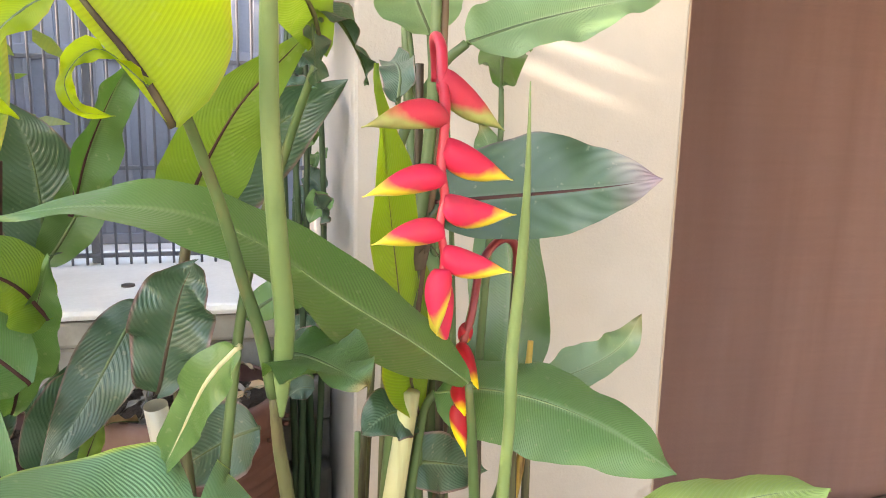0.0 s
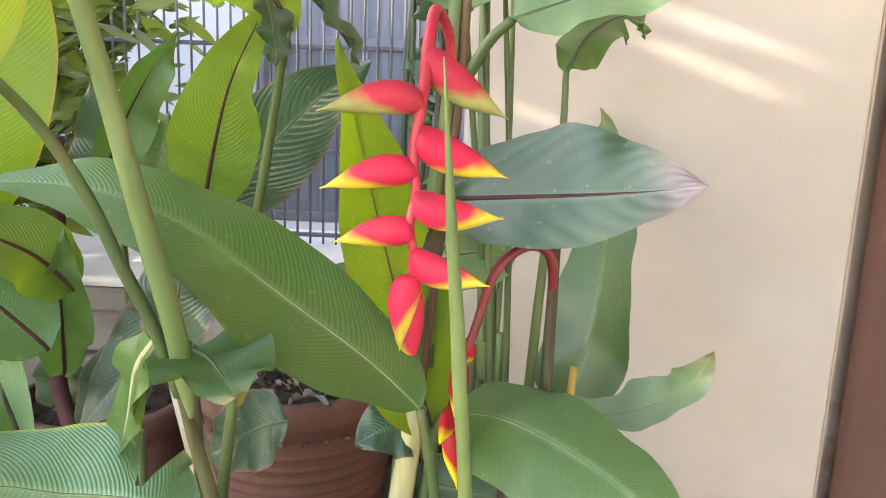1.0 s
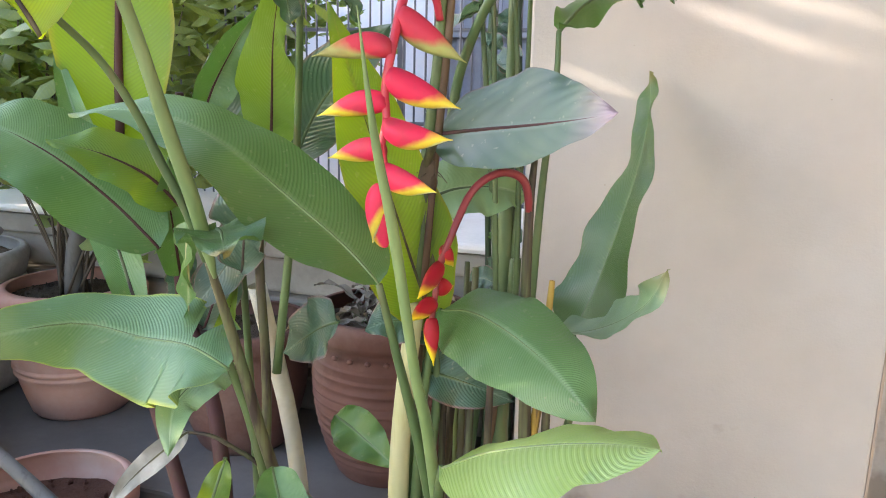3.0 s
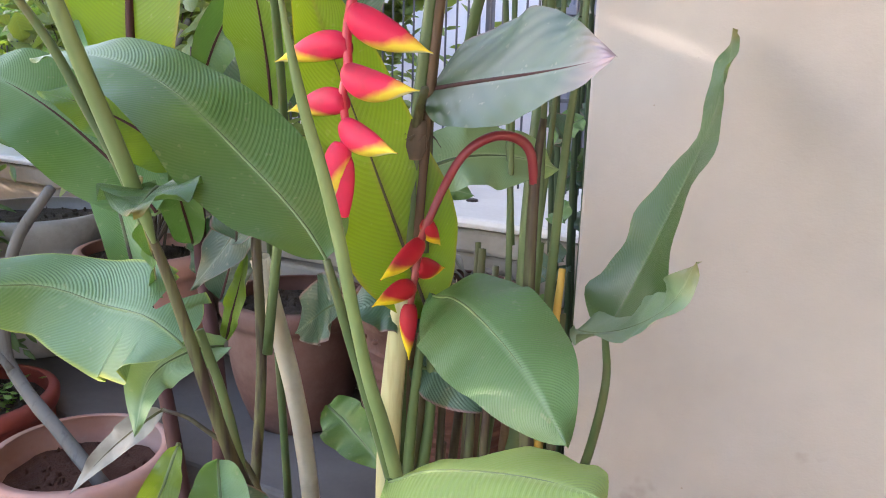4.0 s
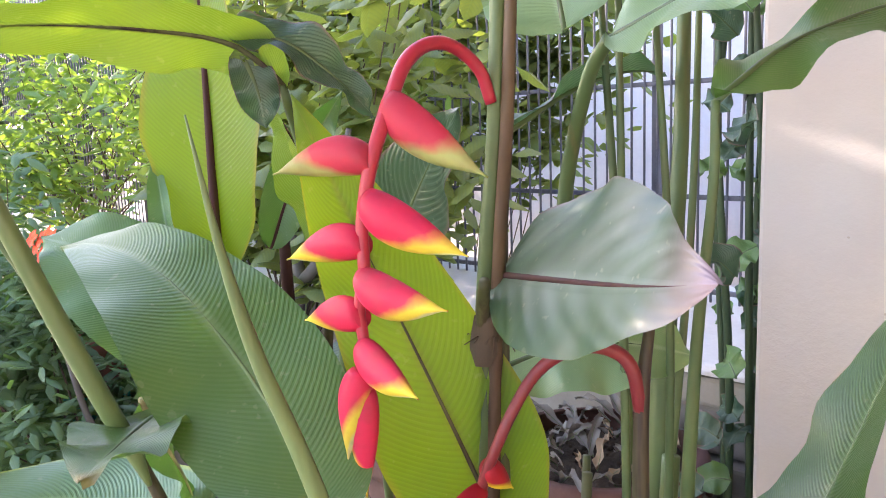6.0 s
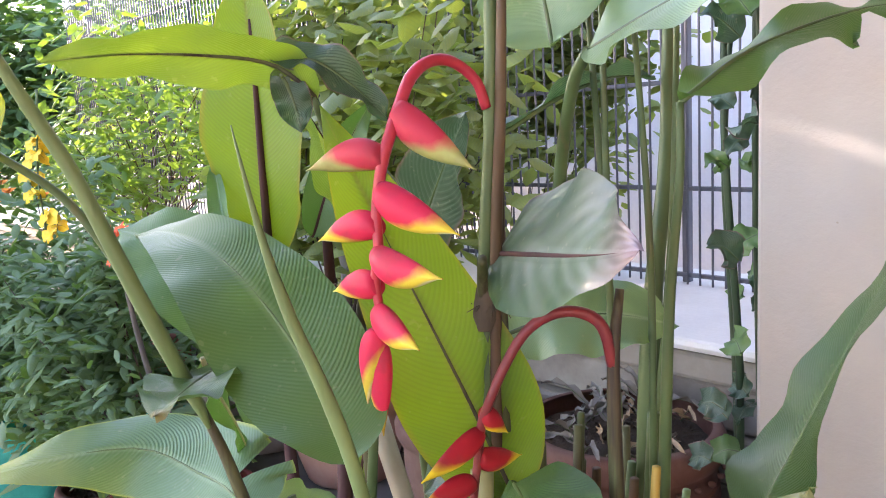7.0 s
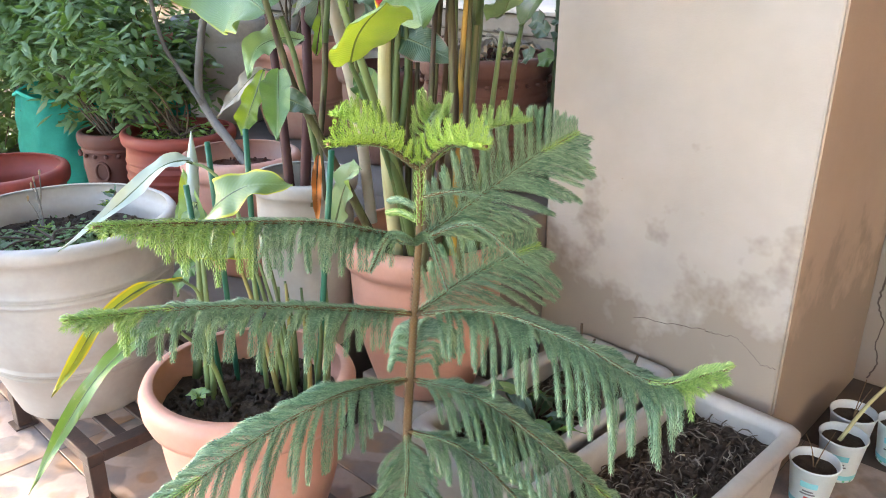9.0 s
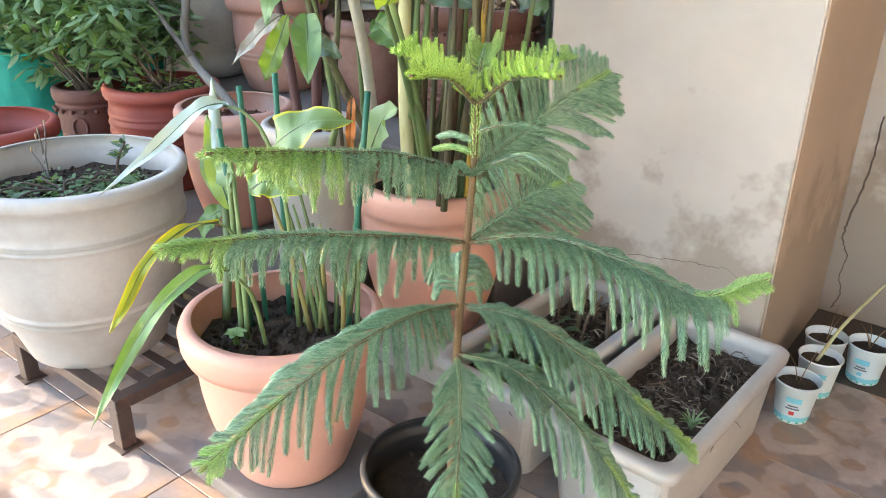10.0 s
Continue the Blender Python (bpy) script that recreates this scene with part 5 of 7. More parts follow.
for a, b, r in (((0.876, 0.961, 0.481), (0.879, 0.974, 0.986), 0.006), ((0.809, 0.937, 0.482), (0.813, 0.959, 0.971), 0.0055), ((0.783, 0.956, 0.481), (0.777, 1.004, 1.030), 0.006), ((0.766, 0.985, 0.480), (0.758, 1.033, 1.029), 0.005), ((0.706, 0.990, 0.450), (0.715, 1.001, 1.050), 0.006), ((0.742, 0.972, 0.450), (0.748, 0.987, 1.010), 0.005)):
    stalk(heli2, [a, tuple(0.5 * (p + q) for p, q in zip(a, b)), b], [r * 1.3, r, r * 0.7], STEM_OLD, "cut dry stem stub", seg=8, n=8)
for k, (a, b) in enumerate((((0.804, 1.021, 0.879), (0.765, 1.070, 1.498)), ((0.816, 1.063, 0.928), (0.790, 1.079, 1.428)), ((0.800, 1.082, 0.927), (0.801, 1.141, 1.465)), ((0.792, 1.045, 1.028), (0.740, 1.077, 1.477)))):
    stalk(heli2, [a, tuple(0.5 * (p + q) + 0.006 * math.sin(k) for p, q in zip(a, b)), b], [0.004, 0.0034, 0.0026], STEM, "slender leaf stalk", seg=8)
RB = [(0.850, 0.956, 1.110), (0.847, 0.950, 1.140), (0.838, 0.944, 1.153), (0.823, 0.931, 1.157), (0.806, 0.920, 1.149), (0.793, 0.911, 1.133), (0.785, 0.899, 1.110), (0.778, 0.890, 1.086), (0.771, 0.887, 1.066), (0.766, 0.888, 1.045), (0.764, 0.883, 1.015), (0.763, 0.880, 0.993), (0.766, 0.873, 0.975)]
bm = bmesh.new()
tube(bm, RB, [0.0045, 0.0048, 0.0045, 0.004, 0.004, 0.0034, 0.003], 10, 50, bumpy=0.08)
flower2 = part("inflorescence", bm, RACHIS_DARK, heli2, "young drooping dark red flower stalk")
bract(flower2, (0.773, 0.888, 1.078), (0.776, 0.912, 1.052), 0.022, 0.016, UPV, BRACT_YOUNG, 0.1)
bract(flower2, (0.768, 0.888, 1.058), (0.766, 0.824, 1.037), 0.026, 0.018, UPV, BRACT_YOUNG, 0.05)
bract(flower2, (0.765, 0.887, 1.036), (0.770, 0.934, 1.024), 0.026, 0.018, UPV, BRACT_YOUNG, 0.1)
bract(flower2, (0.764, 0.882, 1.016), (0.755, 0.828, 1.010), 0.026, 0.018, UPV, BRACT_YOUNG, -0.1)
bract(flower2, (0.763, 0.880, 1.000), (0.770, 0.868, 0.950), 0.022, 0.017, (1, 0, 0.1), BRACT_YOUNG, 0.05)
# leaf by the wall with its folded foot
leaf(heli2, [(0.886, 1.106, 0.924), (0.908, 1.130, 0.984), (0.928, 1.180, 1.057), (0.944, 1.265, 1.141), (0.949, 1.340, 1.218), (0.941, 1.395, 1.272)], 0.066, [(-0.55, -0.74, 0.30), (-0.80, -0.55, 0.22), (-0.87, -0.44, 0.22)], LEAF_TIP, "tall green leaf standing against the wall", STEM_LIGHT, 0.0019, full=0.30, base=0.42, tip=1.5, fold=0.16, wave=0.006)
leaf(heli2, [(0.868, 1.056, 0.942), (0.905, 1.030, 0.954), (0.950, 0.990, 0.984), (0.985, 0.962, 1.020), (1.003, 0.950, 1.062)], 0.036, [(0.10, -0.35, 0.93), (0.05, -0.45, 0.88), (-0.3, -0.7, 0.5)], LEAF_FOLD, "folded leaf half with a brown curled tip", STEM_LIGHT, 0.0019, full=0.4, base=0.6, tip=1.8, fold=0.25, wave=0.005)
stalk(heli2, [(0.886, 1.106, 0.926), (0.900, 1.075, 0.880), (0.885, 1.080, 0.786), (0.855, 1.100, 0.690), (0.785, 1.100, 0.435)], [0.004, 0.005, 0.006, 0.007], STEM)
# cut stubs and low dark leaves between the stems
stalk(heli2, [(0.785, 1.040, 0.435), (0.862, 0.972, 0.831), (0.877, 0.972, 1.031)], [0.007, 0.006, 0.0035], STUB_YELLOW, "yellow dry stub with dark spots", seg=10, n=12, bumpy=0.1)
stalk(heli2, [(0.780, 1.060, 0.435), (0.804, 1.067, 0.828), (0.810, 1.078, 1.027)], [0.009, 0.0085, 0.0075], STEM, "green stem cut straight", seg=10, n=12)
leaf(heli2, [(0.743, 0.954, 0.956), (0.724, 0.939, 0.972), (0.700, 0.922, 0.977), (0.673, 0.905, 0.968)], 0.030, (0.05, -0.78, 0.58), LEAF_DARK, "small dark rounded leaf", STEM, full=0.5, tip=2.6, fold=0.1)
leaf(heli2, [(0.723, 0.952, 0.906), (0.753, 0.958, 0.903), (0.792, 0.972, 0.889), (0.836, 0.987, 0.870)], 0.034, (0.05, -0.83, 0.48), LEAF_DARK, "dark leaf low between the stems", STEM, full=0.45, tip=2.0, fold=0.15)
leaf(heli2, [(0.578, 1.034, 0.928), (0.547, 1.046, 0.913), (0.511, 1.063, 0.887), (0.465, 1.079, 0.851)], 0.046, (0.15, -0.83, 0.48), LEAF_DARK, "dark leaf low before a pot", STEM, full=0.45, tip=2.0, fold=0.15)
# grey-green leaf under the arch and leaves above
leaf(heli2, [(0.705, 0.975, 1.105), (0.742, 1.015, 1.122), (0.782, 1.060, 1.122), (0.820, 1.104, 1.107)], 0.046, (0.35, -0.60, 0.70), LEAF_PALE, "grey-green leaf held level", STEM, full=0.45, base=0.5, tip=2.2, fold=0.1)
leaf(heli2, [(0.565, 1.151, 1.024), (0.605, 1.155, 1.049), (0.645, 1.163, 1.059), (0.685, 1.168, 1.054)], 0.026, (0.24, -0.67, 0.62), LEAF, "", STEM, full=0.45, tip=2.0, fold=0.1)
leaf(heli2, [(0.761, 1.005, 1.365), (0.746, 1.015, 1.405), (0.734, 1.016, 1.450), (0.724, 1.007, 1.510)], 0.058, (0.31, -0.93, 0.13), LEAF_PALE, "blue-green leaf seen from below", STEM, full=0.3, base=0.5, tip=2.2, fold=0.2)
leaf(heli2, [(0.800, 1.002, 1.358), (0.865, 0.997, 1.381), (0.946, 0.989, 1.403), (1.026, 0.985, 1.421)], 0.055, (0.04, -0.62, 0.77), LEAF_PALE, "leaf coloured pale as if struck by light", STEM, full=0.4, base=0.5, tip=2.0, fold=0.15)
leaf(heli2, [(0.857, 1.046, 1.312), (0.880, 1.110, 1.350), (0.920, 1.190, 1.378), (0.955, 1.245, 1.386), (0.984, 1.287, 1.372)], 0.030, [(0.03, -0.57, 0.82), (0.34, -0.66, 0.62)], LEAF, "torn leaf arching along the wall", STEM, full=0.4, tip=2.2, fold=-0.2, wave=0.008, split=((0.6, 1), (0.75, 1), (0.85, 1)))
stalk(heli2, [(0.857, 1.046, 1.312), (0.857, 1.044, 1.249), (0.847, 1.042, 1.129), (0.837, 1.044, 0.929)], [0.0032, 0.004, 0.006], STEM)
leaf(heli2, [(0.720, 0.978, 1.293), (0.737, 1.042, 1.324), (0.745, 1.113, 1.341), (0.747, 1.185, 1.342)], 0.022, (-0.48, -0.40, 0.76), LEAF_DARK, "", STEM, full=0.4, tip=2.0, fold=0.3)
stalk(heli2, [(0.800, 1.002, 1.358), (0.774, 1.014, 1.330), (0.737, 1.039, 1.249), (0.722, 1.044, 1.128)], [0.005, 0.006, 0.0065], STEM)

# ---- cannas in the bucket and behind ----
canna = thing("canna_plant", (0.513, 0.872, 0.583), "dark-stemmed cannas with upright broad leaves", "plant")
stalk(canna, [(0.470, 0.919, 0.552), (0.405, 0.993, 0.779), (0.294, 1.081, 0.926), (0.310, 1.067, 1.076), (0.326, 1.055, 1.227)], [0.012, 0.011, 0.010, 0.008, 0.006], STEM_RED, "dark red canna stem")
stalk(canna, [(0.451, 0.898, 0.552), (0.336, 0.968, 0.750), (0.235, 1.021, 0.928), (0.253, 1.009, 1.078), (0.273, 0.998, 1.229), (0.294, 0.989, 1.449)], [0.011, 0.010, 0.008, 0.007, 0.0055, 0.003], STEM_RED, "dark red canna stem")
stalk(canna, [(0.521, 0.902, 0.552), (0.507, 0.961, 0.830), (0.496, 0.972, 1.030), (0.510, 0.975, 1.168)], [0.007, 0.0065, 0.006, 0.005], STEM_OLD, "dark canna stem")
leaf(canna, [(0.502, 0.998, 1.162), (0.524, 0.965, 1.221), (0.562, 0.905, 1.290), (0.618, 0.825, 1.352)], 0.042, [(0.26, -0.93, 0.13), (0.25, -0.88, 0.28)], LEAF_LIT, "upright leaf with a dark folded tip", STEM_RED, full=0.42, tip=1.5, fold=0.2)
leaf(canna, [(0.405, 0.982, 1.180), (0.419, 1.000, 1.239), (0.443, 1.023, 1.298), (0.467, 1.039, 1.340)], 0.030, (0.78, -0.55, 0.12), LEAF, "narrow folded leaf", STEM_RED, full=0.4, tip=1.5, fold=0.5)
leaf(canna, [(0.504, 1.059, 1.145), (0.542, 1.046, 1.208), (0.603, 1.022, 1.269), (0.670, 0.987, 1.315)], 0.05, (0.26, -0.91, 0.13), LEAF_DARK, "blue-green leaf behind the stems", STEM, full=0.45, tip=1.7, fold=0.15)
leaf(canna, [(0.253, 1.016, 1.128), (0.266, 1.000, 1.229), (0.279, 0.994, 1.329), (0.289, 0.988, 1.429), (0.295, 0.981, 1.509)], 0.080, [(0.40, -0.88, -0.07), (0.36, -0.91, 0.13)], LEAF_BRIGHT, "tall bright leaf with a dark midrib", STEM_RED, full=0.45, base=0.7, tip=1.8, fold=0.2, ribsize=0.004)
leaf(canna, [(0.347, 0.924, 0.926), (0.309, 0.935, 1.019), (0.270, 0.946, 1.110), (0.232, 0.957, 1.203), (0.194, 0.968, 1.295)], 0.034, (0.50, -0.82, 0.18), LEAF_MID, "long ribbed leaf standing half folded", STEM_OLD, full=0.42, tip=1.4, fold=0.5, ribsize=0.004)
leaf(canna, [(0.364, 1.052, 0.830), (0.382, 1.048, 0.877), (0.400, 1.045, 0.922), (0.417, 1.040, 0.966)], 0.014, (0.45, -0.87, 0.13), LEAF_LIT, "upright yellow-green leaf", STEM_RED, full=0.45, tip=1.6, fold=0.35)
leaf(canna, [(0.268, 1.109, 0.891), (0.281, 1.104, 0.926), (0.292, 1.099, 0.960), (0.304, 1.094, 0.994)], 0.030, (0.26, -0.93, 0.13), LEAF_DARK, "upright blue-green leaf", STEM_RED, full=0.45, tip=1.6, fold=0.2)
leaf(canna, [(0.332, 1.093, 0.895), (0.349, 1.085, 0.934), (0.367, 1.077, 0.972), (0.383, 1.070, 1.008)], 0.027, (-0.14, -0.96, 0.13), LEAF_DARK, "upright blue-green leaf", STEM_RED, full=0.45, tip=1.6, fold=0.3)
leaf(canna, [(0.337, 1.072, 0.878), (0.365, 1.063, 0.932), (0.393, 1.052, 0.984), (0.420, 1.043, 1.033)], 0.040, (0.26, -0.93, 0.23), LEAF_DARK, "broad blue-green leaf", STEM_RED, full=0.45, tip=1.6, fold=0.2)
leaf(canna, [(0.368, 0.939, 1.031), (0.319, 0.918, 1.091), (0.266, 0.887, 1.147), (0.212, 0.860, 1.183), (0.163, 0.842, 1.194)], 0.068, (0.29, -0.61, 0.72), LEAF_MID, "broad blue-green leaf catching the light", STEM_RED, full=0.45, tip=1.9, fold=0.1)
leaf(canna, [(0.381, 0.967, 1.085), (0.363, 0.932, 1.126), (0.326, 0.891, 1.157), (0.278, 0.858, 1.173)], 0.040, (0.04, -0.73, 0.63), LEAF_LIT, "green leaf with a red edge", STEM_RED, full=0.42, tip=1.9, fold=0.15)
leaf(canna, [(0.327, 1.035, 0.967), (0.349, 0.998, 1.029), (0.371, 0.961, 1.090), (0.393, 0.935, 1.151)], 0.030, (0.55, -0.76, 0.23), LEAF, "", STEM_RED, full=0.42, tip=1.6, fold=0.35)
leaf(canna, [(0.457, 1.053, 1.078), (0.432, 1.038, 1.033), (0.398, 1.019, 0.973), (0.356, 0.998, 0.914)], 0.036, (0.16, -0.91, 0.28), LEAF_DARK, "blue-green leaf hanging down", STEM, full=0.45, tip=1.7, fold=0.1)
leaf(canna, [(0.477, 0.960, 1.005), (0.490, 0.948, 1.061), (0.503, 0.935, 1.111), (0.517, 0.922, 1.144)], 0.040, [(0.06, -0.94, 0.23), (0.05, -0.78, 0.63)], LEAF_DARK, "dark green leaf with a brown midrib", STEM_OLD, full=0.5, tip=2.2, fold=0.25, wave=0.008)
leaf(heli, [(0.554, 0.758, 1.113), (0.530, 0.775, 1.082), (0.506, 0.807, 1.026), (0.482, 0.834, 0.968)], 0.020, (-0.30, -0.86, 0.38), LEAF, "small leaf with a pale midrib", STEM_PALE, full=0.4, tip=1.7, fold=0.2)
leaf(canna, [(0.628, 0.853, 1.333), (0.617, 0.817, 1.362), (0.601, 0.759, 1.370), (0.583, 0.698, 1.371), (0.565, 0.652, 1.366)], 0.027, (0.63, -0.43, -0.60), LEAF_LIT, "long leaf arching overhead", STEM_OLD, full=0.4, tip=2.2, fold=0.1)
leaf(canna, [(0.609, 0.817, 1.370), (0.639, 0.845, 1.363), (0.662, 0.872, 1.336), (0.675, 0.892, 1.310)], 0.020, (0.48, -0.50, 0.72), LEAF_DARK, "dark curled end of an arching leaf", STEM, full=0.4, tip=2.0, fold=0.35)
leaf(canna, [(0.615, 0.823, 1.361), (0.619, 0.833, 1.335), (0.621, 0.838, 1.305)], 0.016, (0.79, -0.55, 0.02), LEAF_DARK, "", STEM, full=0.5, tip=2.6, fold=0.2, nu=14)
stalk(canna, [(0.626, 0.850, 1.335), (0.601, 0.891, 1.253), (0.563, 0.944, 1.111), (0.533, 0.944, 0.881)], [0.0035, 0.0045, 0.006], STEM)
# long leaf and the pale hanging one at the lower left
leaf(heli, [(0.566, 0.788, 0.947), (0.520, 0.786, 0.968), (0.461, 0.779, 0.973), (0.405, 0.747, 0.992), (0.368, 0.657, 0.996), (0.322, 0.565, 0.980)], 0.068, [(0.48, -0.50, 0.67), (0.39, -0.60, 0.67), (0.33, -0.45, 0.82)], LEAF_PALE_TIP, "long pale green leaf torn near its foot", STEM_LIGHT, 0.0019, full=0.33, base=0.6, tip=1.25, fold=-0.15, roll=0.3, wave=0.006, nu=50, split=((0.2, 1), (0.22, -1)))
leaf(heli, [(0.472, 0.935, 0.880), (0.468, 0.890, 0.888), (0.458, 0.838, 0.872), (0.472, 0.800, 0.822)], 0.032, [(0.35, -0.55, 0.75), (0.64, -0.67, 0.30)], LEAF_PALE, "pale leaf hanging folded", STEM, full=0.45, tip=2.0, fold=0.4, wave=0.008)
leaf(heli, [(0.566, 0.775, 0.850), (0.556, 0.760, 0.805), (0.546, 0.746, 0.765), (0.538, 0.734, 0.732)], 0.022, (0.55, -0.75, 0.25), LEAF_LIT, "narrow green leaf hanging folded", STEM, full=0.6, tip=2.0, fold=0.45, wave=0.005)
leaf(heli, [(0.600, 0.762, 0.806), (0.628, 0.775, 0.806), (0.655, 0.788, 0.797), (0.680, 0.798, 0.783)], 0.022, (0.30, -0.80, 0.50), LEAF_DARK, "dark blue-green drooping leaf", STEM, full=0.45, tip=1.8, fold=0.3, wave=0.004)
leaf(heli, [(0.631, 0.761, 0.858), (0.650, 0.744, 0.828), (0.670, 0.726, 0.794), (0.683, 0.710, 0.751)], 0.032, (0.54, -0.65, 0.42), LEAF_MID, "drooping green leaf", STEM, full=0.4, tip=2.0, fold=0.6)
leaf(heli, [(0.607, 0.962, 0.826), (0.632, 0.960, 0.813), (0.663, 0.954, 0.796), (0.698, 0.946, 0.776)], 0.032, (0.15, -0.82, 0.53), LEAF, "green leaf curling at the edge", STEM, full=0.4, tip=2.0, fold=0.4, wave=0.006)
leaf(heli, [(0.763, 0.735, 0.739), (0.763, 0.729, 0.699), (0.764, 0.726, 0.659), (0.766, 0.723, 0.614)], 0.011, (0.74, -0.65, 0.12), DRY_ORANGE, "withered orange-brown leaf", STEM_OLD, full=0.4, tip=2.0, fold=0.7)
stalk(heli, [(0.518, 0.855, 0.934), (0.543, 0.868, 0.834), (0.572, 0.879, 0.653), (0.563, 0.876, 0.583)], [0.005, 0.006, 0.008], STEM)
leaf(heli, [(0.469, 0.843, 0.834), (0.448, 0.824, 0.815), (0.408, 0.808, 0.775), (0.385, 0.778, 0.736)], 0.017, (0.54, -0.65, 0.42), DRY_PALE, "grey-white dried leaf blade", STEM_OLD, full=0.4, tip=1.6, fold=0.5, wave=0.004)
stalk(heli, [(0.469, 0.843, 0.834), (0.514, 0.851, 0.824), (0.567, 0.882, 0.753), (0.582, 0.887, 0.583)], [0.002, 0.003, 0.004], STEM_OLD)
# cream pipe
pipe = thing("plastic_pipe", (0.521, 1.061, 0.507), "cream plastic pipe standing among stems", "pipe")
bm = bmesh.new()
tube(bm, [(0.507, 1.075, 0.471), (0.495, 1.050, 0.740), (0.470, 1.006, 0.975)], 0.0125, 20, 8, cap=False)
bmesh.ops.solidify(bm, geom=list(bm.faces), thickness=0.002)
part("pipe", bm, PVC, pipe)


# ---- lilies with green stakes in the salmon pot ----
for x, y, z in ((0.807, 0.727, 0.754), (0.612, 0.697, 0.762), (0.589, 0.635, 0.746), (0.580, 0.592, 0.677)):
    st = thing("garden_stake", (x, y, 0.28), "dark green painted stake in a flower pot", "stake", "green stakes")
    bx, by = 0.69 + (x - 0.69) * 0.7, 0.62 + (y - 0.62) * 0.7
    stalk(st, [(bx, by, 0.28), (x, y, z)], [0.0052, 0.0052], STAKE, name="rod", seg=8, n=4)
lily = thing("spathe_lily", (0.668, 0.613, 0.301), "lily-like plant with long pale leaves in salmon pot", "plant")
stalk(lily, [(0.508, 0.636, 0.559), (0.494, 0.646, 0.595), (0.474, 0.662, 0.636), (0.453, 0.678, 0.680), (0.429, 0.696, 0.729)], [0.004, 0.0095, 0.0125, 0.0105, 0.001], LEAF_PALE_SHEEN, "pale furled new leaf", name="leaf", seg=14, n=24)
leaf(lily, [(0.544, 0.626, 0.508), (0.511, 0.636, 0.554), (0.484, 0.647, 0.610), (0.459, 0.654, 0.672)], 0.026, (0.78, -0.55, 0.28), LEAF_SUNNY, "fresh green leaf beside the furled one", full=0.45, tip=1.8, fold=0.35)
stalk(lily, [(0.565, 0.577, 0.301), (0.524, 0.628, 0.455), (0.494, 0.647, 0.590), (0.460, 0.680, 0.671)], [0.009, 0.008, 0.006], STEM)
leaf(lily, [(0.612, 0.592, 0.722), (0.603, 0.577, 0.727), (0.586, 0.543, 0.716), (0.556, 0.482, 0.662), (0.536, 0.384, 0.603)], 0.0175, [(0.30, 0.05, 0.90), (0.69, -0.04, 0.76)], LEAF_PALE_SHEEN, "long strap leaf bent over the planter, its sheen painted pale", full=0.5, tip=1.6, fold=0.3, wave=0.003)
stalk(lily, [(0.700, 0.640, 0.310), (0.690, 0.635, 0.560), (0.662, 0.624, 0.672), (0.636, 0.606, 0.712), (0.612, 0.592, 0.722)], [0.0045, 0.004, 0.003, 0.0025], STEM_LIGHT, seg=7)
leaf(lily, [(0.618, 0.545, 0.529), (0.616, 0.480, 0.536), (0.632, 0.395, 0.510), (0.660, 0.330, 0.466), (0.679, 0.288, 0.440)], 0.0115, [(0.30, 0.05, 0.95), (0.81, -0.24, 0.52)], LEAF_OLD, "yellow strap leaf with a brown tip", full=0.6, tip=1.8, fold=0.4)
stalk(lily, [(0.632, 0.575, 0.300), (0.624, 0.572, 0.480), (0.618, 0.545, 0.529)], [0.004, 0.0035, 0.002], STEM_LIGHT, seg=7)
leaf(lily, [(0.738, 0.470, 0.500), (0.743, 0.410, 0.519), (0.712, 0.345, 0.462), (0.700, 0.285, 0.388), (0.700, 0.226, 0.313)], 0.0145, [(0.40, -0.30, 0.85), (0.81, -0.24, 0.52)], LEAF_GLOSS, "drooping green strap leaf", full=0.55, tip=1.8, fold=0.5)
stalk(lily, [(0.695, 0.565, 0.300), (0.725, 0.520, 0.430), (0.738, 0.470, 0.500)], [0.0045, 0.004, 0.0025], STEM_LIGHT, seg=7)
leaf(lily, [(0.815, 0.499, 0.684), (0.873, 0.471, 0.733), (0.908, 0.502, 0.764), (0.949, 0.546, 0.766)], 0.036, (0.21, -0.51, 0.82), LEAF_EDGED, "green leaf with a yellow margin", full=0.4, tip=2.0, fold=0.1)
leaf(lily, [(0.784, 0.489, 0.640), (0.804, 0.500, 0.655), (0.829, 0.516, 0.652), (0.855, 0.534, 0.640)], 0.026, (0.10, -0.75, 0.62), LEAF_EDGED, "", full=0.4, tip=2.0, fold=0.2)
leaf(lily, [(0.503, 0.643, 0.493), (0.489, 0.629, 0.486), (0.482, 0.612, 0.466), (0.485, 0.598, 0.436)], 0.019, (0.35, -0.75, 0.45), LEAF, "", full=0.45, tip=2.0, fold=0.2)
leaf(lily, [(0.577, 0.608, 0.643), (0.581, 0.597, 0.619), (0.591, 0.589, 0.591), (0.604, 0.586, 0.567)], 0.019, (0.20, -0.85, 0.40), LEAF_PALE, "", full=0.5, tip=2.0, fold=0.25)
for dx, dy in ((0, 0), (0.012, 0.004), (-0.010, 0.008)):
    stalk(lily, [(0.632 + dx, 0.560 + dy, 0.295), (0.612 + dx, 0.578 + dy, 0.470), (0.594 + dx * 0.6, 0.592 + dy, 0.600)], [0.0052, 0.0046, 0.0036], STEM_LIGHT, seg=8, n=12)
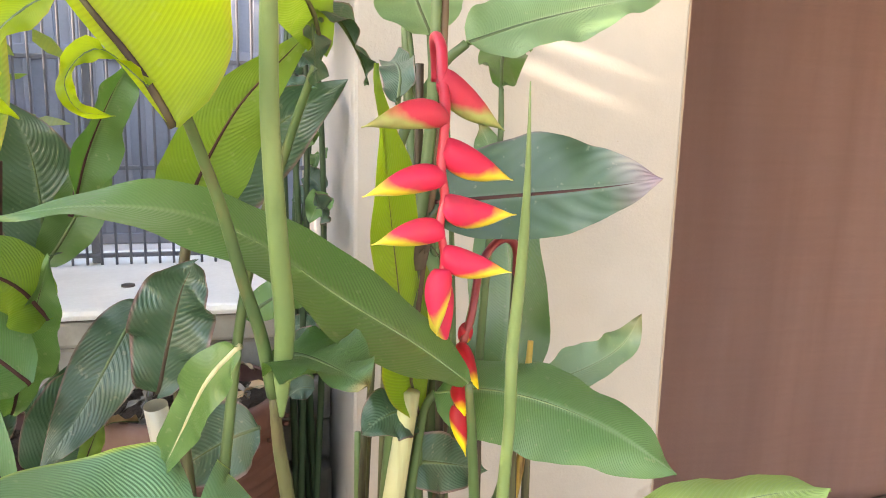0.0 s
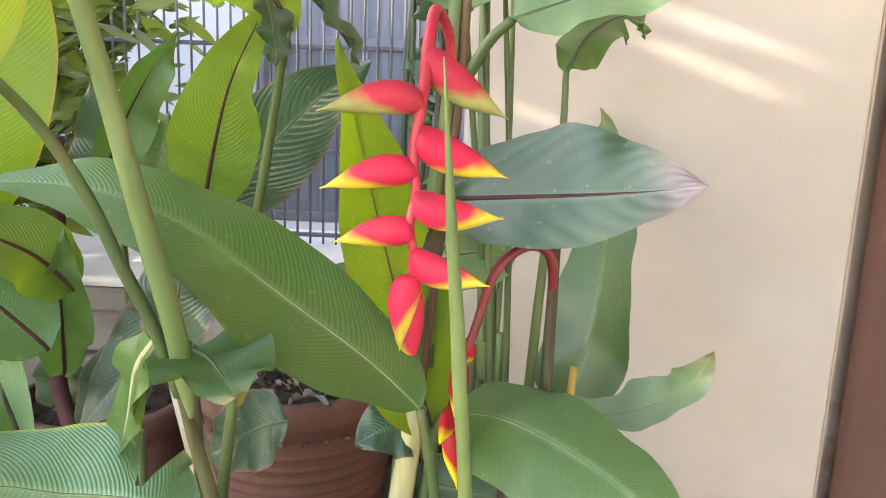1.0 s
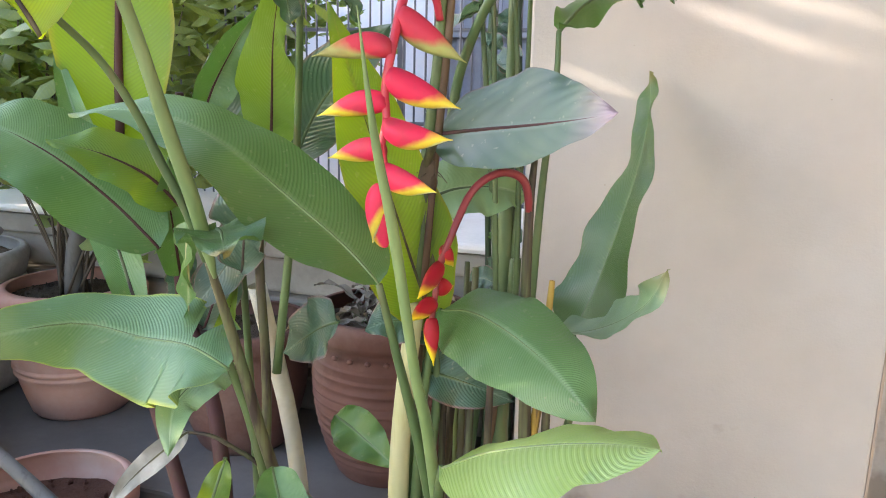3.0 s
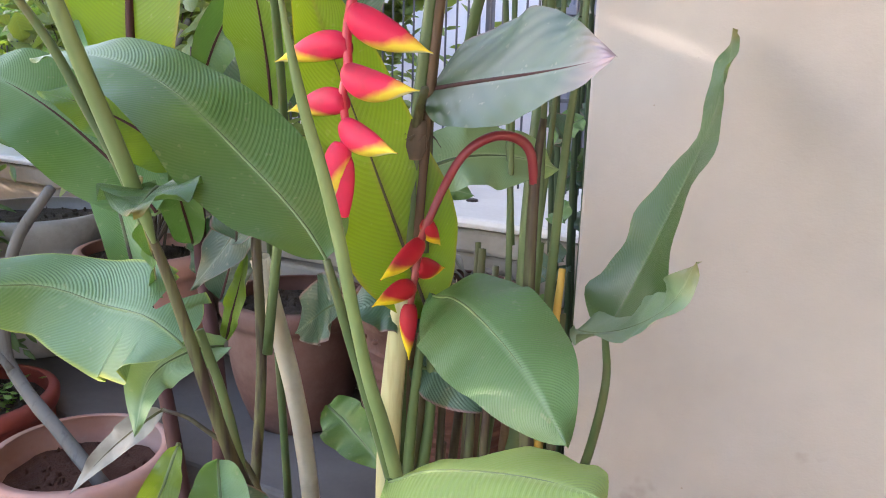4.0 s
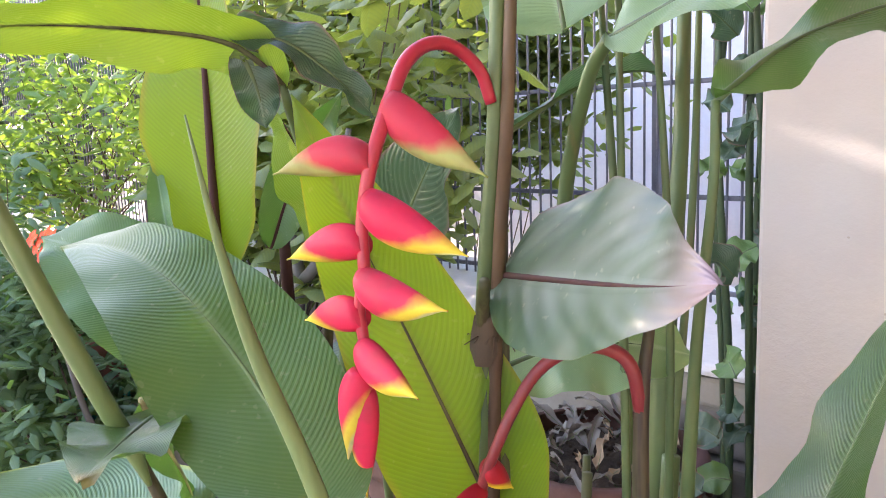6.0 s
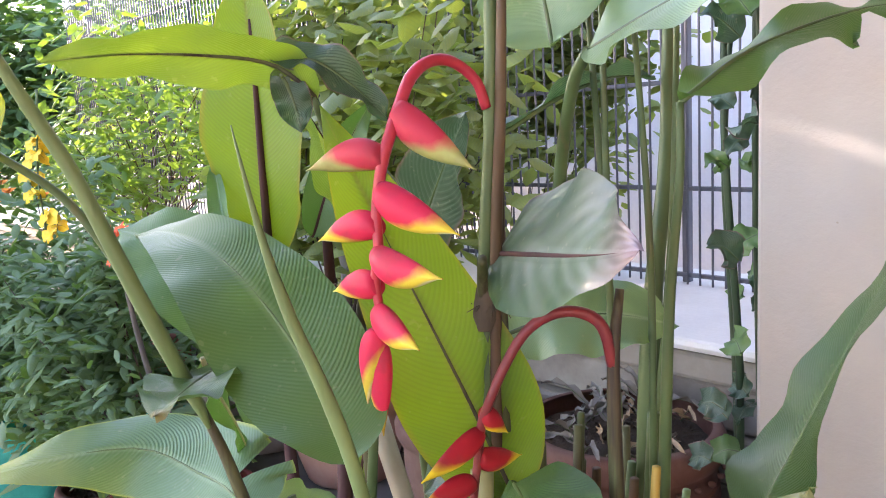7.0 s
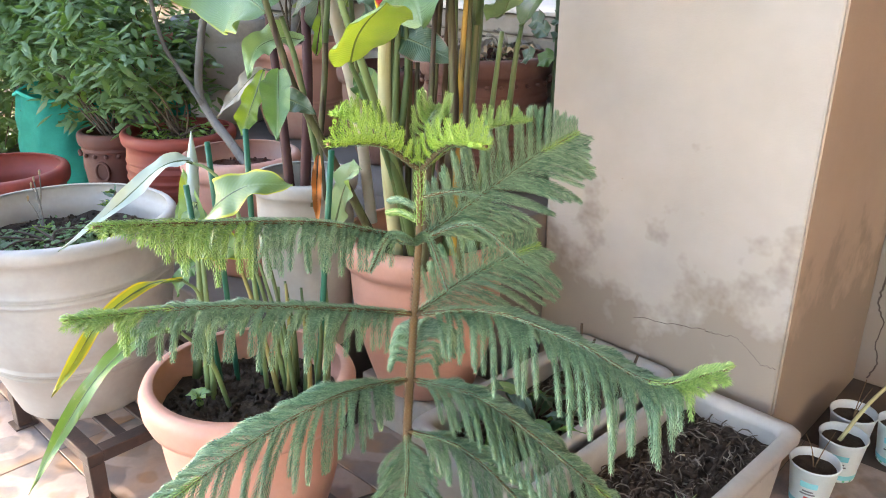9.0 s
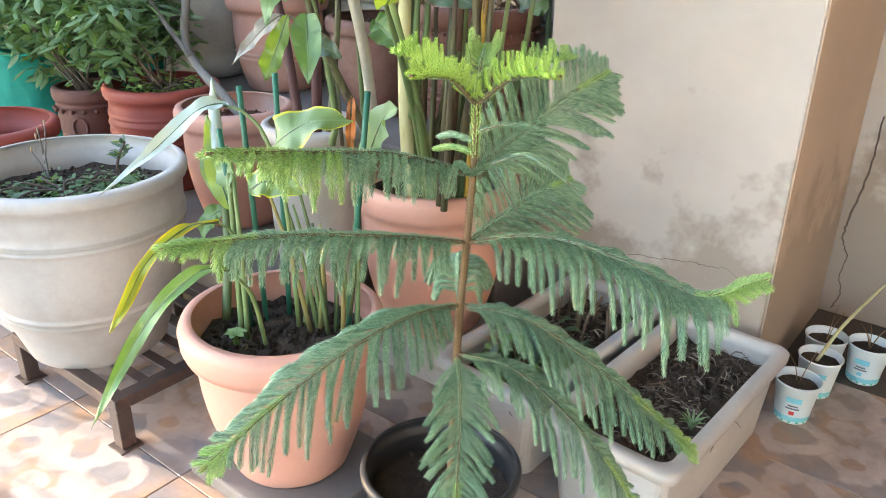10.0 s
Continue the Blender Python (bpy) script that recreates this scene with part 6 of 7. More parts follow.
leaf(lily, [(0.517, 0.645, 0.506), (0.495, 0.646, 0.558), (0.479, 0.647, 0.595), (0.473, 0.643, 0.631)], 0.032, (0.73, -0.61, 0.23), LEAF_PALE, "", full=0.45, tip=2.0, fold=0.3)
leaf(lily, [(0.771, 0.756, 0.611), (0.802, 0.750, 0.674), (0.833, 0.743, 0.717), (0.865, 0.734, 0.733)], 0.03, (0.23, -0.67, 0.63), LEAF_PALE, "grey-green leaf behind a stake", full=0.4, tip=2.0, fold=0.15)
for i in range(14):
    rnd = random.Random(300 + i)
    a, d = rnd.random() * 6.283, rnd.uniform(0.01, 0.06)
    b0 = Vector((0.745 + d * math.cos(a), 0.680 + d * math.sin(a) * 0.8, 0.292))
    top = b0 + Vector((rnd.uniform(-0.07, 0.05), rnd.uniform(-0.05, 0.05), rnd.uniform(0.16, 0.32)))
    stalk(lily, [b0, b0.lerp(top, 0.5) + Vector((0.008, 0, 0.01)), top], [0.0052, 0.0040, 0.0024], (STEM_LIGHT, STEM, STUB_TONE, STEM_LIGHT, STEM)[i % 5], seg=7, n=8)
weed = thing("weed_seedling", (0.655, 0.530, 0.302), "small bright weed seedling on pot earth", "plant")
for i in range(6):
    a = i * 1.05
    d = Vector((math.cos(a), math.sin(a), 0))
    b0 = Vector((0.655, 0.530, 0.298))
    leaf(weed, [b0, b0 + d * 0.006 + Vector((0, 0, 0.026)), b0 + d * 0.022 + Vector((0, 0, 0.030))], 0.008, (d.x * 0.2, d.y * 0.2, 1), LEAF_SUNNY, nu=8, nv=4, ribsize=0.0007, full=0.6, tip=2.5, wave=0.001)


# ---- araucaria ----
def needles(verts, faces, path, length, every, rad, rnd, lean=1.0):
    """Short incurved needles in whorls all round a twig path, leaning towards its tip."""
    n = len(path) - 1
    total = sum((path[i + 1] - path[i]).length for i in range(n))
    count = max(3, int(total / every))
    for k in range(count):
        s = k / count
        x = s * n
        i = min(int(x), n - 1)
        p = path[i].lerp(path[i + 1], x - i)
        t = (path[i + 1] - path[i]).normalized()
        a = t.orthogonal().normalized()
        b = t.cross(a)
        taper = 1.0 if s < 0.8 else 1.0 - 0.4 * (s - 0.8) / 0.2
        for j in range(6):
            w = 2 * math.pi * (j / 6 + (k % 2) / 12) + rnd.uniform(-0.12, 0.12)
            out = a * math.cos(w) + b * math.sin(w)
            ln = length * taper * rnd.uniform(0.9, 1.1)
            bend = p + (out * 0.56 + t * 0.34 * lean) * ln
            tip = p + (out * 0.72 + t * 0.98 * lean) * ln
            side = t.cross(out).normalized() * rad
            base = len(verts)
            verts += [p + side, p - side, bend + side * 0.9, bend - side * 0.9, tip]
            faces += [(base, base + 1, base + 3, base + 2), (base + 2, base + 3, base + 4)]


def mesh_part(name, verts, faces, material, parent, label="", kind=""):
    me = bpy.data.meshes.new(name)
    me.from_pydata([tuple(v) for v in verts], [], faces)
    me.materials.append(material)
    ob = new(name, me)
    if parent is not None:
        ob.parent = parent
        ob.matrix_parent_inverse = parent.matrix_basis.inverted() if parent.parent is None else Matrix.Identity(4)
    return tagged(ob, label, kind=kind)


def frond(plant, pts, count, longest, hang, seed, fresh=0.18, spread=0.75, normal=(0, 0, 1), label="", tips=None, sweep=(0.54, 0.54), needle=0.0078):
    """An araucaria bough: a main twig with two combs of needle-clad branchlets that hang down or spread out."""
    rnd = random.Random(seed)
    main = spline(pts, 40)
    bm = bmesh.new()
    tube(bm, pts, [0.0036, 0.0030, 0.002], 7, 24)
    bough = part("bough", bm, BARK_BROWN, plant, label)
    old, new_v, fo, fn = [], [], [], []
    needles(old, fo, main[1:30], needle * 1.35, 0.0027, 0.0008, rnd)
    needles(new_v, fn, main[29:], needle * 1.4, 0.0027, 0.0009, rnd)
    nn = Vector(normal).normalized()
    for k in range(count):
        u = 0.08 + 0.91 * (k + rnd.uniform(0, 0.5)) / count
        x = u * 40
        i = min(int(x), 39)
        p = main[i].lerp(main[i + 1], x - i)
        t = (main[i + 1] - main[i]).normalized()
        s = t.cross(nn).normalized()
        top_ln = longest * (0.55 + 0.45 * math.sin(math.pi * min(1, u * 1.15))) * (1.0 if u < 0.75 else max(0.42, 1 - (u - 0.75) * 2.3)) * rnd.uniform(0.90, 1.08)
        for sd, forward in ((-1, sweep[0]), (1, sweep[1])):
            lean, fall = spread * rnd.uniform(0.75, 1.1), hang * rnd.uniform(0.9, 1.1) * (1 if u < 0.84 else 0.3)
            ln = top_ln * rnd.uniform(0.86, 1.06)
            d0 = (s * sd * lean + t * (forward + rnd.uniform(-0.08, 0.08)) + nn * rnd.uniform(-0.04, 0.14)).normalized()
            mid = p + d0 * ln * 0.5 + Vector((0, 0, -fall * ln * 0.22))
            end = p + d0 * ln * (1 - 0.35 * abs(fall)) + Vector((0, 0, -fall * ln * 0.85)) + Vector((rnd.uniform(-1, 1), rnd.uniform(-1, 1), rnd.uniform(-1, 1))) * ln * 0.04
            path = spline([p, mid, end], 7)
            if u > 1 - fresh:
                needles(new_v, fn, path, needle, 0.0026, 0.0008, rnd)
            else:
                needles(old, fo, path, needle, 0.0026, 0.00075, rnd)
    mesh_part("needles", old, fo, NEEDLE, bough, "blue-green hanging needle sprays", "stuff")
    mesh_part("fresh_needles", new_v, fn, tips or NEEDLE_NEW, bough, "fresh light green needle tips", "stuff")
    return bough


def side_twig(plant, pts, material):
    """One unbranched needle-clad twig on the trunk."""
    bm = bmesh.new()
    tube(bm, pts, [0.0022, 0.0016, 0.001], 6, 12)
    twig_ob = part("twig", bm, BARK_BROWN, plant)
    vv, ff = [], []
    needles(vv, ff, spline(pts, 12), 0.0082, 0.0027, 0.0009, random.Random(int(pts[-1][0] * 999)))
    mesh_part("needles", vv, ff, material, twig_ob, "", "stuff")


arau = thing("araucaria", (1.099, 0.590, 0.204), "young araucaria with drooping tiered green boughs", "tree")
TR = [(1.102, 0.587, 0.183), (1.084, 0.620, 0.412), (1.082, 0.630, 0.516), (1.087, 0.636, 0.620), (1.087, 0.643, 0.725), (1.084, 0.647, 0.798), (1.086, 0.646, 0.829)]
stalk(arau, TR, [0.0065, 0.006, 0.0052, 0.0045, 0.004, 0.003], BARK_BROWN, "scaly brown trunk", "trunk", n=40, bumpy=0.3)
vv, ff = [], []
needles(vv, ff, spline(TR, 40)[26:], 0.0135, 0.0026, 0.0013, random.Random(4))
mesh_part("trunk_needles", vv, ff, NEEDLE_NEW, arau, "short green needles along the upper trunk", "stuff")
vv, ff = [], []
needles(vv, ff, spline(TR, 40)[4:27], 0.0125, 0.0034, 0.0010, random.Random(5), 0.5)
mesh_part("scaly_bark", vv, ff, NEEDLE_BROWN, arau, "short brown needles along the lower trunk", "stuff")
N1, N2, N3, N4 = (1.087, 0.634, 0.696), (1.085, 0.635, 0.591), (1.081, 0.629, 0.490), (1.085, 0.618, 0.412)
TOP = (1.085, 0.646, 0.792)
for k, (e, tone) in enumerate((((1.106, 0.482, 0.858), NEEDLE_TOP), ((1.247, 0.584, 0.862), NEEDLE_TOP), ((0.985, 0.585, 0.860), NEEDLE_TOP), ((1.155, 0.783, 0.848), NEEDLE_NEW), ((1.035, 0.735, 0.855), NEEDLE_NEW))):
    e = Vector(e)
    m = Vector(TOP).lerp(e, 0.42) + Vector((0, 0, 0.018))
    m2 = Vector(TOP).lerp(e, 0.75) + Vector((0, 0, 0.010))
    frond(arau, [TOP, m, m2, e], 13, 0.036, -0.95, 20 + k, 0.92, 0.5, (0, 0, 1), "fresh light green top bough", tone, (0.12, 0.12), 0.0052)
frond(arau, [N1, (1.059, 0.514, 0.745), (1.039, 0.378, 0.776), (1.026, 0.250, 0.801)], 32, 0.078, 0.85, 1, 0.45)
frond(arau, [N1, (1.096, 0.745, 0.732), (1.118, 0.840, 0.777), (1.144, 0.915, 0.806)], 34, 0.115, 0.22, 2, 0.0, 0.85, (0.77, -0.40, 0.43), sweep=(0.45, 1.0))
frond(arau, [N2, (1.098, 0.725, 0.618), (1.112, 0.800, 0.634), (1.125, 0.860, 0.640)], 26, 0.115, 0.25, 10, 0.0, 0.9, (0.70, -0.40, 0.55), sweep=(0.4, 0.9))
frond(arau, [N2, (1.045, 0.509, 0.630), (0.989, 0.371, 0.660), (0.930, 0.240, 0.669)], 33, 0.095, 0.8, 4, 0.2)
frond(arau, [N2, (1.194, 0.663, 0.621), (1.308, 0.694, 0.606), (1.401, 0.724, 0.575), (1.475, 0.749, 0.612)], 36, 0.112, 0.85, 5, 0.2)
frond(arau, [N3, (1.068, 0.506, 0.510), (1.034, 0.356, 0.473), (0.998, 0.212, 0.400)], 33, 0.115, 0.5, 6, 0.10)
frond(arau, [N3, (1.175, 0.677, 0.474), (1.299, 0.732, 0.390), (1.415, 0.793, 0.282)], 30, 0.105, 0.65, 7, 0.12)
frond(arau, [N4, (1.118, 0.585, 0.365), (1.158, 0.530, 0.290), (1.200, 0.470, 0.205)], 30, 0.075, 0.35, 8, 0.0)
frond(arau, [N4, (1.175, 0.655, 0.395), (1.290, 0.690, 0.300), (1.375, 0.715, 0.190)], 27, 0.095, 0.65, 11, 0.0)
frond(arau, [N3, (1.015, 0.712, 0.512), (0.959, 0.802, 0.476), (0.925, 0.871, 0.410)], 22, 0.09, 0.8, 9, 0.0)
side_twig(arau, [N1, (1.145, 0.600, 0.727), (1.214, 0.561, 0.691)], NEEDLE)
side_twig(arau, [N1, (1.150, 0.680, 0.725), (1.227, 0.695, 0.686)], NEEDLE)
side_twig(arau, [N1, (1.120, 0.560, 0.735), (1.150, 0.500, 0.715)], NEEDLE)
side_twig(arau, [(1.087, 0.643, 0.725), (1.040, 0.655, 0.722), (0.985, 0.680, 0.702)], NEEDLE_NEW)
side_twig(arau, [(1.087, 0.644, 0.740), (1.045, 0.650, 0.742), (1.005, 0.665, 0.728)], NEEDLE)
side_twig(arau, [(1.086, 0.645, 0.755), (1.125, 0.665, 0.768), (1.155, 0.690, 0.762)], NEEDLE)


# ---- shrubs ----

def shrub(name, root, c, radii, count, size, seed, label, twigs=14, category="shrub", narrow=0.36, material=None, gaps=()):
    """A shrub: stems from its root, and a crown of many small folded leaves in clusters with gaps."""
    rnd = random.Random(seed)
    ob = thing(name, root, label, category)
    c, root = Vector(c), Vector(root)
    ends = []
    for k in range(twigs):
        while True:
            d = Vector((rnd.uniform(-1, 1), rnd.uniform(-1, 1), rnd.uniform(-0.9, 1)))
            if 0.25 < d.length < 1:
                break
        e = c + Vector((d.x * radii[0], d.y * radii[1], d.z * radii[2]))
        mid = root.lerp(e, 0.45) + Vector((rnd.uniform(-1, 1), rnd.uniform(-1, 1), 0.4)) * 0.06
        ends.append((mid, e))
        bm = bmesh.new()
        tube(bm, [root + Vector((rnd.uniform(-1, 1), rnd.uniform(-1, 1), 0)) * 0.03, mid, e], [0.0036, 0.0024, 0.001], 6, 10)
        part("branch", bm, BARK_DARK, ob)
    verts, faces, uvs = [], [], []
    spots = []
    for k in range(count):
        mid, e = ends[k % len(ends)]
        u = rnd.uniform(0.35, 1.05)
        spot = mid.lerp(e, u) + Vector((rnd.gauss(0, 1) * radii[0], rnd.gauss(0, 1) * radii[1], rnd.gauss(0, 1) * radii[2])) * 0.17
        spots.append((spot, size * rnd.uniform(0.6, 1.25), 0.13))
    # extra small leaves packed round each opening block stray sun
    for g, w in gaps:
        side = SUN_FROM.cross(Vector((0, 0, 1))).normalized()
        over = side.cross(SUN_FROM)
        for k in range(2600 if g[2] > 0.5 else 1500):
            far = (c.x - g[0]) / SUN_FROM.x + rnd.uniform(-0.6, 0.6)
            a, d = rnd.random() * 6.283, w + 0.02 + 0.24 * math.sqrt(rnd.random())
            spots.append((Vector(g) + SUN_FROM * far + side * d * math.cos(a) + over * d * math.sin(a), 0.032, 0.019))
    for spot, ln, clear in spots:
        if any((spot - Vector(g)).cross(SUN_FROM).length < w + clear for g, w in gaps):
            continue
        a = rnd.random() * 6.283
        t = Vector((math.cos(a), math.sin(a), rnd.uniform(-0.9, 0.5))).normalized()
        nn = Vector((rnd.uniform(-0.6, 0.6), rnd.uniform(-0.8, 0.4), 1)).normalized()
        nn = (nn - t * nn.dot(t)).normalized()
        s = t.cross(nn)
        w = ln * narrow * 0.5
        b = len(verts)
        verts += [spot, spot + t * ln * 0.3 + s * w - nn * w * 0.3, spot + t * ln * 0.3 - s * w - nn * w * 0.3, spot + t * ln * 0.68 + s * w * 0.8 - nn * w * 0.5, spot + t * ln * 0.68 - s * w * 0.8 - nn * w * 0.5, spot + t * ln - nn * ln * 0.14, spot + t * ln * 0.4 + nn * w * 0.15, spot + t * ln * 0.72 - nn * w * 0.1]
        faces += [(b, b + 1, b + 6), (b, b + 6, b + 2), (b + 1, b + 3, b + 7, b + 6), (b + 2, b + 6, b + 7, b + 4), (b + 3, b + 5, b + 7), (b + 4, b + 7, b + 5)]
        quv = [(0, 0.5), (0.3, 1), (0.3, 0), (0.68, 0.9), (0.68, 0.1), (1, 0.5), (0.4, 0.5), (0.72, 0.5)]
        for f in faces[-6:]:
            uvs += [quv[i - b] for i in f]
    crown = mesh_part("foliage", verts, faces, material or LEAF_BUSH, ob, "", "stuff")
    layer = crown.data.uv_layers.new(name="UVMap")
    layer.data.foreach_set("uv", np.array(uvs, dtype=np.float32).ravel())
    for p in crown.data.polygons:
        p.use_smooth = True
    return ob


LEAF_BUSH2 = leaf_material("leaf_bush_light", (0.10, 0.18, 0.05), (0.15, 0.25, 0.07), (0.14, 0.24, 0.09), (0.35, 0.55, 0.05), 0.4, ribs=10, rough=0.38)
LEAF_BUSH3 = leaf_material("leaf_bush_olive", (0.10, 0.14, 0.05), (0.17, 0.20, 0.07), (0.14, 0.20, 0.09), (0.38, 0.48, 0.06), 0.4, ribs=10, rough=0.4)
# openings in two unseen crowns, on sun lines to wall streaks and floor
GAPS = [((x, WALL_Y, 1.374 - 0.31 * (x - 0.984)), 0.006) for x in (0.985, 1.01, 1.035, 1.06, 1.085, 1.11, 1.135, 1.16, 1.19, 1.22)] + [((x, WALL_Y, 1.421 - 0.29 * (x - 1.01)), 0.006) for x in (1.02, 1.05, 1.08, 1.11, 1.14, 1.17, 1.20, 1.23, 1.26)] + [((x, WALL_Y, 1.285 - 0.34 * (x - 0.778)), 0.006) for x in (0.80, 0.83, 0.86, 0.89, 0.92)] + [((0.29, 0.33, 0.0), 0.08)]
shrub("potted_shrub", (-0.41, 1.12, 0.50), (-0.62, 1.05, 0.84), (0.32, 0.26, 0.30), 2400, 0.055, 11, "leafy green shrub in a red pot", 13)
shrub("potted_shrub", (-0.725, 1.057, 0.46), (-0.92, 1.02, 0.80), (0.30, 0.28, 0.30), 2200, 0.060, 12, "drooping green shrub in a brown pot", 12)
shrub("garden_shrub", (-1.25, 1.25, 0.2), (-1.25, 1.20, 0.95), (0.45, 0.40, 0.42), 2600, 0.06, 13, "dense dark green garden shrub", 22)
shrub("garden_shrub", (-2.2, 1.1, 0.2), (-2.1, 1.08, 0.45), (0.45, 0.40, 0.40), 1800, 0.065, 31, "low dark green garden shrub", 18)
shrub("garden_shrub", (-1.7, 0.9, 0.0), (-1.65, 0.85, 0.95), (0.5, 0.45, 0.5), 2600, 0.065, 21, "tall leafy shrub at the terrace edge", 22)
shrub("garden_shrub", (-0.95, 1.9, 0.9), (-0.85, 1.95, 1.38), (0.55, 0.32, 0.36), 2600, 0.06, 14, "sunlit shrub on the ledge", 22, material=LEAF_BUSH2)
shrub("garden_shrub", (-2.0, 1.8, 0.9), (-1.9, 1.75, 1.40), (0.7, 0.45, 0.45), 2600, 0.065, 22, "sunlit garden shrub behind the pots", 24, material=LEAF_BUSH2)
shrub("garden_tree", (-1.1, 2.9, 0.0), (-1.25, 2.75, 2.0), (0.95, 0.45, 0.75), 7500, 0.085, 15, "broad-leaved tree beyond the fence", 34, "tree", 0.6, LEAF_BUSH3)
shrub("garden_tree", (-2.6, 3.4, 0.0), (-2.4, 3.0, 2.0), (1.2, 0.7, 1.0), 7500, 0.10, 16, "leafy tree in the sunlit garden", 34, "tree", 0.5, LEAF_BUSH2)
# Two unseen trees, added to block the low sun except through GAPS.
shrub("garden_tree", (-3.0, 0.5, 0.0), (-2.9, 0.45, 2.15), (0.8, 0.95, 1.15), 9000, 0.11, 23, "unseen leafy tree added to keep sun off the terrace", 34, "tree", 0.5, LEAF_BUSH, GAPS)
shrub("garden_tree", (-3.4, -0.6, 0.0), (-3.3, -0.5, 1.9), (0.8, 1.0, 1.3), 6500, 0.11, 24, "second unseen leafy tree added to block the sun", 30, "tree", 0.5, LEAF_BUSH, GAPS)
shrub("garden_tree", (-4.6, 4.6, 0.0), (-4.3, 4.3, 2.3), (1.9, 0.7, 1.5), 8000, 0.14, 25, "tall leafy tree before the neighbouring house", 40, "tree", 0.5, LEAF_BUSH)
shrub("garden_tree", (-6.2, 3.1, 0.0), (-6.1, 3.1, 2.2), (0.9, 1.5, 1.4), 9000, 0.16, 26, "wide leafy tree far back in the garden", 40, "tree", 0.5, LEAF_BUSH)
shrub("garden_shrub", (-1.0, 2.15, 0.9), (-0.95, 2.12, 1.75), (0.75, 0.16, 0.55), 3200, 0.07, 27, "tall shrub leaning on the fence", 26, "shrub", 0.45, LEAF_BUSH3)
shrub("lemon_tree", (-0.33, 1.52, 0.73), (-0.30, 1.58, 1.42), (0.48, 0.28, 0.44), 1700, 0.075, 17, "small lemon tree with broad leaves", 22, "tree", 0.55, LEAF_BUSH3)
shrub("pot_weeds", (-0.41, 1.12, 0.50), (-0.41, 1.12, 0.52), (0.12, 0.12, 0.025), 220, 0.022, 18, "small weeds covering pot earth", 10, "weeds", 0.5, LEAF_BUSH2)
shrub("pot_weeds", (0.124, 0.544, 0.462), (0.124, 0.544, 0.470), (0.18, 0.18, 0.014), 700, 0.018, 19, "small weeds covering planter earth", 12, "weeds", 0.55, LEAF_BUSH)
for i in range(16):
    rnd = random.Random(1300 + i)
    p = Vector((-1.35 + rnd.uniform(-0.4, 0.35), 0.95 + rnd.uniform(-0.1, 0.2), 1.16 + rnd.uniform(-0.05, 0.10)))
    ob = thing("orange_blossom", p, "small orange blossom among shrub leaves", "flower", "orange blossoms")
    for k in range(5):
        a = k * 1.256
        d = Vector((math.cos(a) * 0.8, math.sin(a) * 0.8, 0.5))
        leaf(ob, [p, p + d * 0.012, p + d * 0.024], 0.009, (0.3, -0.3, 0.9), FLOWER_O, name="petal", nu=5, nv=4, ribsize=0.0005, wave=0)

# lemon tree trunk, leaning grey trunk
lem = thing("tree_trunk", (-0.33, 1.52, 0.72), "dark gnarled trunk of a small tree in a pot", "tree trunk")
stalk(lem, [(-0.33, 1.52, 0.72), (-0.31, 1.51, 0.85), (-0.23, 1.48, 0.98), (-0.24, 1.48, 1.10), (-0.10, 1.46, 1.28)], [0.022, 0.018, 0.015, 0.012, 0.006], BARK, name="trunk", bumpy=0.25)
stalk(lem, [(-0.23, 1.48, 0.98), (-0.10, 1.44, 1.06), (-0.01, 1.41, 1.16), (0.05, 1.40, 1.30)], [0.013, 0.012, 0.009, 0.005], BARK, name="branch", bumpy=0.25)
fran = thing("leaning_trunk", (0.03, 1.06, 0.49), "smooth grey trunk leaning out of a pink pot", "tree trunk")
stalk(fran, [(0.06, 1.07, 0.49), (-0.06, 1.08, 0.555), (-0.19, 1.10, 0.61), (-0.25, 1.11, 0.67), (-0.24, 1.12, 0.78), (-0.21, 1.13, 0.88), (-0.13, 1.15, 0.98)], [0.013, 0.0125, 0.012, 0.0115, 0.011, 0.009], BARK, name="trunk", bumpy=0.12)
stalk(fran, [(-0.22, 1.10, 0.635), (-0.31, 1.09, 0.72), (-0.33, 1.06, 0.80), (-0.32, 1.03, 0.95), (-0.30, 1.01, 1.09)], [0.008, 0.007, 0.006, 0.0055, 0.004], BARK, name="branch")
back_leaf = thing("garden_plant", (0.33, 1.16, 0.50), "dark broad-leaved plant standing behind cannas", "plant")
stalk(back_leaf, [(0.33, 1.22, 0.472), (0.34, 1.18, 0.90), (0.345, 1.15, 1.12)], [0.007, 0.006, 0.004], STEM, n=14)
leaf(back_leaf, [(0.345, 1.150, 1.110), (0.346, 1.142, 1.170), (0.340, 1.138, 1.230), (0.322, 1.135, 1.285)], 0.052, (0.05, -0.95, 0.25), LEAF_DARK, "broad dark green leaf", full=0.42, tip=1.8, fold=0.15, wave=0.004)
leaf(back_leaf, [(0.345, 1.150, 1.100), (0.378, 1.140, 1.150), (0.402, 1.132, 1.200), (0.418, 1.126, 1.255)], 0.030, (0.25, -0.90, 0.25), LEAF, "green leaf standing beside it", full=0.42, tip=1.7, fold=0.25, wave=0.004)
fl = thing("red_blossom", (-0.30, 1.01, 1.08), "cluster of small red blossoms on a twig", "flower")
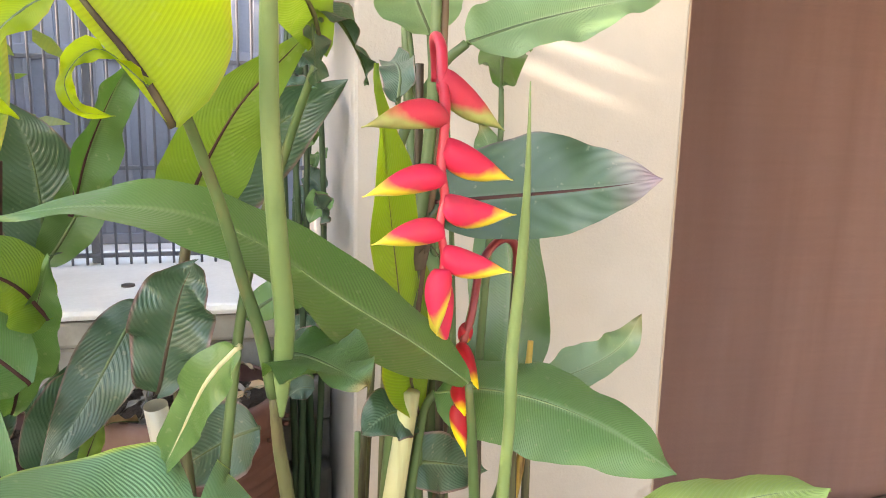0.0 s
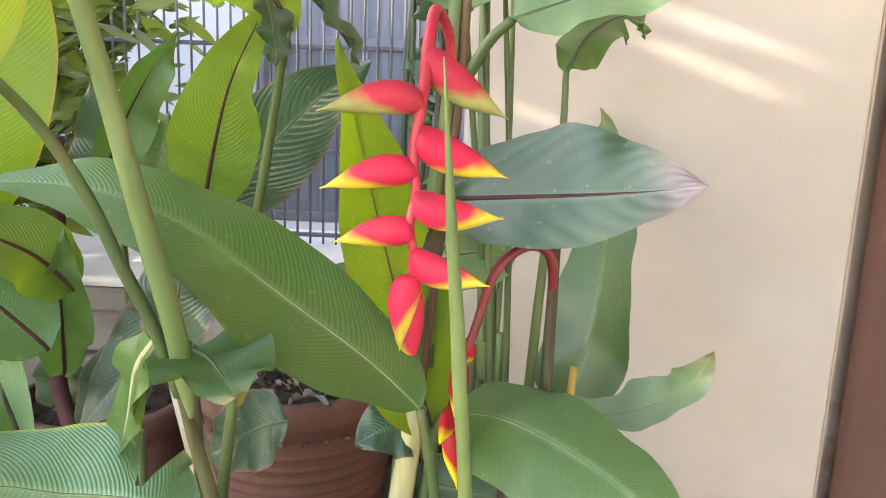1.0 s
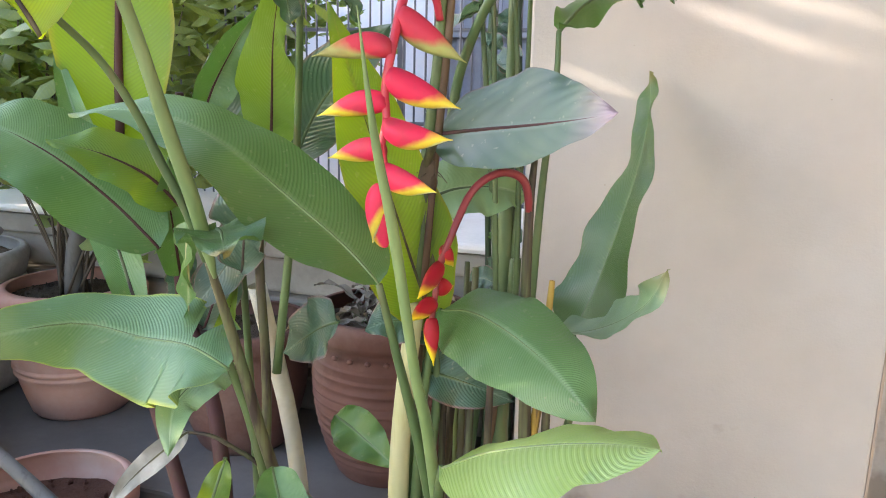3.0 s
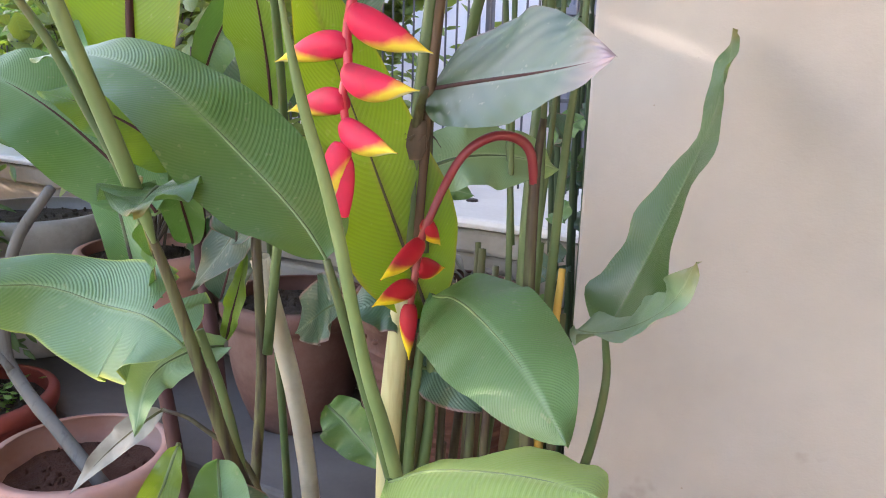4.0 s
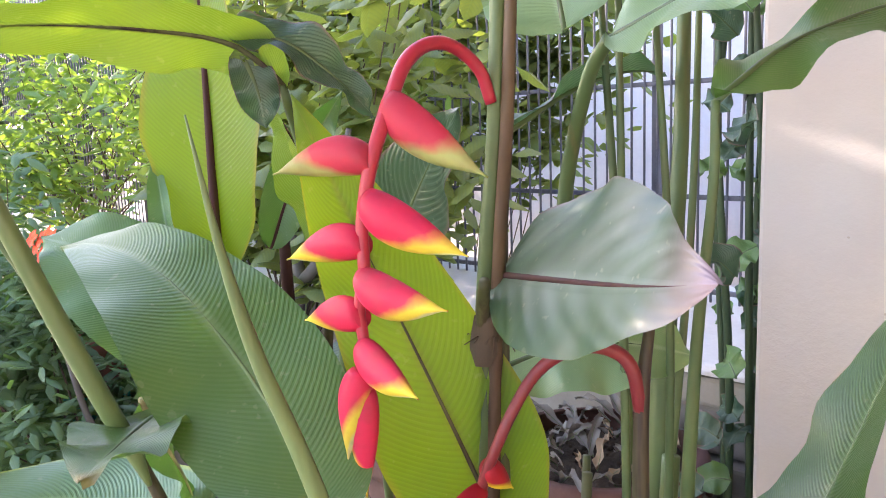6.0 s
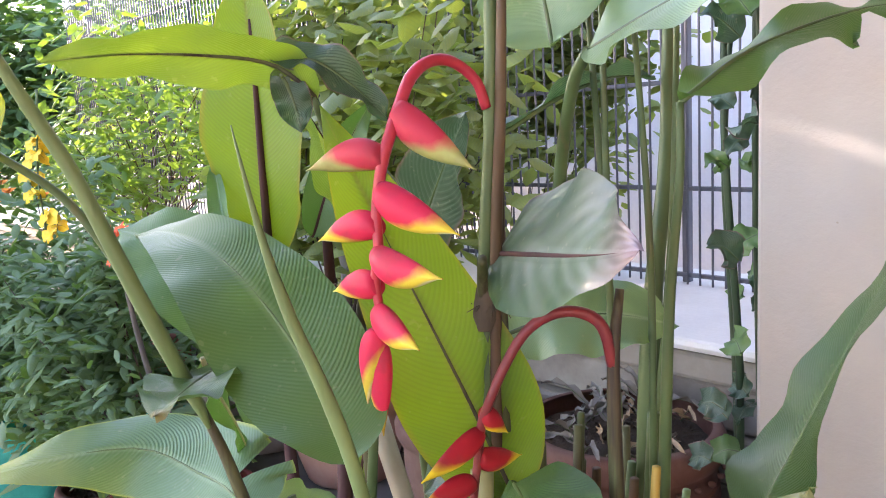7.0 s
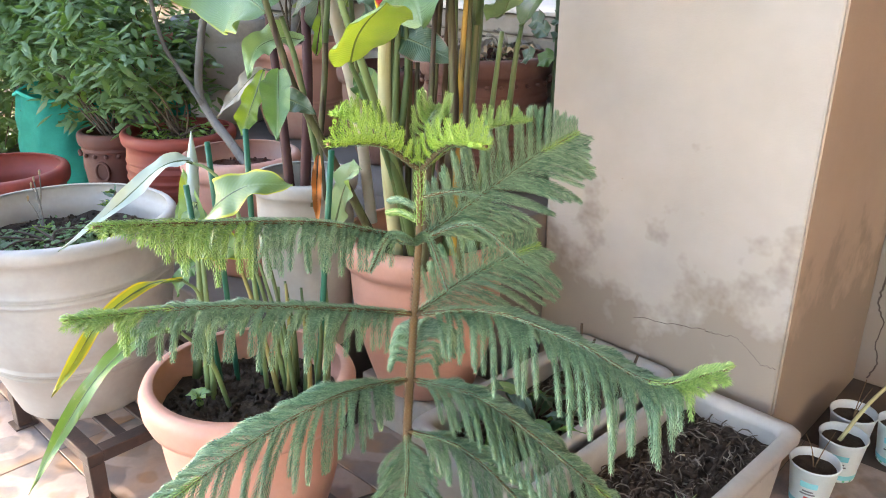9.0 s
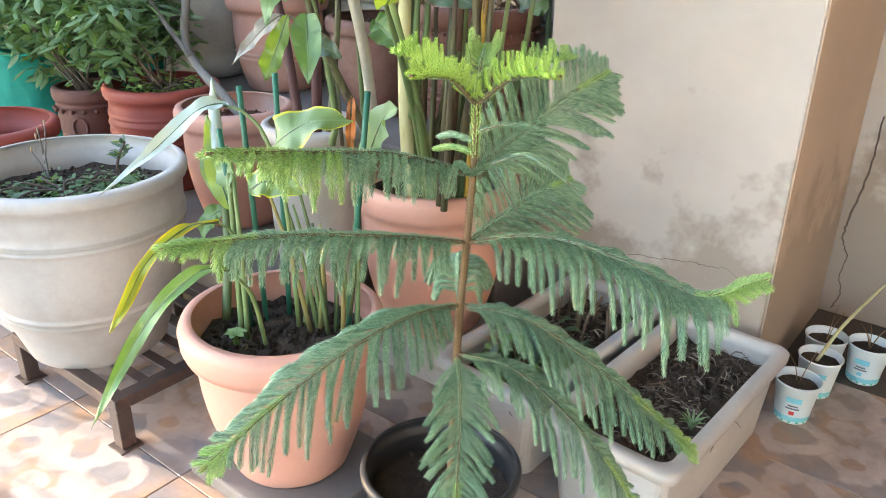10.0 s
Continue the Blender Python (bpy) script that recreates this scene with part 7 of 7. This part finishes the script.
for i in range(10):
    rnd = random.Random(400 + i)
    p = Vector((-0.302 + rnd.uniform(-0.04, 0.05), 1.01 + rnd.uniform(-0.03, 0.03), 1.115 + rnd.uniform(-0.03, 0.035)))
    for k in range(5):
        a = k * 1.256 + i
        d = Vector((math.cos(a), math.sin(a) * 0.5, math.sin(a)))
        leaf(fl, [p, p + d * 0.008, p + d * 0.016], 0.005, (0.2, -0.9, 0.2), FLOWER_R, name="petal", nu=5, nv=4, ribsize=0.0005, wave=0)
yf = thing("yellow_blossom", (-0.511, 0.947, 1.2), "hanging chain of yellow blossoms", "flower")
for i in range(6):
    rnd = random.Random(500 + i)
    p = Vector((-0.511 + rnd.uniform(-0.025, 0.025), 0.947 + rnd.uniform(-0.02, 0.02), 1.145 + i * 0.036 + rnd.uniform(-0.01, 0.01)))
    for k in range(5):
        a = k * 1.256 + rnd.random() * 2
        d = Vector((math.cos(a), math.sin(a) * 0.7, rnd.uniform(-0.9, 0.3)))
        ln = rnd.uniform(0.026, 0.042)
        leaf(yf, [p, p + d * ln * 0.5, p + d * ln + Vector((0, 0, -0.008))], ln * 0.4, (0.3, -0.8, 0.4), FLOWER_Y, name="petal", nu=6, nv=4, ribsize=0.0005, wave=0.002, full=0.6, tip=3.0)
stalk(yf, [(-0.511, 0.947, 1.13), (-0.515, 0.947, 1.25), (-0.53, 0.97, 1.42)], [0.0015, 0.002, 0.0025], STEM, name="twig", seg=6, n=8)

# sprigs in the white planter
twig = thing("dry_twig", (0.021, 0.543, 0.455), "thin grey-brown branched twig with buds in planter earth", "twig")
T0 = Vector((0.021, 0.543, 0.450))
for q, at, r in (((0.000, 0.548, 0.575), 0.0, 0.0026), ((0.018, 0.556, 0.592), 0.45, 0.002), ((-0.018, 0.535, 0.530), 0.12, 0.0016), ((0.008, 0.538, 0.565), 0.6, 0.0013)):
    q = Vector(q)
    b0 = T0.lerp(Vector((0.000, 0.548, 0.575)), at)
    stalk(twig, [b0, b0.lerp(q, 0.5) + Vector((0.003, 0.002, 0.004)), q], [r, r * 0.8, r * 0.5], BARK, name="shoot", seg=6, n=8, bumpy=0.3)
    bm = bmesh.new()
    tube(bm, [q - Vector((0, 0, 0.003)), q + Vector((0.002, 0, 0.007)), q + Vector((0.004, 0, 0.011))], [0.0016, 0.0026, 0.0006], 6, 6)
    part("bud", bm, LITTER, twig)
for i in range(7):
    a = i * 0.9
    d = Vector((math.cos(a), math.sin(a), 0.5))
    p = Vector((0.030, 0.536, 0.468))
    leaf(twig, [p, p + d * 0.012, p + d * 0.026], 0.006, (0.2, -0.4, 0.9), LEAF_LIT, nu=8, nv=4, ribsize=0.0006, wave=0.001)
sprig = thing("young_shrub", (0.117, 0.650, 0.462), "young shrub shoot with narrow leaves in planter", "plant")
stalk(sprig, [(0.117, 0.650, 0.452), (0.128, 0.648, 0.510), (0.158, 0.655, 0.560)], [0.0038, 0.0032, 0.0016], BARK_DARK, seg=6)
for i in range(26):
    rnd = random.Random(1500 + i)
    u = rnd.uniform(0.25, 1.0)
    p = Vector((0.125, 0.648, 0.500)).lerp(Vector((0.158, 0.655, 0.565)), u)
    a = rnd.random() * 6.283
    d = Vector((math.cos(a), math.sin(a), rnd.uniform(0.1, 0.9))).normalized()
    ln = rnd.uniform(0.018, 0.034)
    leaf(sprig, [p, p + d * ln * 0.5, p + d * ln], ln * 0.14, (0.2, -0.5, 0.8), LEAF_DARK if i % 3 else LEAF_LIT, nu=8, nv=4, ribsize=0.0006, wave=0.001)

# shade cloth sacks
def sack(c, r, h, seed, label):
    ob = thing("shade_cloth_sack", c, label, "sack", "turquoise sacks")
    bm = bmesh.new()
    rings, seg = 16, 36
    rows = []
    for j in range(rings + 1):
        s = j / rings
        rr = r * (0.96 + 0.10 * math.sin(2.4 * s + 0.4))
        row = []
        for k in range(seg):
            w = 2 * math.pi * k / seg
            crease = 1 + 0.05 * math.sin(5 * w + 6 * s + seed) + 0.035 * math.sin(11 * w - 9 * s)
            row.append(bm.verts.new((c[0] + rr * crease * math.cos(w), c[1] + rr * crease * math.sin(w), c[2] + h * s + 0.012 * math.sin(4 * w + seed) * s)))
        rows.append(row)
    for a, b in zip(rows, rows[1:]):
        for k in range(seg):
            bm.faces.new((a[k], a[(k + 1) % seg], b[(k + 1) % seg], b[k]))
    bm.faces.new(rows[0][::-1])
    bmesh.ops.solidify(bm, geom=list(bm.faces), thickness=0.004)
    cloth = part("cloth", bm, TURQ, ob)
    bm = bmesh.new()
    top = [(c[0] + r * 1.05 * (1 + 0.05 * math.sin(5 * w + 6 + seed)) * math.cos(w), c[1] + r * 1.05 * (1 + 0.05 * math.sin(5 * w + 6 + seed)) * math.sin(w), c[2] + h + 0.012 * math.sin(4 * w + seed)) for w in [2 * math.pi * k / 24 for k in range(25)]]
    tube(bm, top, 0.006, 6, 48, cap=False)
    part("rolled_hem", bm, TURQ, ob)
    bm = bmesh.new()
    revolve(bm, [(0, h - 0.05), (r * 0.6, h - 0.045), (r * 0.98, h - 0.055), (r * 0.98, h - 0.07), (0, h - 0.07)], c, 30)
    part("soil_fill", bm, SOIL, ob)


sack((-1.07, 1.06, 0.216), 0.15, 0.36, 1, "crumpled turquoise shade-cloth sack among the pots")
sack((-1.00, 1.42, 0.471), 0.14, 0.17, 3, "turquoise shade cloth behind a pot")
# dry litter in the ringed pot
lit = thing("dry_leaf_litter", (0.474, 1.50, 0.77), "grey curled dry leaves heaped in a pot", "litter")
for i in range(34):
    rnd = random.Random(700 + i)
    a, d = rnd.random() * 6.283, 0.13 * math.sqrt(rnd.random())
    p = Vector((0.474 + d * math.cos(a), 1.50 + d * math.sin(a), 0.785 + rnd.uniform(0, 0.02)))
    b = rnd.random() * 6.283
    dd = Vector((math.cos(b), math.sin(b), rnd.uniform(-0.1, 0.5)))
    ln = rnd.uniform(0.04, 0.12)
    leaf(lit, [p, p + dd * ln * 0.5 + Vector((0, 0, 0.015)), p + dd * ln + Vector((0, 0, -0.005))], ln * 0.09, (rnd.uniform(-1, 1), -0.4, 1), DRY_GREY if i % 4 else LITTER, name="dry_leaf", nu=10, nv=4, ribsize=0.001, fold=0.7)
STEM_DARK = stem_material("stem_dark_green", (0.022, 0.05, 0.022), (0.04, 0.075, 0.03), (0.06, 0.06, 0.03))
# creeper at the wall's edge
crp = thing("wall_creeper", (0.70, 1.56, 0.50), "dark green creeper climbing the wall's edge", "creeper")
for i in range(6):
    rnd = random.Random(800 + i)
    x, y = 0.715 + rnd.uniform(-0.06, 0.02), 1.53 + rnd.uniform(-0.08, 0.12)
    stalk(crp, [(x, y, 0.48), (x + rnd.uniform(-0.03, 0.02), y, 0.9), (x + rnd.uniform(-0.03, 0.02), y - 0.02, 1.3), (x + rnd.uniform(-0.03, 0.02), y, 1.7)], [0.007, 0.0055, 0.004], STEM_DARK, n=14, seg=7, name="vine")
for i in range(46):
    rnd = random.Random(900 + i)
    p = Vector((0.715 + rnd.uniform(-0.06, 0.0), 1.52 + rnd.uniform(-0.1, 0.12), rnd.uniform(0.75, 1.7)))
    a = rnd.uniform(2.0, 5.2)
    d = Vector((math.cos(a) * 0.7, math.sin(a) * 0.7, rnd.uniform(-0.6, 0.5)))
    ln = rnd.uniform(0.04, 0.085)
    leaf(crp, [p, p + d * ln * 0.5 + Vector((0, 0, 0.008)), p + d * ln], ln * 0.34, (rnd.uniform(-0.5, 0.2), -0.8, rnd.uniform(0.1, 0.7)), LEAF_DARK if i % 3 else LEAF, nu=14, nv=6, ribsize=0.0012, full=0.45, tip=2.0)

# ---- floor tiles ----
TILE = 0.40
first = None
for i in range(-6, 8):
    for j in range(-4, 5):
        x, y = i * TILE + 0.145, j * TILE + 0.045
        if y + TILE > 1.95 or (x > WALL_L - 0.4 and x < WALL_R - 0.39 and y > 1.04) or (x < 0.4 and y > 0.5):
            continue
        if first is None:
            bm = bmesh.new()
            box(bm, (x + 0.0008, y + 0.0008, -0.0035), (x + TILE - 0.0008, y + TILE - 0.0008, 0.0), 0.0015, seg=1)
            tile = part("tile", bm, FLOOR, floor, smooth=False)
            tile.matrix_parent_inverse = Matrix.Identity(4)
            first, ox, oy = tile.data, x, y
        else:
            tile = new("tile", first)
            tile.parent = floor
            tile.location = (x - ox, y - oy, 0)
